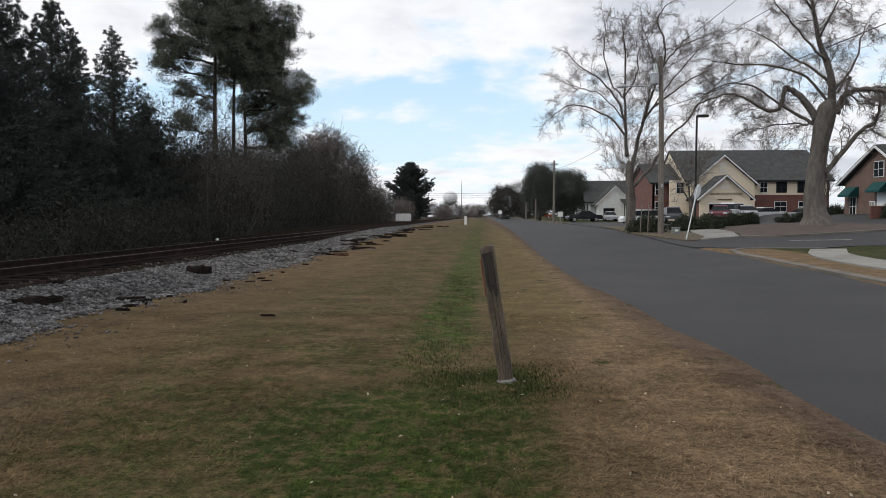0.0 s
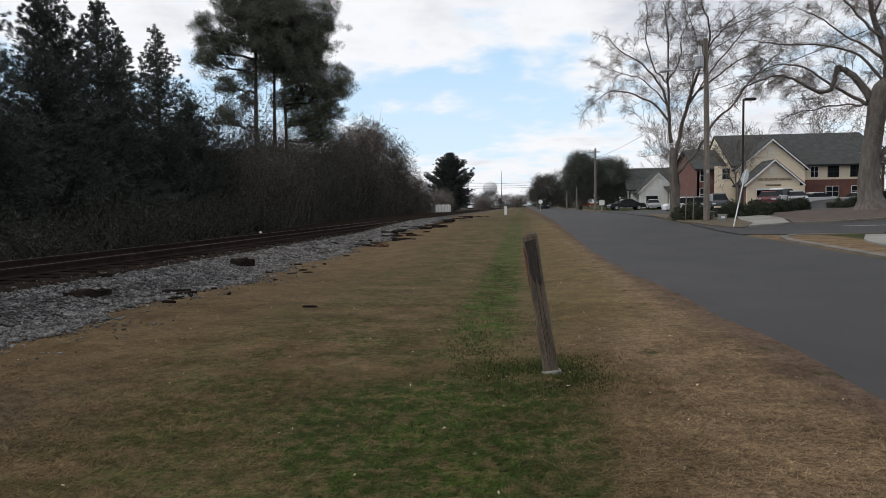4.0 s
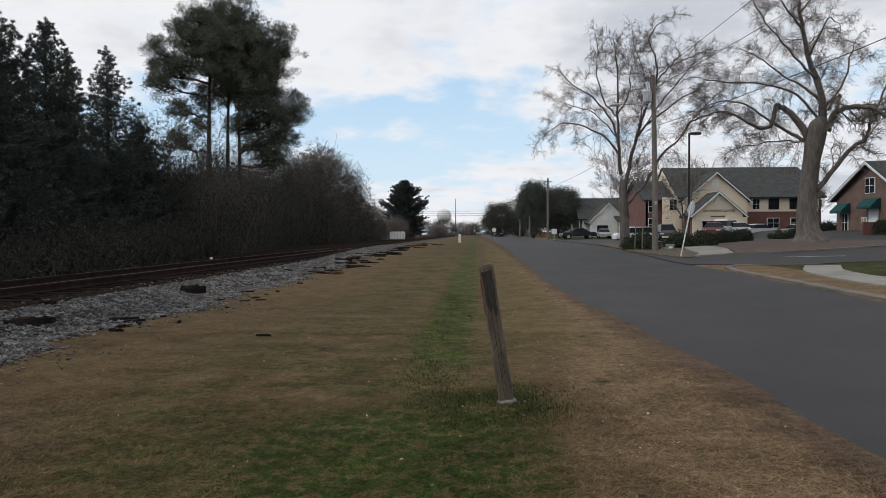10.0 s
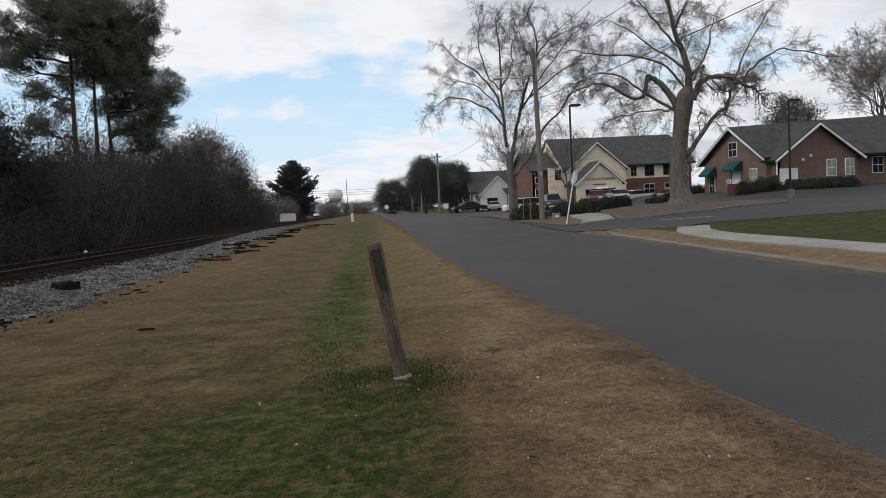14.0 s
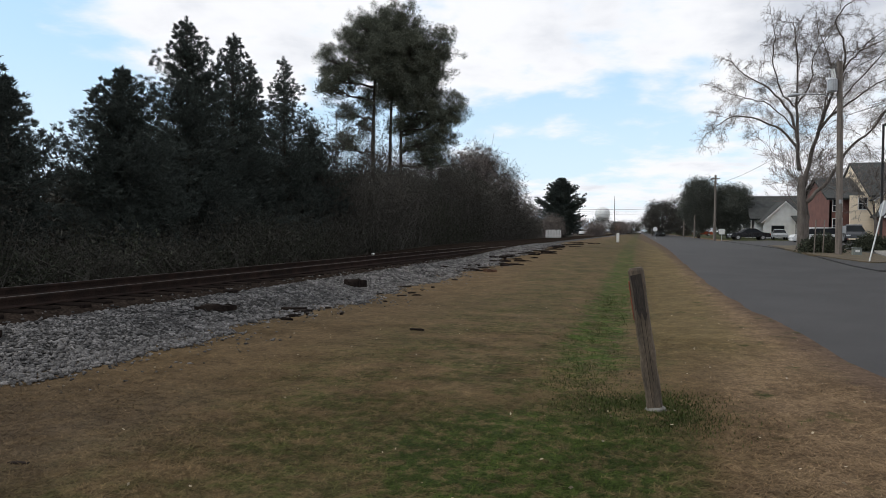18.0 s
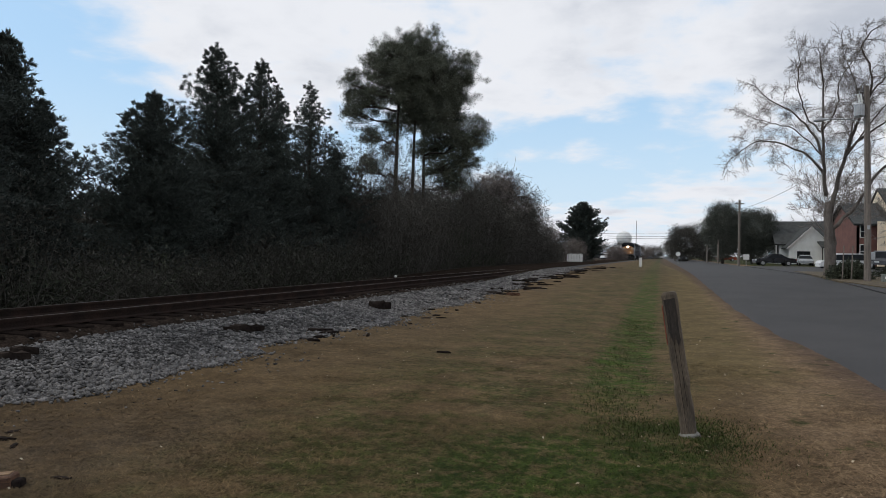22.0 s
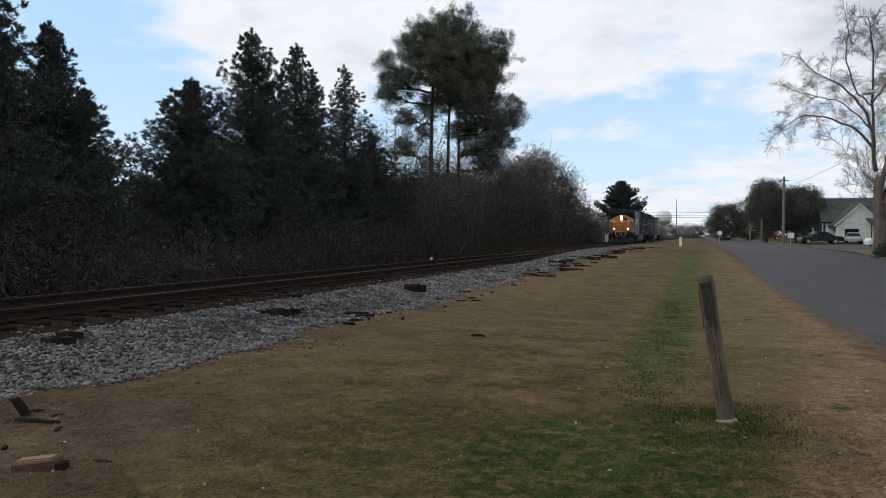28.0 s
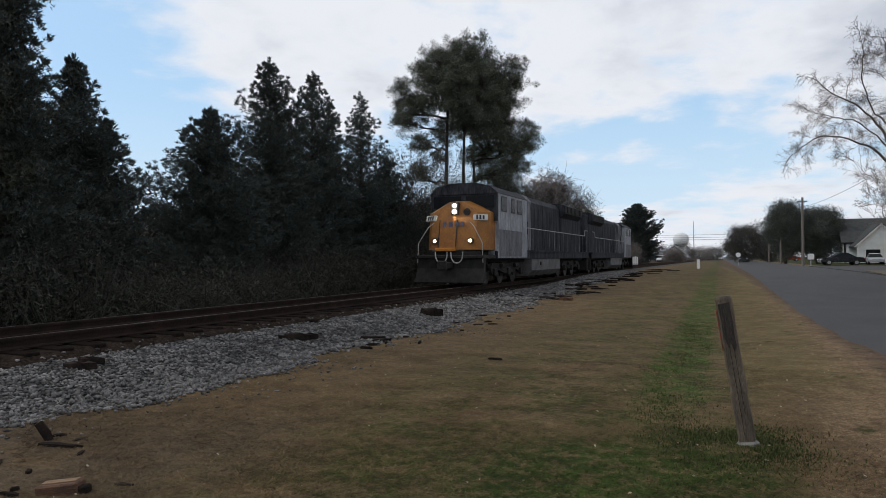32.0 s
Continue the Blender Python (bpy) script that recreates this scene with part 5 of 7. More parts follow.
def build_roadside():
    ys = [float(v) for v in np.arange(-30, 24.1, 1.5)]
    edge = [(float(lerp_table(ROAD_R, y)), y) for y in ys] + [(9.0, 26.0), (9.8, 27.2), (10.9, 27.6), (13.1, 27.4)]
    back = [(x + 0.26, y) for x, y in edge[:-4]] + [(9.22, 25.85), (9.92, 26.95), (10.95, 27.35), (13.1, 27.15)]
    tagged(slab("kerb", edge + back[::-1], 0.030, M_KERB, 0.3, 3.0), "pale worn concrete kerb along the street", "kerb", kind="structure")
    walk_in = [(9.55, -30.0), (9.5, 12.6), (9.45, 15.7), (9.4, 18.0), (9.9, 21.35), (10.7, 23.5), (12.0, 26.2)]
    walk_out = [(10.95, -30.0), (10.95, 14.5), (11.1, 18.4), (11.25, 21.0), (11.9, 23.3), (13.3, 26.2)]
    # the footpath in panels with joints
    path = thing("footpath", pose(0, 0, 0), "pale concrete footpath beside the lawn", "footpath", kind="structure")

    def along(pts, y):
        return float(np.interp(y, [p[1] for p in pts], [p[0] for p in pts]))
    y = -29.0
    while y < 26.0:
        y1 = min(y + 1.5, 26.2)
        slab("paving_panel", [(along(walk_in, y), y), (along(walk_out, y), y), (along(walk_out, y1), y1 - 0.012), (along(walk_in, y1), y1 - 0.012)], 0.045, M_CONCRETE, 0.12, 3.0, path)
        y = y1
    island = [(8.62, 40.0), (9.25, 36.2), (9.62, 34.2), (9.95, 33.7), (10.5, 34.4), (11.5, 37.0), (12.0, 41), (12.2, 46), (12.4, 57), (9.4, 57), (8.9, 48)]
    tagged(slab("grass_island", wobble(island, 0.08, 1.2, 3), 0.07, M_DRYVERGE, 0.3), "grass island with a kerb at the corner of the side street", "grass island", kind="structure")
    wedge = [(10.55, 34.4), (13.2, 36.6), (14.4, 41), (14.8, 47), (13.6, 47), (12.1, 41), (11.55, 36.9)]
    tagged(slab("path_to_building", wedge, 0.10, M_CONCRETE, 0.25), "pale concrete walk leading to the building", "footpath", kind="structure")
    bed = [(13.4, 36.7), (15.2, 36.0), (19, 36.3), (24, 38), (26.5, 42), (25, 47.5), (18, 49), (15.0, 47), (14.5, 41)]
    tagged(slab("mulch_bed", wobble(bed, 0.12, 1.0, 5), 0.09, M_MULCH, 0.25), "brown mulch bed around the big tree", "mulch bed", kind="structure")
    kerb2 = [(13.3, 36.5), (15.2, 35.8), (19, 36.1), (24, 37.8), (24, 38.05), (19, 36.35), (15.2, 36.05), (13.3, 36.75)]
    tagged(slab("kerb", kerb2, 0.12, M_KERB, 0.3), "pale concrete edging of the mulch bed", "kerb", kind="structure")
    line = [(14.2, 33.3), (16.4, 31.9), (16.5, 32.05), (14.3, 33.5)]
    tagged(slab("road_marking", line, 0.034, M_WORNLINE, 0.02), "worn white stop line on the side street", "road marking", kind="structure")


# ---- buildings ----
def wall_panel(name, p0, p1, outline, material, parent, thick=0.25, label=""):
    """An upright wall from p0 to p1 seen from its right-hand side; outline is (distance along it, height)."""
    d = Vector((p1[0] - p0[0], p1[1] - p0[1], 0)).normalized()
    bm = bmesh.new()
    prism(bm, outline, "y", 0, thick)
    m = Matrix.Translation((p0[0], p0[1], p0[2] if len(p0) > 2 else 0)) @ Matrix.Rotation(math.atan2(d.y, d.x), 4, "Z")
    return part(name, bm, material, parent, label, m=m)


def window_on(wall, s, z, w, h, frame_mat=None, bars=True, name="window", pane=None):
    """A framed window set on a wall panel, at a distance along it and a sill height."""
    fr = part(name, boxbm(s - w / 2 - 0.06, s + w / 2 + 0.06, -0.06, 0.05, z - 0.06, z + h + 0.06, 0.01), frame_mat or M_WHITE, wall)
    part("pane", boxbm(s - w / 2, s + w / 2, -0.075, -0.061, z, z + h), pane or M_DARKGLASS, fr)
    if bars:
        part("glazing_bar", boxbm(s - w / 2, s + w / 2, -0.09, -0.076, z + h / 2 - 0.02, z + h / 2 + 0.02), frame_mat or M_WHITE, fr)
        part("glazing_bar", boxbm(s - 0.015, s + 0.015, -0.09, -0.0765, z, z + h), frame_mat or M_WHITE, fr)
    return fr


def louvre_on(wall, s, z, w, h):
    """A pale louvred vent high in a gable."""
    fr = part("vent", boxbm(s - w / 2 - 0.07, s + w / 2 + 0.07, -0.06, 0.02, z - 0.07, z + h + 0.07, 0.01), M_WHITE, wall, "white gable vent")
    for k in range(6):
        zz = z + h * k / 6
        part("slat", boxbm(s - w / 2, s + w / 2, -0.085, -0.061, zz + 0.02, zz + h / 6 - 0.03), M_CREAM, fr)
    return fr


def roof_slope(parent, a, b, c, d, thick=0.22, material=None, name="roof"):
    """A sloping roof plate through four corners."""
    pts = [Vector(p) for p in (a, b, c, d)]
    n = (pts[1] - pts[0]).cross(pts[3] - pts[0]).normalized()
    if n.z < 0:
        n = -n
    bm = bmesh.new()
    lo, hi = [bm.verts.new(p) for p in pts], [bm.verts.new(p + n * thick) for p in pts]
    bm.faces.new(lo); bm.faces.new(hi[::-1])
    for i in range(4):
        bm.faces.new((lo[i], lo[(i + 1) % 4], hi[(i + 1) % 4], hi[i]))
    return part(name, bm, material or M_SHINGLE, parent)


def bargeboard(parent, a, b, w=0.22):
    """A white board along a gable edge."""
    a, b = Vector(a), Vector(b)
    bm = tube(bmesh.new(), [a, b], w * 0.45, 4)
    return part("bargeboard", bm, M_WHITE, parent)


def lettering(text, parent, m, size, material):
    cu = bpy.data.curves.new("lettering", "FONT")
    cu.body, cu.size, cu.extrude, cu.align_x, cu.align_y = text, size, 0.02, "CENTER", "CENTER"
    tmp = new("lettering", cu)
    me = bpy.data.meshes.new_from_object(tmp.evaluated_get(bpy.context.evaluated_depsgraph_get()))
    bpy.data.objects.remove(tmp)
    return put_mesh("lettering", me, material, parent, m=m)


def build_hall():
    """The cream and brick hall with a big gable and a porch."""
    t = thing("church_hall", pose(28, 83, 1.45), "two-storey cream and red brick hall with dark roof and gabled porch", "building")
    front_r = wall_panel("wall", (2.6, 0, 0), (12, 0, 0), [(0, 2.45), (9.4, 2.45), (9.4, 4.2), (0, 4.2)], M_CREAM, t, label="cream siding wall")
    brick_r = wall_panel("wall", (2.6, -0.05, -0.6), (12, -0.05, -0.6), [(0, 0), (9.4, 0), (9.4, 3.05), (0, 3.05)], M_BRICK, t, label="red brick ground floor wall")
    window_on(front_r, 1.95, 2.75, 0.75, 1.15)
    for s in (4.0, 6.4):
        window_on(front_r, s, 2.75, 1.1, 1.2, M_BLACK)
    for s in (3.9, 6.6):
        window_on(brick_r, s, 1.15, 1.3, 1.1)
    wall_panel("wall", (12, 0, -0.6), (12, 14, -0.6), [(0, 0), (14, 0), (14, 4.5), (7, 8.4), (0, 4.5)], M_BRICK, t)
    wall_panel("wall", (12, 14, -0.6), (-8, 14, -0.6), [(0, 0), (20, 0), (20, 4.8), (0, 4.8)], M_BRICK, t)
    left = wall_panel("wall", (-8, 1.0, -0.6), (-3.2, 1.0, -0.6), [(0, 0), (4.8, 0), (4.8, 4.5), (0, 4.5)], M_BRICK, t, label="red brick wall")
    for s in (0.8,):
        window_on(left, s, 3.1, 0.9, 1.3)
        window_on(left, s, 0.9, 0.9, 1.4)
    bay = wall_panel("wall", (-6.2, 0.2, -0.6), (-3.9, 0.2, -0.6), [(0, 0), (2.3, 0), (2.3, 4.8), (0, 4.8)], M_CREAM, t, label="cream siding bay")
    window_on(bay, 1.2, 3.3, 0.8, 1.2)
    wall_panel("wall", (-8, 14, -0.6), (-8, 1, -0.6), [(0, 0), (13, 0), (13, 4.2), (6.5, 6.8), (0, 4.2)], M_BRICK, t)
    # roofs
    roof_slope(t, (-4.6, -0.5, 3.95), (12.4, -0.5, 3.95), (12.4, 7, 8.1), (-4.6, 7, 8.1))
    roof_slope(t, (-4.6, 14.5, 3.95), (-4.6, 7, 8.1), (12.4, 7, 8.1), (12.4, 14.5, 3.95))
    roof_slope(t, (-8.4, 0.5, 3.75), (-4.5, 0.5, 3.75), (-4.5, 7, 6.4), (-8.4, 7, 6.4))
    roof_slope(t, (-8.4, 14.5, 3.75), (-8.4, 7, 6.4), (-4.5, 7, 6.4), (-4.5, 14.5, 3.75))
    wall_panel("wall", (-4.5, 13.9, 3.6), (-4.5, 0.3, 3.6), [(0, 0.2), (13.6, 0.2), (6.8, 4.3)], M_CREAM, t)
    # big gable
    g = wall_panel("gable_wall", (-4.0, -0.7, -0.6), (3.3, -0.7, -0.6), [(0, 0), (7.3, 0), (7.3, 4.35), (3.67, 7.5), (0, 4.35)], M_CREAM, t, label="cream gable wall")
    louvre_on(g, 3.6, 5.7, 0.6, 0.95)
    roof_slope(t, (-4.3, -1.1, 3.55), (-0.33, -1.1, 6.95), (-0.33, 5.5, 6.95), (-4.3, 5.5, 3.55), 0.18)
    roof_slope(t, (3.65, -1.1, 3.55), (3.65, 5.5, 3.55), (-0.33, 5.5, 6.95), (-0.33, -1.1, 6.95), 0.18)
    bargeboard(t, (-4.3, -1.12, 3.52), (-0.33, -1.12, 6.98)); bargeboard(t, (3.65, -1.12, 3.52), (-0.33, -1.12, 6.98))
    # porch
    px, py = -1.2, -4.0
    p = wall_panel("porch_wall", (px - 2.75, py, -0.6), (px + 2.75, py, -0.6), [(0, 0), (1.05, 0), (1.05, 2.05), (4.35, 2.05), (4.35, 0), (5.5, 0), (5.5, 2.7), (2.75, 5.05), (0, 2.7)], M_CREAM, t, label="cream porch wall with a wide opening")
    louvre_on(p, 2.75, 3.65, 0.6, 0.95)
    part("porch_frame", boxbm(px - 1.85, px + 1.75, py - 0.06, py - 0.001, 1.30, 1.48), M_WHITE, t)
    part("porch_back", boxbm(px - 2.7, px + 2.7, -1.0, -0.75, -0.6, 2.1), M_DARKROOM, t)
    for k in range(3):
        part("glass_door", boxbm(px - 1.5 + k * 1.0, px - 0.55 + k * 1.0, -1.1, -1.02, -0.6, 1.4), M_DARKGLASS, t)
    for x in (px - 2.75, px + 2.55):
        part("porch_side", boxbm(x, x + 0.2, py + 0.26, -0.72, -0.6, 2.1), M_BRICK, t)
    roof_slope(t, (px - 3.15, py - 0.45, 1.75), (px, py - 0.45, 4.48), (px, -0.2, 4.48), (px - 3.15, -0.2, 1.75), 0.16)
    roof_slope(t, (px + 3.15, py - 0.45, 1.75), (px + 3.15, -0.2, 1.75), (px, -0.2, 4.48), (px, py - 0.45, 4.48), 0.16)
    bargeboard(t, (px - 3.15, py - 0.47, 1.74), (px, py - 0.47, 4.5)); bargeboard(t, (px + 3.15, py - 0.47, 1.74), (px, py - 0.47, 4.5))
    lettering("DISCIPLESHIP CENTER", t, pose(px + 0.1, py - 0.03, 2.45, 90, 0, 0), 0.36, M_GOLD)
    part("sign_bar", boxbm(px - 0.8, px + 0.8, py - 0.03, py - 0.002, 1.75, 1.90), M_GOLD, t)


def build_church():
    t = thing("white_church", pose(20.0, 110, 0.75), "white church building with dark roof and gabled front", "building")
    wall_panel("wall", (-3.4, 4, 0), (10, 4, 0), [(0, 0), (13.4, 0), (13.4, 3.0), (0, 3.0)], M_WHITE, t)
    e = wall_panel("gable_wall", (-3.4, 14, 0), (-3.4, 4, 0), [(0, 0), (10, 0), (10, 3.0), (5, 6.4), (0, 3.0)], M_WHITE, t, label="white gable end wall")
    window_on(e, 5, 3.6, 0.9, 1.3)
    wall_panel("wall", (10, 4, 0), (10, 14, 0), [(0, 0), (10, 0), (10, 3.0), (5, 6.4), (0, 3.0)], M_WHITE, t)
    roof_slope(t, (-3.8, 3.5, 2.75), (10.4, 3.5, 2.75), (10.4, 9, 6.4), (-3.8, 9, 6.4))
    roof_slope(t, (-3.8, 14.5, 2.75), (-3.8, 9, 6.4), (10.4, 9, 6.4), (10.4, 14.5, 2.75))
    f = wall_panel("gable_wall", (-2.4, 0, 0), (3.3, 0, 0), [(0, 0), (5.7, 0), (5.7, 2.5), (2.85, 5.3), (0, 2.5)], M_WHITE, t, label="white gable front")
    window_on(f, 1.9, 0.2, 1.6, 1.6, M_BLACK)
    roof_slope(t, (-2.75, -0.3, 2.2), (0.45, -0.3, 5.35), (0.45, 7, 5.35), (-2.75, 7, 2.2), 0.16)
    roof_slope(t, (3.65, -0.3, 2.2), (3.65, 7, 2.2), (0.45, 7, 5.35), (0.45, -0.3, 5.35), 0.16)
    bargeboard(t, (-2.75, -0.32, 2.2), (0.45, -0.32, 5.35)); bargeboard(t, (3.65, -0.32, 2.2), (0.45, -0.32, 5.35))
    roof_slope(t, (1.2, -3.2, 2.3), (3.8, -3.2, 2.3), (3.8, 0, 3.2), (1.2, 0, 3.2), 0.12)
    for x in (1.3, 3.7):
        part("porch_post", boxbm(x - 0.06, x + 0.06, -3.1, -2.98, -0.1, 2.32), M_BLACK, t)
    # cream annexe with a dark roof beyond the tree
    a = thing("annexe", pose(25.5, 100, 1.2), "cream annexe with dark roof beside the hall", "building")
    w = wall_panel("wall", (-3.2, 0, -0.5), (2.8, 0, -0.5), [(0, 0), (6, 0), (6, 3.6), (0, 3.6)], M_CREAM, a)
    for s in (0.9, 2.2, 3.8):
        window_on(w, s, 1.6, 0.7, 1.1)
    roof_slope(a, (-3.5, -0.6, 3.0), (3.2, -0.6, 3.0), (3.2, 5, 5.6), (-3.5, 5, 5.6))
    roof_slope(a, (-3.5, 10.5, 3.0), (-3.5, 5, 5.6), (3.2, 5, 5.6), (3.2, 10.5, 3.0))
    wall_panel("wall", (2.8, 10, -0.5), (-3.2, 10, -0.5), [(0, 0), (6, 0), (6, 3.6), (0, 3.6)], M_CREAM, a)
    wall_panel("wall", (-3.2, 10, -0.5), (-3.2, 0, -0.5), [(0, 0), (10, 0), (10, 3.6), (5, 5.9), (0, 3.6)], M_CREAM, a)


def awning(parent, m, w):
    bm = bmesh.new()
    prism(bm, [(0, 0), (0, 0.85), (-0.25, 0.80), (-0.95, 0.18), (-0.95, 0)], "x", -w / 2, w / 2)
    return part("awning", bm, M_TEAL, parent, "teal canvas awning", m=m)


def build_brick_house():
    z0 = 1.35
    t = thing("brick_house", pose(0, 0, z0), "brown brick house with white trim, dark roof and teal awnings", "building")
    A, B = (31.2, 62.0, 0), (32.8, 54.6, 0)
    L = math.hypot(1.6, 7.4)
    g = wall_panel("gable_wall", A, B, [(0, 0), (L, 0), (L, 2.85), (L / 2, 5.75), (0, 2.85)], M_BROWNBRICK, t, label="brown brick gable wall")
    window_on(g, L * 0.50, 3.35, 0.95, 1.2)
    window_on(g, L * 0.82, 0.75, 0.75, 1.35, pane=M_BLIND)
    window_on(g, L * 0.42, 0.4, 0.5, 0.9, pane=M_BLIND)
    window_on(g, L * 0.14, 0.2, 0.6, 1.5)
    awning(g, pose(L * 0.13, -0.02, 1.75, 0, 0, 0), 1.3)
    awning(g, pose(L * 0.55, -0.02, 2.05, 0, 0, 0), 1.5)
    part("door", boxbm(L * 0.55 - 0.5, L * 0.55 + 0.5, -0.05, 0.02, 0, 2.05), M_WHITE, g)
    f1 = wall_panel("wall", (32.8, 54.6, 0), (33.2, 54.5, 0), [(0, 0), (0.4, 0), (0.4, 2.9), (0, 2.9)], M_BROWNBRICK, t)
    c = wall_panel("gable_wall", (33.2, 53.6, 0), (40.2, 53.6, 0), [(0, 0), (7.0, 0), (7.0, 2.75), (3.45, 5.4), (0, 2.75)], M_BROWNBRICK, t, label="brown brick cross gable wall")
    wall_panel("wall", (33.2, 58, 0), (33.2, 53.6, 0), [(0, 0), (4.4, 0), (4.4, 2.75), (0, 2.75)], M_BROWNBRICK, t)
    part("white_door", boxbm(0.15, 1.75, -0.05, 0.01, 0, 1.95, 0.01), M_WHITE, c, "white double door")
    window_on(c, 4.7, 1.2, 0.75, 1.3, pane=M_BLIND)
    window_on(c, 6.3, 1.2, 0.7, 1.3, pane=M_BLIND)
    for s, z in ((2.2, 2.5), (2.9, 2.8), (2.3, 0.75)):
        part("wall_lamp", boxbm(s - 0.1, s + 0.1, -0.12, -0.001, z, z + 0.22, 0.02), M_WHITE, c)
    r = wall_panel("wall", (40.2, 55.4, 0), (60, 55.4, 0), [(0, 0), (19.8, 0), (19.8, 2.7), (0, 2.7)], M_BROWNBRICK, t)
    for s in (0.6, 3.2, 6.2, 9.5):
        window_on(r, s, 1.3, 0.9, 1.3)
    part("downpipe", boxbm(33.05, 33.13, 53.45, 53.55, 0, 2.8), M_WHITE, t)
    wall_panel("wall", (60, 55.4, 0), (60, 66, 0), [(0, 0), (10.6, 0), (10.6, 2.7), (0, 2.7)], M_BROWNBRICK, t)
    wall_panel("wall", (60, 66, 0), (31.2, 62, 0), [(0, 0), (29, 0), (29, 2.7), (0, 2.7)], M_BROWNBRICK, t)
    # roofs
    roof_slope(t, (32.35, 54.15, 2.75), (60.4, 54.7, 2.75), (60.4, 60.5, 6.9), (31.55, 58.25, 5.75))
    roof_slope(t, (30.7, 62.5, 2.75), (31.55, 58.25, 5.75), (60.4, 60.5, 6.9), (60.4, 66.4, 2.75))
    roof_slope(t, (32.75, 53.1, 2.5), (36.65, 53.1, 5.4), (36.65, 59, 5.4), (32.75, 59, 2.5), 0.18)
    roof_slope(t, (40.6, 53.1, 2.5), (40.6, 59, 2.5), (36.65, 59, 5.4), (36.65, 53.1, 5.4), 0.18)
    bargeboard(t, (32.75, 53.07, 2.5), (36.65, 53.07, 5.42)); bargeboard(t, (40.6, 53.07, 2.5), (36.65, 53.07, 5.42))
    bargeboard(t, (32.38, 54.1, 2.75), (31.5, 58.2, 5.78)); bargeboard(t, (30.68, 62.5, 2.75), (31.5, 58.2, 5.78))
    part("roof_vent", tube(bmesh.new(), [(36.5, 56.4, 4.4), (36.5, 56.4, 5.3)], 0.07, 8), M_BLACK, t)
    w = thing("brick_planter", pose(30.2, 52.6, 1.3), "low red brick wall beside the house", "wall")
    part("wall", boxbm(-1.9, 1.9, -0.15, 0.15, -0.2, 0.95, 0.02), M_BRICK, w)
    part("pier", boxbm(1.3, 2.3, -0.3, 0.3, -0.2, 1.45, 0.02), M_BRICK, w)


# ---- vehicles ----
M_TYRE = mat("tyre_rubber", (0.018, 0.018, 0.018), (0.026, 0.026, 0.026), scale=5, fine=30, rough=0.9)
M_RIM = mat("alloy_rim", (0.45, 0.45, 0.46), (0.38, 0.38, 0.39), scale=5, fine=30, fine_amount=0.1, rough=0.35, metal=0.7, bump=0)
M_TAIL = mat("red_lens", (0.28, 0.015, 0.012), (0.22, 0.012, 0.010), scale=4, fine=20, rough=0.2, bump=0)
M_LENS = mat("clear_lens", (0.55, 0.56, 0.58), (0.48, 0.49, 0.51), scale=4, fine=20, rough=0.15, bump=0)
CAR_SHAPES = {
    # outline of the body side (length, height), then the glasshouse
    "sedan": (4.75, 1.78, [(0, 0.35), (0.02, 0.68), (0.25, 0.86), (1.35, 0.95), (3.75, 0.98), (4.6, 0.92), (4.75, 0.70), (4.75, 0.35)], [(1.25, 0.94), (1.95, 1.38), (2.25, 1.43), (3.05, 1.42), (3.85, 0.97)]),
    "suv": (4.7, 1.85, [(0, 0.42), (0.03, 0.80), (0.2, 1.02), (1.2, 1.10), (4.6, 1.10), (4.7, 0.85), (4.7, 0.42)], [(1.1, 1.09), (1.65, 1.66), (1.95, 1.74), (4.3, 1.72), (4.62, 1.09)]),
}


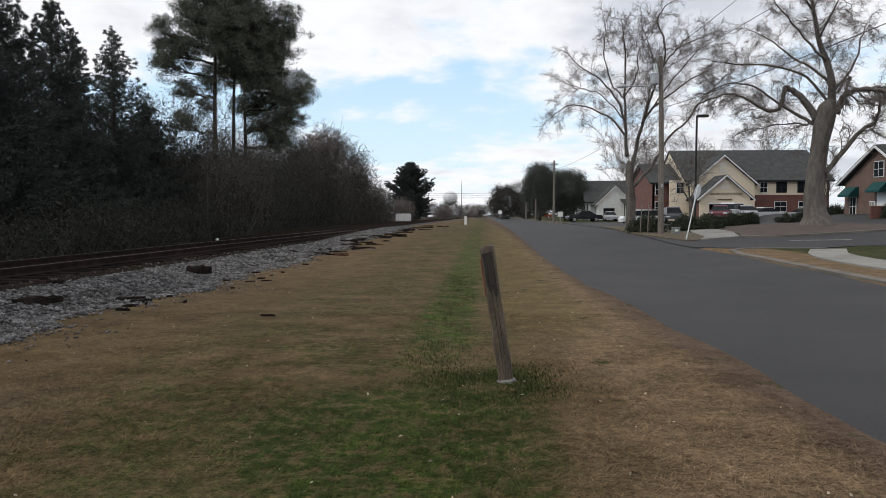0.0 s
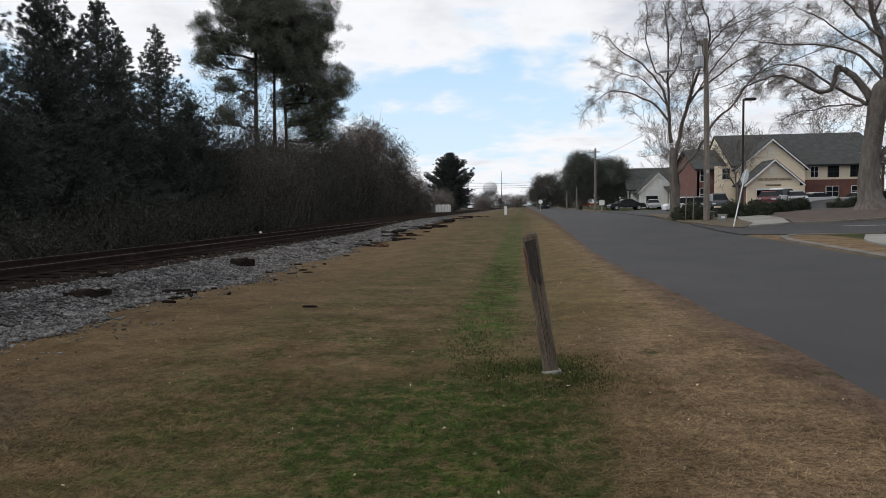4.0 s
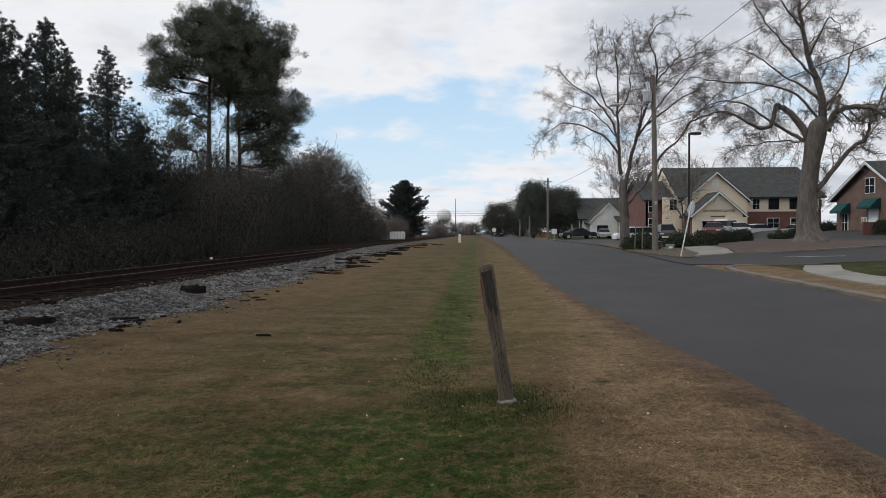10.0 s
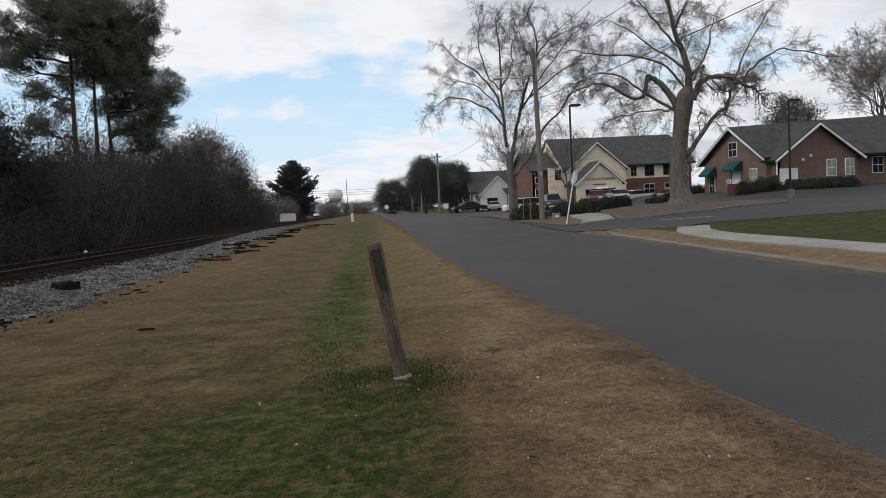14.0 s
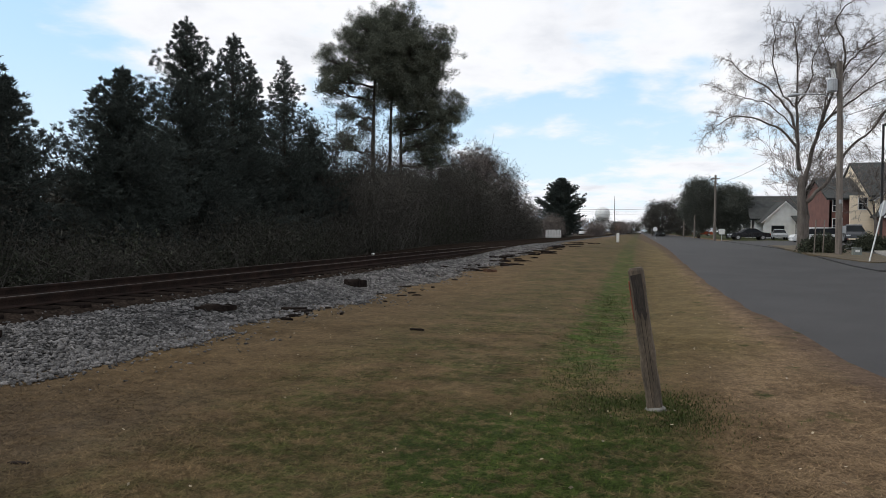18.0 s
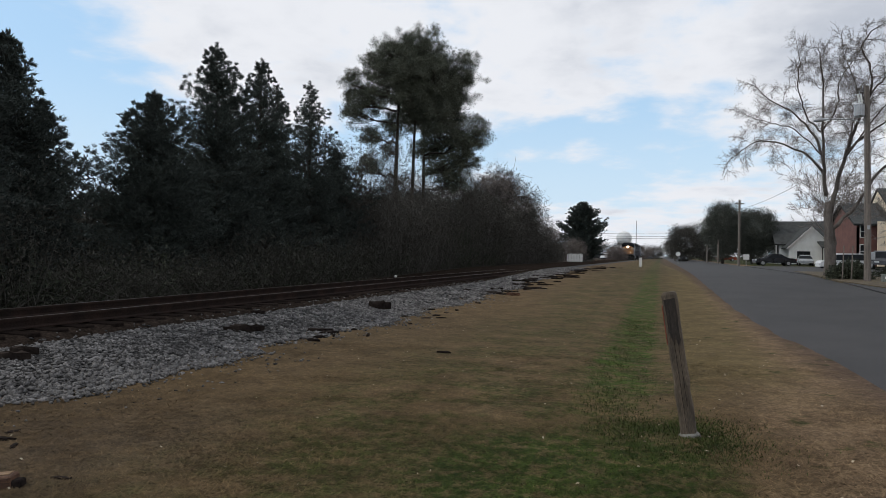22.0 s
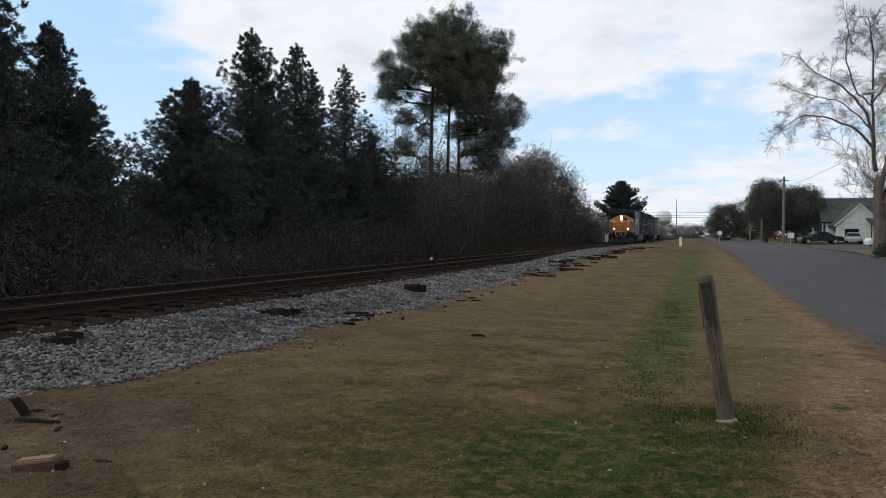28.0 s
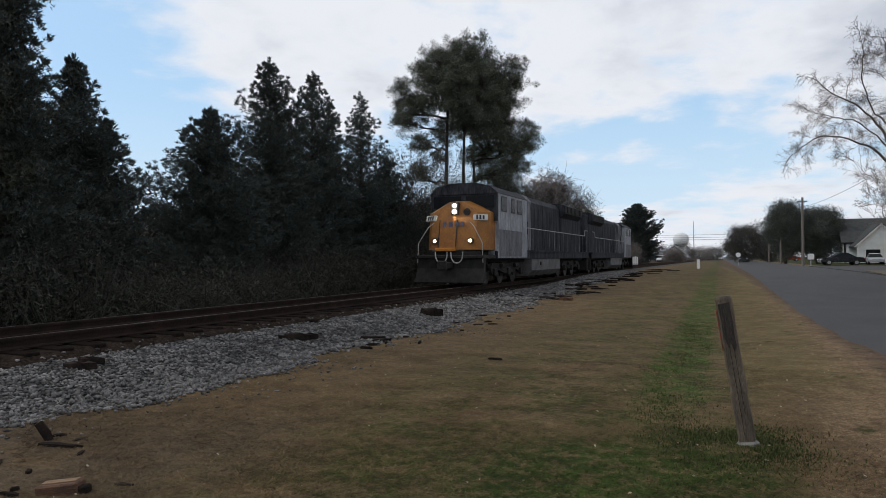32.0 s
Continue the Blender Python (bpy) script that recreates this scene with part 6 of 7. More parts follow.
def car(x, y, rz, shape, paint, label, z=None):
    L, W, body, glass = CAR_SHAPES[shape]
    t = thing("car", pose(x, y, gz(x, y) + 0.03 if z is None else z, 0, 0, rz), label, "car", "parked cars")
    bm = bmesh.new()
    prism(bm, [(u - L / 2, v) for u, v in body], "y", -W / 2, W / 2)
    es = [e for e in bm.edges if abs(e.verts[0].co.y - e.verts[1].co.y) < 0.01]
    bmesh.ops.bevel(bm, geom=es, offset=0.07, segments=2, affect="EDGES")
    b = part("body", bm, paint, t)
    bm = bmesh.new()
    lo = [(u - L / 2, v) for u, v in glass]
    rows = [[bm.verts.new((u, s * (W / 2 - 0.06 - 0.24 * max(0, v - glass[0][1]) / 0.5), v)) for u, v in lo] for s in (-1, 1)]
    for i in range(len(lo) - 1):
        bm.faces.new((rows[0][i], rows[0][i + 1], rows[1][i + 1], rows[1][i]))
    for r in rows:
        bm.faces.new(r)
    bm.faces.new((rows[0][0], rows[0][-1], rows[1][-1], rows[1][0]))
    part("glasshouse", bm, M_DARKGLASS, t, "dark tinted windows")
    top = [(u, v) for u, v in lo if v > glass[0][1] + 0.25]
    bm = bmesh.new()
    prism(bm, [(top[0][0] - 0.05, top[0][1] - 0.02), *[(u, v + 0.035) for u, v in top], (top[-1][0] + 0.05, top[-1][1] - 0.02)], "y", -W / 2 + 0.27, W / 2 - 0.27)
    part("roof", bm, paint, t)
    for u in (0.85, L - 0.95):
        for s in (-1, 1):
            wh = part("wheel", disc(bmesh.new(), (0, 0, 0), (0, 1, 0), 0.33, 0.22, 20), M_TYRE, t, m=pose(u - L / 2, s * (W / 2 - 0.10), 0.33))
            part("rim", disc(bmesh.new(), (0, s * 0.11, 0), (0, 1, 0), 0.20, 0.03, 14), M_RIM, wh)
    for s in (-1, 1):
        part("headlight", boxbm(-L / 2 - 0.01, -L / 2 + 0.12, s * 0.65 - 0.2, s * 0.65 + 0.2, 0.62, 0.76, 0.02), M_LENS, t)
        part("tail_light", boxbm(L / 2 - 0.12, L / 2 + 0.01, s * 0.68 - 0.18, s * 0.68 + 0.18, 0.68, 0.84, 0.02), M_TAIL, t)
    return t


def paint_of(name, c):
    return mat(name, c, tuple(v * 0.85 for v in c), scale=1, fine=6, fine_amount=0.05, rough=0.25, bump=0, spec=0.6)


def build_cars():
    black, red, white, silver, dark = paint_of("black_car_paint", (0.016, 0.017, 0.020)), paint_of("dark_red_car_paint", (0.11, 0.011, 0.013)), paint_of("white_car_paint", (0.70, 0.70, 0.70)), paint_of("silver_car_paint", (0.36, 0.37, 0.38)), paint_of("dark_grey_car_paint", (0.05, 0.052, 0.056))
    car(13.35, 94.0, 8, "sedan", black, "black sedan parked at the end of the street")
    car(23.0, 69.0, 66, "sedan", red, "dark red sedan parked in front of the hall", 1.05)
    car(25.3, 73.0, 50, "suv", white, "white van parked in front of the hall", 1.05)
    car(27.0, 73.2, 76, "sedan", silver, "silver car parked in front of the hall", 1.1)
    car(30.6, 78.0, 15, "sedan", white, "white car parked by the brick wall", 0.95)
    car(35.6, 79.0, 10, "sedan", silver, "silver sedan parked by the brick wall", 0.95)
    car(20.3, 76.0, 80, "suv", dark, "dark grey car parked near the trees")
    car(17.2, 77.0, 4, "suv", white, "white van parked near the trees", gz(17.2, 77) - 0.2)
    car(18.6, 104.0, 85, "sedan", silver, "pale sedan parked by the white church")
    car(14.2, 172.0, 3, "sedan", paint_of("orange_red_car_paint", (0.36, 0.07, 0.03)), "orange-red car far down the street")
    car(-14.4, 170.0, 20, "sedan", dark, "dark car far beyond the fence")
    car(-12.3, 168.0, 75, "sedan", white, "white car far beyond the fence")
    car(-2.7, 240.0, 70, "sedan", silver, "silver car far down the street")
    car(-0.4, 246.0, 80, "suv", white, "white car far down the street")
    car(4.2, 150.0, 90, "suv", dark, "dark car far down the street")


# ---- poles, lamps, signs ----
def cable(name, pts, r=0.012, label="", category="cable"):
    ob = part(name, tube(bmesh.new(), pts, r, 5), M_BLACK)
    return tagged(ob, label, category)


def sag(a, b, drop, n=14):
    a, b = Vector(a), Vector(b)
    return [a + (b - a) * (k / n) - Vector((0, 0, drop * 4 * (k / n) * (1 - k / n))) for k in range(n + 1)]


def build_poles():
    x, y = 10.02, 40.0
    g = gz(x, y) + 0.1
    t = thing("utility_pole", pose(x, y, g, 0, -0.4, 0), "grey timber utility pole with transformer and street light arm", "utility pole")
    part("shaft", tube(bmesh.new(), [(0, 0, -0.3), (0, 0, 4.5), (-0.06, 0, 9.95)], [0.17, 0.15, 0.12], 12), M_POLE, t)
    tr = part("transformer", tube(bmesh.new(), [(-0.42, -0.1, 8.35), (-0.42, -0.1, 8.42), (-0.42, -0.1, 8.98), (-0.42, -0.1, 9.08)], [0.2, 0.24, 0.24, 0.12], 14), M_ZINC, t, "pale grey transformer can")
    for k in range(2):
        part("insulator", tube(bmesh.new(), [(-0.42 + 0.12 * k, -0.1, 9.05), (-0.48 + 0.12 * k, -0.1, 9.55)], 0.045, 8), M_WHITE, tr)
    part("bracket", boxbm(-0.42, 0, -0.05, 0.05, 8.6, 8.7), M_STEEL, t)
    arm = part("light_arm", tube(bmesh.new(), [(0, 0, 8.0), (-0.8, 0, 8.28), (-1.6, 0, 8.34), (-2.0, 0, 8.32)], 0.03, 8), M_ZINC, t)
    part("light_head", tube(bmesh.new(), [(-1.9, 0, 8.33), (-2.15, 0, 8.33), (-2.5, 0, 8.28)], [0.06, 0.12, 0.07], 10), M_ZINC, arm, "cobra-head street light")
    part("meter_box", boxbm(0.12, 0.32, -0.12, 0.08, 1.05, 1.45, 0.02), M_ZINC, t)
    part("number_tag", boxbm(-0.06, 0.06, -0.19, -0.165, 2.6, 2.8), M_ZINC, t)
    top = Vector((x - 0.06, y, g + 9.7))
    cable("power_cable", sag(top + Vector((0, 0, 0.2)), (19.5, 0.0, 18.0), 0.4), 0.012, "black power cable sagging from the pole over the lawn")
    cable("power_cable", sag(top + Vector((0, 0, -0.5)), (25.0, 0.0, 17.0), 0.4), 0.012, "black power cable sagging from the pole over the lawn")
    cable("power_cable", sag((x + 0.1, y, 7.65), (11.0, 0.0, 6.5), 0.4), 0.014, "black telephone cable along the edge of the street")
    cable("power_cable", sag((x - 0.1, y, 7.6), (8.56, 86.4, 7.2), 0.5), 0.014, "thin black cable running along the street between poles")
    t2 = thing("utility_pole", pose(8.56, 86.4, gz(8.5, 86)), "grey timber utility pole far down the street", "utility pole")
    part("shaft", tube(bmesh.new(), [(0, 0, -0.3), (0, 0, 7.7)], [0.16, 0.12], 10), M_POLE, t2)
    part("crossarm", boxbm(-0.5, 0.5, -0.05, 0.05, 7.2, 7.32), M_POLE, t2)
    for k, (px, py, h) in enumerate(((7.7, 130, 5.6), (8.2, 112, 3.6))):
        p = thing("utility_pole", pose(px, py, gz(px, py)), "thin timber pole far down the street", "utility pole")
        part("shaft", tube(bmesh.new(), [(0, 0, -0.3), (0, 0, h)], [0.13, 0.10], 8), M_POLE, p)
    # wires over the track far away
    for px, py, h in ((-40, 172, 8.2), (3.0, 168, 7.2)):
        p = thing("utility_pole", pose(px, py, gz(px, py)), "distant timber pole that carries wires over the track", "utility pole")
        part("shaft", tube(bmesh.new(), [(0, 0, -0.3), (0, 0, h)], [0.16, 0.12], 8), M_POLE, p)
    for z in (7.3, 6.7, 6.2):
        cable("overhead_wire", sag((-40, 172, z + 0.6), (3, 168, z - 0.5), 0.4, 10), 0.03, "thin wires crossing high over the track")
    for lx, ly, h in ((15.0, 50.3, None), (29.1, 45.5, None)):
        g = gz(lx, ly)
        h = (8.62 if lx < 20 else 7.75) - g
        p = thing("lot_lamp", pose(lx, ly, g), "tall black parking lot lamp with a flat box head", "street lamp", "parking lot lamps")
        part("base", tube(bmesh.new(), [(0, 0, -0.2), (0, 0, 0.6)], 0.25, 12), M_CONCRETE, p)
        part("shaft", tube(bmesh.new(), [(0, 0, 0.55), (0, 0, h)], [0.085, 0.07], 10), M_BLACK, p)
        part("lamp_head", boxbm(0.05, 0.80, -0.2, 0.2, h - 0.12, h + 0.05, 0.03), M_BLACK, p)
    # leaning stop sign, seen from behind
    s = thing("stop_sign", pose(9.82, 34.3, gz(9.8, 34.3) + 0.03, -11, 2, -82), "leaning road sign on a white post, its pale back turned", "road sign")
    part("post", boxbm(-0.03, 0.03, -0.02, 0.02, -0.3, 2.75), M_WHITE, s)
    bm = bmesh.new()
    prism(bm, [(0.38 * math.cos(math.pi / 8 + k * math.pi / 4), 2.42 + 0.38 * math.sin(math.pi / 8 + k * math.pi / 4)) for k in range(8)], "y", 0.021, 0.027)
    part("plate", bm, M_ZINC, s, "octagonal sign plate, pale back")
    # green cabinet, stakes, marker and fence down the line
    b = thing("utility_cabinet", pose(10.75, 39.6, gz(10.7, 39.6) + 0.1), "low grey-green utility cabinet on the grass", "utility cabinet")
    part("body", boxbm(-0.20, 0.20, -0.17, 0.17, -0.05, 0.30, 0.02), M_BOX, b)
    part("lid", boxbm(-0.22, 0.22, -0.19, 0.19, 0.301, 0.345, 0.015), M_BOX, b)
    part("notice", boxbm(-0.10, 0.10, -0.182, -0.172, 0.12, 0.23), M_WHITE, b)
    for dx in (0.0, 0.42):
        p = thing("stake", pose(9.1 + dx, 41.0, gz(9.2, 41) + 0.1, 0, 2, 0), "thin pale stake beside the shrubs", "stake", "stakes")
        part("shaft", tube(bmesh.new(), [(0, 0, -0.1), (0, 0, 1.75)], 0.03, 6), M_POLE, p)
    p = thing("milepost_sign", pose(-6.40, 4.34, gz(-6.4, 4.3), 0, -1.6, 55), "narrow white plate on a galvanised post beside the ballast", "sign")
    part("post", boxbm(-0.022, 0.022, -0.012, 0.012, -0.3, 2.34), M_ZINC, p)
    part("sleeve", boxbm(-0.036, 0.036, -0.020, 0.020, -0.1, 1.38, 0.004), M_ZINC, p)
    plate = part("plate", boxbm(-0.115, 0.045, -0.020, -0.013, 2.05, 2.38, 0.003), M_WHITE, p)
    for z in (2.12, 2.30):
        part("bolt", disc(bmesh.new(), (0, -0.022, z), (0, 1, 0), 0.008, 0.006, 8), M_ZINC, plate)
    p = thing("pale_stone", pose(-12.76, 32.2, gz(-12.7, 32.2) + 0.16), "small pale stone beside the far rail", "stone")
    V, F = stone_mesh(77)
    put_mesh("rock", mesh_np("rock", V * 0.11, F), M_WHITE, p)
    p = thing("marker_post", pose(-1.9, 68, gz(-1.9, 68)), "short white marker post in the grass near the track", "marker post")
    part("shaft", boxbm(-0.13, 0.13, -0.06, 0.06, -0.1, 0.85, 0.02), M_WHITE, p)
    f = thing("white_fence", pose(-11.4, 96, gz(-11.4, 96) + 0.1), "short white picket fence panel near the track", "fence")
    part("rail", boxbm(-1.1, 1.1, 0.05, 0.1, 0.25, 0.35), M_WHITE, f)
    for k in range(10):
        part("picket", boxbm(-1.05 + k * 0.215, -0.87 + k * 0.215, 0, 0.048, 0, 1.0 + 0.06 * (k % 3)), M_WHITE, f)
    for px, py, h, r in ((2.2, 100, 1.35, 0.30),):
        q = thing("round_sign", pose(px, py, gz(px, py)), "small white round sign on a thin post", "road sign")
        part("post", tube(bmesh.new(), [(0, 0, -0.1), (0, 0, h)], 0.03, 6), M_ZINC, q)
        part("plate", disc(bmesh.new(), (0, -0.04, h), (0, 1, 0), r, 0.02), M_WHITE, q)
    q = thing("notice_board", pose(9.77, 90.4, gz(9.8, 90.4)), "square white notice sign on a post", "road sign")
    part("post", tube(bmesh.new(), [(0, 0, -0.1), (0, 0, 0.8)], 0.04, 6), M_ZINC, q)
    part("plate", boxbm(-0.33, 0.33, -0.06, -0.03, 0.75, 1.4), M_WHITE, q)
    # water tower and mast on the skyline
    w = thing("water_tower", pose(-20.0, 400, 2.4), "pale domed water tower on the skyline", "water tower")
    part("tank", tube(bmesh.new(), [(0, 0, 5.0), (0, 0, 6.0), (0, 0, 8.5), (0, 0, 10.5), (0, 0, 12.0), (0, 0, 12.8)], [2.2, 3.6, 4.3, 4.0, 2.8, 0.7], 18), M_WHITE, w, smooth=True)
    part("stem", tube(bmesh.new(), [(0, 0, -3), (0, 0, 5.2)], 1.6, 12), M_WHITE, w)
    a = thing("radio_mast", pose(-13.4, 400, 0.5), "thin radio mast on the skyline", "mast")
    part("shaft", tube(bmesh.new(), [(0, 0, -1), (0, 0, 20.7)], [0.25, 0.12], 6), M_STEEL, a)


build_roadside()
build_hall()
build_church()
build_brick_house()
build_cars()
build_poles()


# ---- trees and shrubs across the road and far away ----
def shrub(x, y, w, d, h, seed, label, n=160, material=None, leaf=0.11, base=0.0, name="shrub"):
    """A clipped evergreen bush with an uneven outline."""
    rs = np.random.RandomState(seed)
    t = thing(name, pose(x, y, gz(x, y) + base), label, "shrub", "evergreen shrubs")
    u = rs.normal(size=(n, 3)); u /= np.linalg.norm(u, axis=1, keepdims=True)
    u[:, 2] = np.abs(u[:, 2])
    r = rs.uniform(0.55, 1.0, (n, 1))
    C = u * r * np.array([[w / 2, d / 2, h * 0.92]]) * (1 + 0.12 * np.sin(u[:, :1] * 7 + seed))
    C[:, 2] = np.maximum(C[:, 2], 0.05)
    V, F = sprays(C, 0.22, leaf, 34, rs, 1.0, (0, 0, 0.4), 0.55)
    put_mesh("foliage", mesh_np("foliage", V, F), material or M_SHRUB, t)
    stems = [(rs.uniform(-w, w) * 0.1, rs.uniform(-d, d) * 0.1, -0.1, rs.uniform(-w, w) * 0.3, rs.uniform(-d, d) * 0.3, h * 0.7, 0.03, 0.01) for _ in range(7)]
    V, F = bars(stems, 4)
    put_mesh("stems", mesh_np("stems", V, F), M_DARKBARK, t)
    return t


def crown_tree(x, y, H, R, seed, label, material, squash=1.0, n=420, leaf=0.45, low=0.12, name="tree", width=0.4, per=26, spread=1.0):
    """A far tree: trunk, limbs and a crown of leaf clumps with gaps."""
    rs, rnd = np.random.RandomState(seed), random.Random(seed)
    t = tree_thing(name, x, y, label, "tree")
    u = rs.normal(size=(n, 3)); u /= np.linalg.norm(u, axis=1, keepdims=True)
    rr = rs.uniform(0.35, 1.0, (n, 1)) ** 0.6
    ph = rs.uniform(0, 6.28, 3)
    lump = 1 + 0.16 * np.sin(4 * u[:, :1] + ph[0]) * np.cos(5 * u[:, 2:] + ph[1]) + 0.12 * np.sin(9 * u[:, 1:2] + ph[2])
    C = u * rr * lump * np.array([[R, R, H * (1 - low) / 2 * squash]])
    C[:, 2] += H * (low + (1 - low) / 2)
    V, F = sprays(C, spread, leaf, per, rs, 0.9, (0, 0, 0.3), width)
    put_mesh("crown", mesh_np("crown", V, F), material, t)
    tr = [(0, 0, -0.2, 0, 0, H * 0.6, 0.03 * H, 0.015 * H)]
    tr += [(0, 0, H * (0.15 + 0.04 * k), *(C[rnd.randrange(n)]), 0.010 * H, 0.004 * H) for k in range(10)]
    V, F = bars(tr, 6)
    put_mesh("trunk", mesh_np("trunk", V, F), M_DARKBARK, t)
    return t


def build_right_trees():
    # azimuth 0 points to +x, 90 to +y
    limb_tree(9.8, 47.2, 51, "tall leafless tree with two stems on the grass island", -12, [(0, -0.2, 0.50), (0, 0.25, 0.36), (-0.02, 1.0, 0.28), (-0.08, 2.4, 0.25), (-0.12, 3.9, 0.24), (-0.15, 4.6, 0.18)], [
        (0.165, 0.032, -0.5, [(-0.25, 5.04), (-0.38, 6.55), (-0.44, 9.03), (-0.47, 11.88), (-0.67, 13.39)]),
        (0.120, 0.030, 0.9, [(-0.38, 6.75), (-0.7, 8.27), (-1.33, 9.31), (-2.09, 10.26), (-3.04, 11.02), (-3.99, 11.78)]),
        (0.110, 0.025, -1.3, [(-0.38, 6.37), (-1.33, 7.5), (-2.66, 8.23), (-4.18, 8.42), (-5.13, 7.69)]),
        (0.180, 0.055, 0.6, [(0.0, 3.9), (0.38, 5.98), (0.95, 8.07), (1.46, 9.6), (1.99, 10.92), (2.75, 11.97)]),
        (0.060, 0.025, 0.9, [(2.75, 11.97), (3.71, 12.45), (5.04, 13.01)]),
        (0.090, 0.030, -1.2, [(1.99, 10.92), (2.03, 12.35), (1.52, 13.68), (2.19, 14.63)]),
        (0.150, 0.035, 1.2, [(0.19, 3.04), (1.43, 4.46), (2.38, 6.17), (3.52, 7.31), (4.46, 8.64), (5.7, 9.97)]),
        (0.110, 0.030, -0.8, [(0.89, 7.69), (1.99, 8.74), (3.32, 9.6), (4.84, 10.45)]),
        (0.070, 0.025, 1.6, [(-0.44, 9.03), (0.28, 10.54), (0.38, 12.06), (1.04, 13.39)]),
        (0.070, 0.025, -1.8, [(-0.42, 8.83), (-1.43, 9.97), (-1.8, 11.69), (-1.71, 13.21)]),
        (0.080, 0.025, 2.2, [(0.67, 7.12), (1.14, 9.4), (1.43, 11.3), (0.67, 13.96)]),
        (0.070, 0.025, -2.4, [(0.76, 7.31), (2.19, 9.4), (3.71, 11.12), (4.46, 11.88)]),
        (0.060, 0.020, 2.2, [(-0.47, 7.5), (-1.99, 9.21), (-3.52, 9.97), (-4.66, 10.54)])], droop=0.24, dense=0.88, reach=0.95)
    limb_tree(20.62, 44.2, 52, "old leafless tree with massive trunk and crooked limbs", -25, [(0, -0.2, 1.5), (0, 0.22, 0.98), (-0.1, 0.8, 0.68), (-0.25, 1.8, 0.57), (-0.15, 3.4, 0.52), (0.05, 5.2, 0.50), (0.25, 6.6, 0.58), (0.42, 7.35, 0.52), (0.6, 7.75, 0.30)], [
        (0.340, 0.070, 0.5, [(0.53, 7.04), (0.67, 8.61), (0.25, 10.19), (-0.17, 11.66), (-0.48, 13.34), (-0.74, 15.02), (-0.84, 16.48)]),
        (0.300, 0.050, -1.4, [(-0.21, 6.62), (-0.74, 7.67), (-1.53, 8.51), (-2.0, 8.67), (-2.12, 7.71), (-2.52, 7.25), (-3.26, 7.46), (-4.31, 8.19), (-5.46, 8.4), (-6.83, 7.98)]),
        (0.150, 0.030, 1.8, [(-0.32, 6.41), (-1.36, 7.04), (-2.62, 8.09), (-3.89, 9.13), (-5.36, 9.55), (-6.62, 9.13)]),
        (0.260, 0.100, -0.6, [(0.84, 6.93), (1.36, 8.04), (2.37, 8.27), (3.3, 8.04), (3.93, 7.41)]),
        (0.120, 0.030, -1.2, [(3.89, 7.5), (4.14, 8.29), (4.98, 8.93), (5.88, 9.45), (7.25, 9.13), (8.71, 8.61)]),
        (0.100, 0.025, 0.8, [(3.42, 7.96), (3.93, 9.35), (4.56, 10.61), (5.61, 12.29)]),
        (0.220, 0.080, 0.7, [(0.32, 3.26), (1.36, 4.68), (2.25, 5.88), (2.96, 6.3), (3.13, 7.2), (3.55, 7.83)]),
        (0.090, 0.070, -0.3, [(0.9, 8.09), (1.26, 8.88), (1.53, 8.97), (1.36, 8.4)]),
        (0.130, 0.030, 1.4, [(0.67, 8.67), (-0.32, 9.66), (-1.58, 10.71), (-2.73, 11.87), (-3.78, 12.71)]),
        (0.120, 0.030, -1.6, [(0.23, 10.19), (-0.95, 11.66), (-2.21, 13.34), (-3.26, 15.02)]),
        (0.100, 0.030, 1.8, [(-0.17, 11.66), (0.53, 13.12), (0.95, 14.18), (1.36, 13.97)]),
        (0.120, 0.030, -2.2, [(0.53, 7.46), (-0.74, 9.13), (-2.62, 9.98), (-4.73, 10.19), (-5.99, 10.4)]),
        (0.100, 0.030, 2.4, [(0.74, 8.29), (1.79, 10.19), (2.21, 11.87), (2.42, 12.71)]),
        (0.100, 0.030, 2.6, [(0.42, 7.04), (-0.53, 6.41), (-1.36, 6.62), (-2.83, 6.62), (-4.73, 6.41)]),
        (0.090, 0.030, -2.4, [(-0.48, 13.34), (-1.58, 14.81), (-2.42, 15.86)]),
        (0.090, 0.030, 1.5, [(-0.63, 14.39), (0.11, 15.65), (0.32, 16.48)])], droop=0.44, dense=1.15, reach=0.92)
    for x, y, H, s, lab in ((17.5, 60.0, 6.8, 53, "small leafless tree in front of the hall"), (13.2, 62.0, 8.0, 54, "small leafless tree behind the utility pole"), (33.5, 70.0, 5.0, 55, "small leafless tree in front of the brick wall")):
        bare_tree(x, y, H, s, lab, 0.12, limbs_of(6, s, H * 0.48, H * 0.22, H * 0.35, 0.06, (15, 50)), kids=(5, 5, 4), twig=0.011, fork=0.35)
    bare_tree(61.0, 76.0, 17.0, 56, "tall leafless tree behind the brick house", 0.4, limbs_of(9, 56, 7.0, 4.0, 7.5, 0.2, (8, 45)), kids=(6, 6, 5, 4), twig=0.012, fork=0.45, spread=0.7, lift=0.35)
    bare_tree(27.0, 125, 10.5, 57, "leafless tree behind the white church", 0.2, limbs_of(6, 57, 5.2, 2.5, 4.0, 0.1), kids=(5, 5, 4), twig=0.02, fork=0.35)
    bare_tree(24.0, 104, 9.5, 59, "leafless tree between the church and the hall", 0.2, limbs_of(6, 59, 4.8, 2.5, 4.0, 0.1), kids=(5, 5, 4), twig=0.02, fork=0.35)
    bare_tree(41.0, 104, 11.5, 58, "leafless tree behind the hall", 0.2, limbs_of(6, 58, 5.6, 2.5, 4.0, 0.1), kids=(5, 5, 4), twig=0.02, fork=0.35)
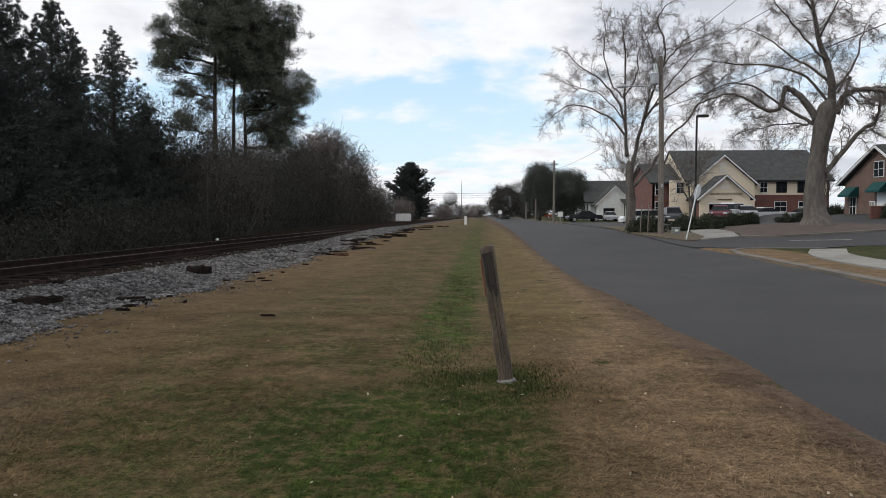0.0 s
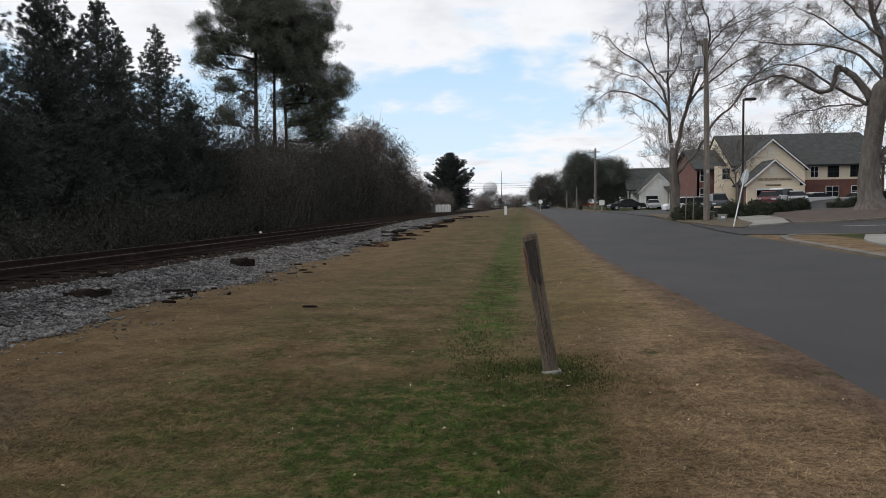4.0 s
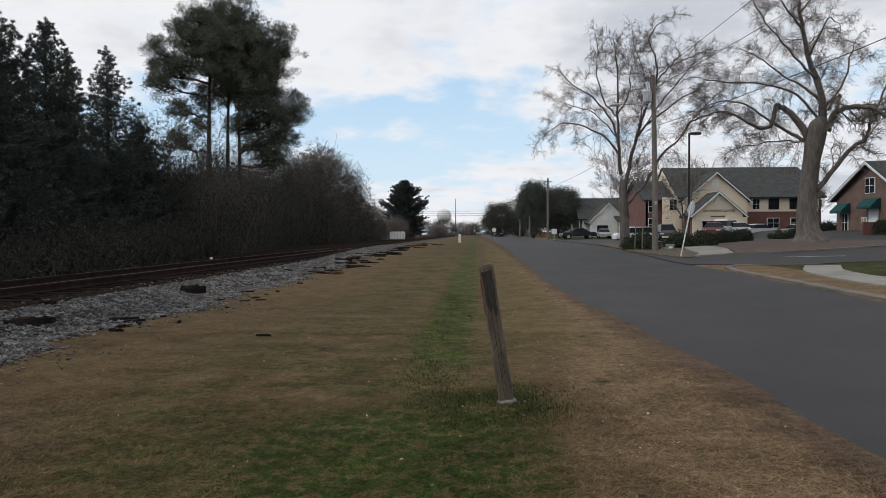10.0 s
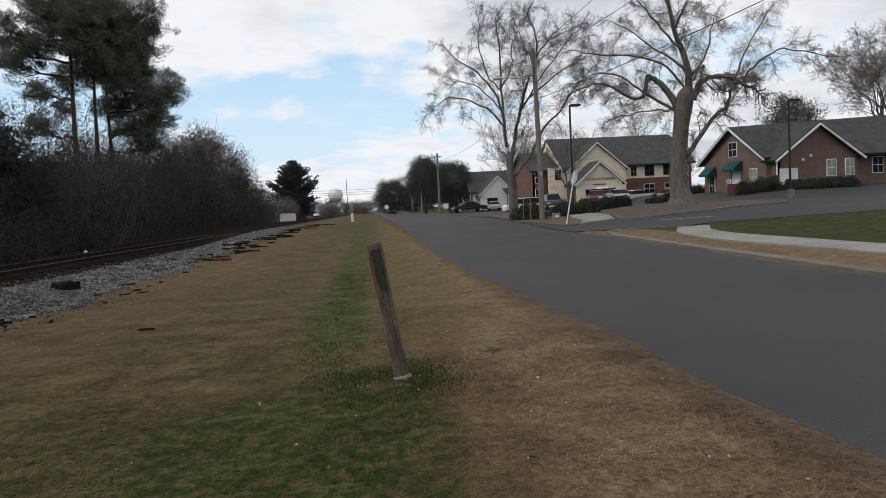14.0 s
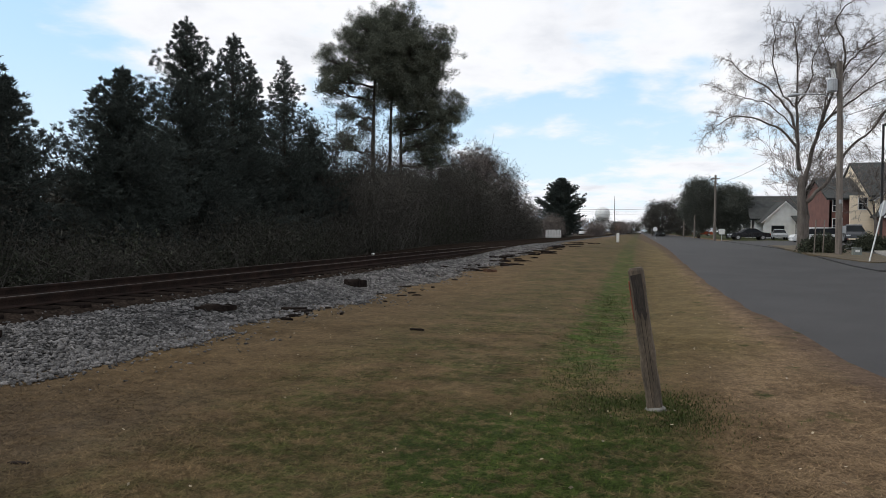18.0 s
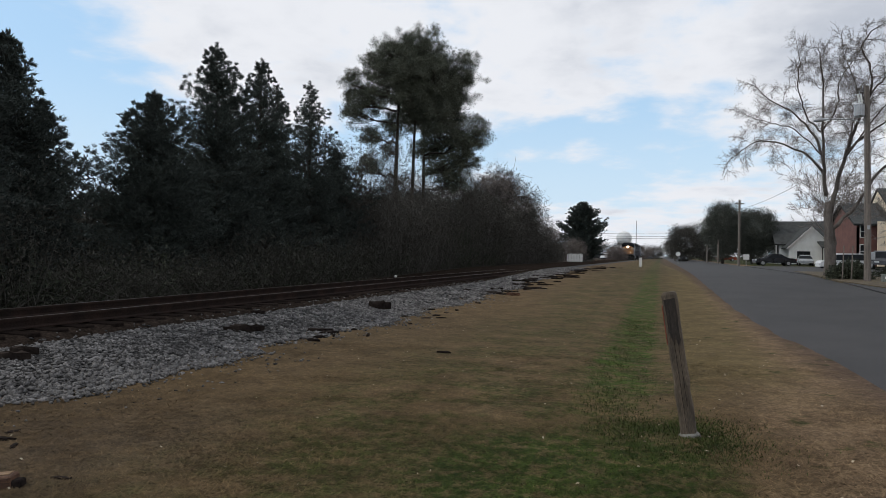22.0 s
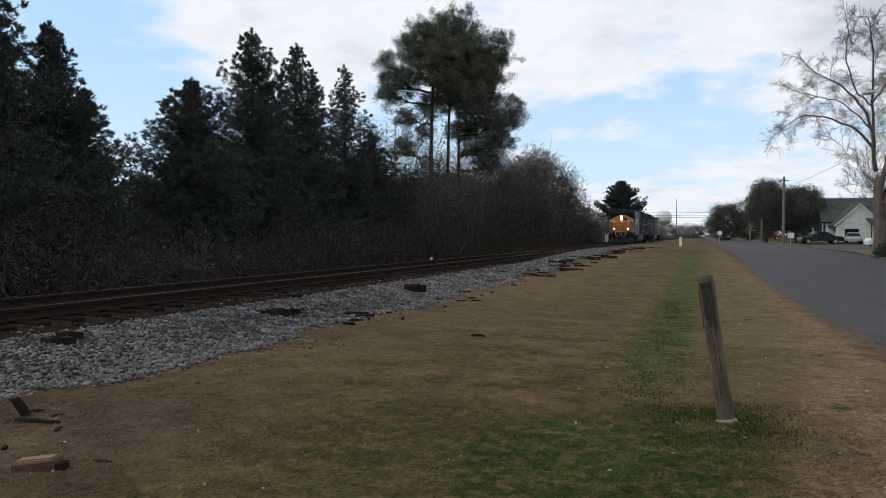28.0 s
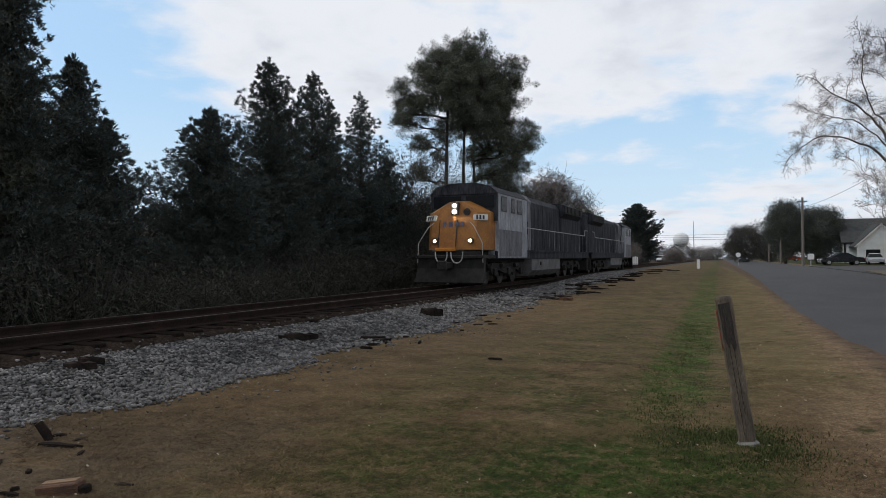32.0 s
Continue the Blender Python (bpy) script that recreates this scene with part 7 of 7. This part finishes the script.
    crown_tree(48.2, 75, 10.8, 3.5, 61, "dark evergreen tree behind the brick house", M_PINE, n=620, leaf=0.20, per=60, spread=0.8, name="evergreen_tree")
    crown_tree(9.2, 117, 9.6, 2.9, 62, "dark evergreen tree beside the street", M_HAZEDLEAF, n=1000, leaf=0.20, per=70, name="evergreen_tree")
    crown_tree(13.6, 118, 8.6, 3.6, 63, "dark rounded evergreen tree beside the street", M_HAZEDLEAF, n=1100, leaf=0.20, per=70, name="evergreen_tree")
    crown_tree(4.7, 150, 7.6, 3.9, 64, "rounded leafless tree at the end of the street", M_THICKET, n=900, leaf=0.26, per=50, width=0.22, low=0.02)
    crown_tree(9.3, 160, 6.2, 3.0, 65, "leafless trees at the end of the street", M_THICKET, n=600, leaf=0.26, per=50, width=0.22, low=0.02)
    crown_tree(-17.0, 74.5, 10.0, 4.3, 66, "bushy tree with a dense haze of brown twigs", M_THICKET, n=700, leaf=0.55, low=0.05, width=0.07, per=34)
    crown_tree(-16.2, 83, 6.6, 3.4, 67, "low bushy tree with a haze of brown twigs", M_THICKET, n=420, leaf=0.5, low=0.02, width=0.07, per=30)
    crown_tree(-15.8, 60, 6.8, 3.2, 68, "bushy brown leafless tree at the edge of the trees", M_BRUSH, n=520, leaf=0.4, low=0.02, width=0.08, per=34)
    crown_tree(-12.0, 99.5, 3.3, 1.5, 69, "low pale grey bush beside the fence", M_TWIG, n=260, leaf=0.22, low=0.0, width=0.16, per=50)
    k = 0
    for x, y, h, r in ((-16, 190, 4.6, 4.0), (-10.5, 205, 5.2, 4.5), (-5.6, 210, 4.0, 3.6), (-2.2, 230, 4.2, 3.0), (-22, 200, 5.5, 5.0), (-28, 180, 6.0, 5.5), (-9.0, 150, 2.6, 2.2), (3.5, 240, 6, 4), (-36, 150, 8, 6), (-26, 118, 7.5, 4.0), (-20, 128, 6.5, 4.0)):
        k += 1
        crown_tree(x, y, h, r, 70 + k, "grey-brown leafless trees in the distance", M_HAZETWIG if k % 2 else M_THICKET, n=260, leaf=0.26, per=44, width=0.2, low=0.02)
    for x, y, w, d, h, s in ((9.7, 42.2, 2.2, 1.6, 1.05, 1), (13.1, 45.5, 2.2, 1.8, 1.0, 2), (14.6, 45.8, 1.8, 1.5, 0.95, 3), (17.0, 48.6, 1.3, 1.2, 0.75, 4), (18.6, 50, 1.5, 1.3, 0.8, 5)):
        shrub(x, y, w, d, h, s, "dark green clipped shrub on the grass", n=190, base=0.08)
    for k in range(6):
        shrub(26.2 + 1.7 * k, 62 + 0.6 * k, 1.7, 1.3, 0.85, 20 + k, "low dark shrub at the edge of the parking lot", n=90)
    for k in range(3):
        shrub(29.6 + 1.1 * k, 52.0, 1.5, 1.4, 1.15, 30 + k, "dark green rounded hedge before the brick house", n=120)
    for k in range(6):
        shrub(33.2 + 1.0 * k, 51.8, 1.4, 1.2, 0.85, 40 + k, "dark green clipped hedge before the brick house", n=100)


build_right_trees()


# ---- by the camera: post, stones, timber scraps, grass ----
M_REDPAINT = mat("faded_red_paint", (0.26, 0.060, 0.030), (0.15, 0.045, 0.028), scale=9, fine=40, fine_amount=0.4, rough=0.85)
M_POSTDARK = mat("dark_timber", (0.040, 0.031, 0.025), (0.022, 0.018, 0.015), scale=8, fine=40, fine_amount=0.35, rough=0.95, stretch=(6, 6, 0.8))
M_CUT = mat("fresh_cut_wood", (0.24, 0.155, 0.088), (0.16, 0.10, 0.058), scale=9, fine=50, rough=0.9, stretch=(1, 6, 6))
M_BROWNCUT = mat("brown_heartwood", (0.115, 0.058, 0.032), (0.060, 0.033, 0.021), scale=7, fine=40, fine_amount=0.35, rough=0.92, stretch=(1, 5, 5))
M_LITTER = mat("dry_leaf", (0.42, 0.36, 0.26), (0.26, 0.20, 0.13), scale=20, fine=60, island=0.4, rough=0.9, bump=0)


def build_post():
    t = thing("timber_post", pose(0.215, 6.56, -0.02, 0, -8.6, -6), "leaning weathered timber post with faded red paint, in grass", "post")
    bm = bmesh.new()
    rnd = random.Random(5)
    n = 14
    rings = []
    for k in range(n + 1):
        z = -0.25 + 1.56 * k / n
        w, d = 0.070 - 0.006 * k / n, 0.058
        c = 0.016
        o = (rnd.uniform(-0.004, 0.004), rnd.uniform(-0.004, 0.004))
        ring = [(-w, -d + c), (-w + c, -d), (w - c, -d), (w, -d + c), (w, d - c), (w - c, d), (-w + c, d), (-w, d - c)]
        rings.append([bm.verts.new((x + o[0] + rnd.uniform(-0.003, 0.003), y + o[1] + rnd.uniform(-0.003, 0.003), z)) for x, y in ring])
    top = [bm.verts.new((v.co.x * 0.82, v.co.y * 0.82, 1.335 + rnd.uniform(-0.01, 0.01))) for v in rings[-1]]
    rings.append(top)
    for r, s in zip(rings, rings[1:]):
        for k in range(8):
            bm.faces.new((r[k], r[(k + 1) % 8], s[(k + 1) % 8], s[k]))
    bm.faces.new(top); bm.faces.new(rings[0][::-1])
    part("shaft", bm, M_POST, t)
    part("red_band", boxbm(-0.0745, -0.066, -0.048, 0.048, 0.86, 1.22, 0.003), M_REDPAINT, t, "faded red painted strip")
    part("dark_patch", prism(bmesh.new(), [(-0.050, 1.27), (0.050, 1.28), (0.053, 1.10), (0.048, 0.96), (0.053, 0.90), (0.026, 0.84), (0.010, 0.93), (-0.016, 0.88), (-0.036, 0.97), (-0.046, 0.95), (-0.041, 1.12)], "y", -0.0655, -0.0592), M_POSTDARK, t, "dark patch on the upper part")
    part("crack", boxbm(-0.009, -0.006, -0.0625, -0.060, 0.10, 0.90), M_DEBRIS, t)
    part("crack", boxbm(0.025, 0.028, -0.0625, -0.060, 0.30, 0.84), M_DEBRIS, t)
    part("footing", tube(bmesh.new(), [(0.0, 0, -0.1), (0.0, 0, 0.035), (0.0, 0, 0.05)], [0.105, 0.098, 0.085], 7), M_CONCRETE, t, "crumbled concrete footing")


def bed_height(x, y):
    """Top of the ballast at a place."""
    o = x - track_x(y)
    g = gz(x, y)
    h = float(np.interp(o, [-4.3, -2.6, -1.5, 0, 1.3, 1.5, 2.3, ballast_edge(y)], [g - 0.08, RAIL_Z - 0.24, RAIL_Z - 0.19, RAIL_Z - 0.21, RAIL_Z - 0.22, RAIL_Z - 0.31, RAIL_Z - 0.41, g - 0.08]))
    return max(h, g)


def build_stones():
    rs = np.random.RandomState(8)
    ballast = bpy.data.objects["ballast"]
    kinds = [mesh_np("stone", *stone_mesh(k)) for k in range(8)]
    for me in kinds:
        me.materials.append(M_STONE)
    for k in range(300):
        y = rs.uniform(4.2, 8.6)
        x = track_x(y) + ballast_edge(y) - 0.95 + rs.uniform(0, 1.2) ** 1.1
        r = rs.uniform(0.030, 0.060)
        ob = new("stone", kinds[k % 8])
        ob.parent = ballast
        ob.matrix_basis = pose(x, y, bed_height(x, y) + r * 0.45, rs.uniform(0, 360), rs.uniform(0, 360), rs.uniform(0, 360)) @ Matrix.Scale(r, 4)
    bases = [stone_mesh(20 + k) for k in range(12)]
    VV, FF, n = [], [], 0
    for y0, y1, o0, o1, count, r0, r1 in ((0.5, 10, 1.50, 3.75, 13000, 0.015, 0.040), (10, 22, 1.50, 3.7, 9500, 0.020, 0.046), (22, 55, 1.50, 3.7, 7000, 0.034, 0.072), (2, 40, 1.3, 1.55, 350, 0.02, 0.04), (2, 30, 3.35, 3.95, 1500, 0.014, 0.040), (2, 30, 3.6, 4.7, 450, 0.010, 0.030)):
        for _ in range(count):
            y = rs.uniform(y0, y1)
            o = rs.uniform(o0, o1)
            x = track_x(y) + o + (ballast_edge(y) - 3.55) * max(0.0, (o - 1.6) / 2.0)
            r = rs.uniform(r0, r1)
            V, F = bases[rs.randint(12)]
            a, b = rs.uniform(0, 6.28, 2)
            ca, sa, cb, sb = math.cos(a), math.sin(a), math.cos(b), math.sin(b)
            R = np.array([[ca, -sa, 0], [sa * cb, ca * cb, -sb], [sa * sb, ca * sb, cb]])
            VV.append((V @ R.T) * (r * rs.uniform(0.6, 1.7), r * rs.uniform(0.6, 1.5), r * rs.uniform(0.5, 0.9)) + (x, y, bed_height(x, y) + r * 0.35))
            FF.append(F + n); n += 6
    tagged(put_mesh("loose_ballast", mesh_np("loose_ballast", np.concatenate(VV), np.concatenate(FF)), M_STONE), "loose grey crushed stones on the ballast shoulder", "ballast", kind="stuff")


def timber(x, y, L, w, h, rz, seed, label="dark broken piece of old railway sleeper", tilt=0, material=None, lift=0.0):
    """A split, rotten length of sleeper: a squarish beam with torn, slanting ends."""
    rnd = random.Random(seed)
    bm = bmesh.new()
    n = max(4, int(L / 0.09))
    slant = (rnd.uniform(-0.5, 0.5), rnd.uniform(-0.5, 0.5))
    rings = []
    for k in range(n + 1):
        s = k / n
        f = 1.0 if 0 < k < n else rnd.uniform(0.55, 0.9)
        torn = slant[0] if k == 0 else slant[1] if k == n else 0.0
        rings.append([bm.verts.new((L * (s - 0.5) + torn * w * cy + rnd.uniform(-0.02, 0.02) * L, cy * w / 2 * f * rnd.uniform(0.72, 1.15), -0.03 if cz < 0 else h * cz * (0.4 + 0.6 * f) * rnd.uniform(0.6, 1.15))) for cy, cz in ((-1, -1), (1, -1), (1.0, 0.85), (0.8, 1.0), (-0.75, 0.97), (-1.0, 0.8))])
    for r, q in zip(rings, rings[1:]):
        for k in range(6):
            bm.faces.new((r[k], r[(k + 1) % 6], q[(k + 1) % 6], q[k]))
    bm.faces.new(rings[0][::-1]); bm.faces.new(rings[-1])
    ob = part("timber_scrap", bm, material or M_DEBRIS)
    ob.matrix_basis = pose(x, y, bed_height(x, y) + lift + (0.035 if x - track_x(y) < 3.5 else 0.0), 0, tilt, rz)
    return tagged(ob, label, "timber scrap", "timber scraps along the track")


def build_scraps():
    timber(-7.2, 16.9, 0.48, 0.22, 0.19, 8, 1, "dark chunk of rotten sleeper lying on the ballast")
    timber(-7.40, 10.95, 0.66, 0.13, 0.10, 42, 2, "long dark piece of rotten sleeper on the ballast")
    timber(-6.55, 12.35, 0.50, 0.10, 0.045, 15, 3)
    timber(-6.3, 12.2, 0.3, 0.18, 0.07, 70, 4)
    timber(-8.3, 12.8, 0.26, 0.09, 0.05, 30, 5)
    timber(-7.9, 6.6, 0.35, 0.12, 0.08, 20, 6)
    k = 10
    for x, y, n in ((-6.2, 25.8, 7), (-5.9, 29.0, 5), (-5.6, 32.5, 7), (-5.4, 36.5, 8), (-5.1, 41, 8), (-4.9, 46, 8), (-4.6, 52, 7), (-4.2, 59, 6)):
        rnd = random.Random(k)
        for _ in range(n):
            k += 1
            timber(x + rnd.uniform(-1.1, 0.9), y + rnd.uniform(-2.0, 2.0), rnd.uniform(0.25, 1.15), rnd.uniform(0.06, 0.16), rnd.uniform(0.03, 0.08), rnd.choice((-25, -8, 0, 6, 15, 30, 70)) + rnd.uniform(-12, 12), k, tilt=rnd.uniform(-4, 4))
    timber(-5.2, 24.7, 0.36, 0.22, 0.12, 10, 90, "brownish broken lump of old sleeper in the grass", material=M_BROWNCUT)
    timber(-8.05, 6.9, 0.34, 0.10, 0.07, 25, 88, "dark piece of rotten wood among the stones")
    for i in range(10):
        rnd = random.Random(300 + i)
        timber(-4.9 + rnd.uniform(-0.9, 0.9), 3.6 + rnd.uniform(-0.9, 1.0), rnd.uniform(0.06, 0.20), rnd.uniform(0.02, 0.05), rnd.uniform(0.012, 0.03), rnd.uniform(0, 180), 300 + i, "small dark bark scrap in the grass")
    timber(-3.42, 10.65, 0.22, 0.035, 0.03, 5, 91, "short dark stick on the grass")
    for i in range(14):
        rnd = random.Random(200 + i)
        y = rnd.uniform(11, 24)
        timber(track_x(y) + rnd.uniform(3.5, 4.6), y, rnd.uniform(0.08, 0.3), rnd.uniform(0.04, 0.1), rnd.uniform(0.02, 0.05), rnd.uniform(0, 180), 200 + i, "small dark wood crumb at the edge of the ballast")
    t = thing("sawn_block", pose(-4.36, 3.45, gz(-4.5, 3.45), 0, -6, 22), "sawn block of old timber with a pale cut face", "timber block")
    part("block", boxbm(-0.16, 0.14, -0.070, 0.070, -0.03, 0.070, 0.012), M_BROWNCUT, t)
    part("cut_face", boxbm(-0.14, 0.11, -0.020, 0.060, 0.0702, 0.076, 0.002), M_CUT, t, "pale sawn face")
    part("splinter", boxbm(0.12, 0.20, -0.055, 0.03, -0.02, 0.035, 0.01), M_DEBRIS, t)
    timber(-5.72, 4.38, 0.24, 0.05, 0.05, 60, 95, "dark splintered root stub sticking up", tilt=62, lift=0.06)
    timber(-5.45, 4.30, 0.42, 0.06, 0.03, 10, 96, "dark splintered root lying in the grass")
    timber(-5.0, 3.2, 0.28, 0.12, 0.05, -20, 97, "dark bark scrap in the grass")


def build_grass():
    rs = np.random.RandomState(12)
    P, size = [], []
    for y0, y1, n, w in ((1.6, 4.0, 85000, 0.0036), (4.0, 7.0, 95000, 0.0052), (7.0, 11.0, 75000, 0.0075), (11.0, 24.0, 22000, 0.009)):
        y = y0 + (y1 - y0) * rs.uniform(0, 1, n) ** (1.9 if y0 > 10 else 1.0)
        lo = np.maximum(track_x(y) + 3.35 + 0.25 * np.sin(0.9 * y + 1.0) + rs.normal(0, 0.12, n), -1.1 * y - 1.2)
        hi = lerp_table(ROAD_L, y) - 0.12 + rs.normal(0, 0.08, n)
        x = lo + (hi - lo) * rs.uniform(0, 1, n)
        P.append(np.stack([x, y, lawn(x, y)], -1)); size.append(np.full(n, w))
    P, W = np.concatenate(P), np.concatenate(size)
    n = len(P)
    tuft = 1.0 + 0.35 * np.sin(P[:, 0] * 3.1 + 2 * np.sin(P[:, 1] * 1.3)) * np.sin(P[:, 1] * 2.7 + P[:, 0])
    h = rs.uniform(0.006, 0.026, n) * tuft * np.interp(P[:, 1], [5.0, 9.0], [1.0, 0.45])
    a = rs.uniform(0, 6.283, n)
    lean = rs.uniform(2.0, 6.0, n) * h * np.interp(P[:, 1], [5.0, 9.0], [1.0, 1.8])
    d = np.stack([np.cos(a), np.sin(a), np.zeros(n)], -1)
    s = np.stack([-np.sin(a), np.cos(a), np.zeros(n)], -1) * (W * rs.uniform(0.7, 1.5, n))[:, None]
    tip = P + d * lean[:, None]; tip[:, 2] += h
    V = np.stack([P - s, P + s, tip], 1).reshape(-1, 3)
    V[:, 2] -= 0.004
    tagged(put_mesh("grass", mesh_np("grass", V, np.arange(3 * n).reshape(-1, 3)), M_BLADE), "short tan and green winter grass blades on the verge", "grass", kind="stuff")
    # taller green tufts round the post and in the swale
    m = 26000
    x = np.concatenate([rs.normal(0.15, 0.34, m // 2), rs.normal(-0.55, 0.24, m // 2)])
    y = np.concatenate([rs.normal(6.5, 0.42, m // 2), rs.uniform(4.5, 19, m // 2)])
    keep = np.sin(x * 5.1 + 1.7 * np.sin(y * 2.3)) * np.sin(y * 3.7 + 2.0 * x) > rs.uniform(-1.1, 0.4, len(x))
    x, y = x[keep], y[keep]
    m = len(x)
    g = np.stack([x, y, lawn(x, y) - 0.004], -1)
    h, a = rs.uniform(0.012, 0.038, m), rs.uniform(0, 6.283, m)
    d = np.stack([np.cos(a), np.sin(a), np.zeros(m)], -1) * (h * rs.uniform(0.3, 1.1, m))[:, None]
    s = np.stack([-np.sin(a), np.cos(a), np.zeros(m)], -1) * rs.uniform(0.003, 0.006, m)[:, None]
    tip = g + d; tip[:, 2] += h
    V = np.stack([g - s, g + s, tip], 1).reshape(-1, 3)
    tagged(put_mesh("green_grass", mesh_np("green_grass", V, np.arange(3 * m).reshape(-1, 3)), M_GREENBLADE), "taller green grass around the post and in the swale", "grass", kind="stuff")
    # dry leaves
    m = 300
    y = rs.uniform(2.2, 15, m)
    x = np.maximum(track_x(y) + 3.4, -1.05 * y - 1) + rs.uniform(0, 1, m) * (lerp_table(ROAD_L, y) - np.maximum(track_x(y) + 3.4, -1.05 * y - 1))
    c = np.stack([x, y, lawn(x, y) + 0.018], -1)
    e = rs.normal(size=(m, 3)) * np.array([1, 1, 0.35]); e /= np.linalg.norm(e, axis=1, keepdims=True)
    f = np.cross(e, rs.normal(size=(m, 3))); f /= np.linalg.norm(f, axis=1, keepdims=True)
    r = rs.uniform(0.007, 0.020, (m, 1))
    V = np.stack([c - e * r, c - f * r * 0.6, c + e * r, c + f * r * 0.6], 1).reshape(-1, 3)
    tagged(put_mesh("leaf_litter", mesh_np("leaf_litter", V, np.arange(4 * m).reshape(-1, 4)), M_LITTER), "scattered pale dry leaves on the grass", "leaf litter", kind="stuff")


M_GREENBLADE = mat("green_grass_blade", (0.026, 0.040, 0.007), (0.050, 0.067, 0.015), scale=2, fine=20, island=0.4, rough=0.8, bump=0, coords="World", spec=0.2)
build_post()
build_stones()
build_scraps()
build_grass()


# ---- what moves ----
def motions():
    def train_y(t):
        return 24.3 + 14.25 * (32 - t)

    rows_a, rows_b = [], []
    for k in range(33):
        y = train_y(k)
        rows_a.append((k, pose(track_x(y), y, RAIL_Z, 0, 0, -0.86)))
        y += 42.7
        rows_b.append((k, pose(track_x(y), y, RAIL_Z, 0, 0, 179.14)))
    walk(LOCO, rows_a)
    walk(LOCO_B, rows_b)
    # wheels roll without slip: under 60 degrees from row to row
    step = math.degrees(14.25 / 0.494 / FPS)
    for wheels, sign in ((FIRST, 1), (SECOND, -1)):
        for ws in wheels:
            x, y, z = ws.matrix_basis.translation
            walk(ws, [(k / FPS, pose(x, y, z, (sign * step * k) % 360)) for k in range(32 * FPS + 1)])


motions()
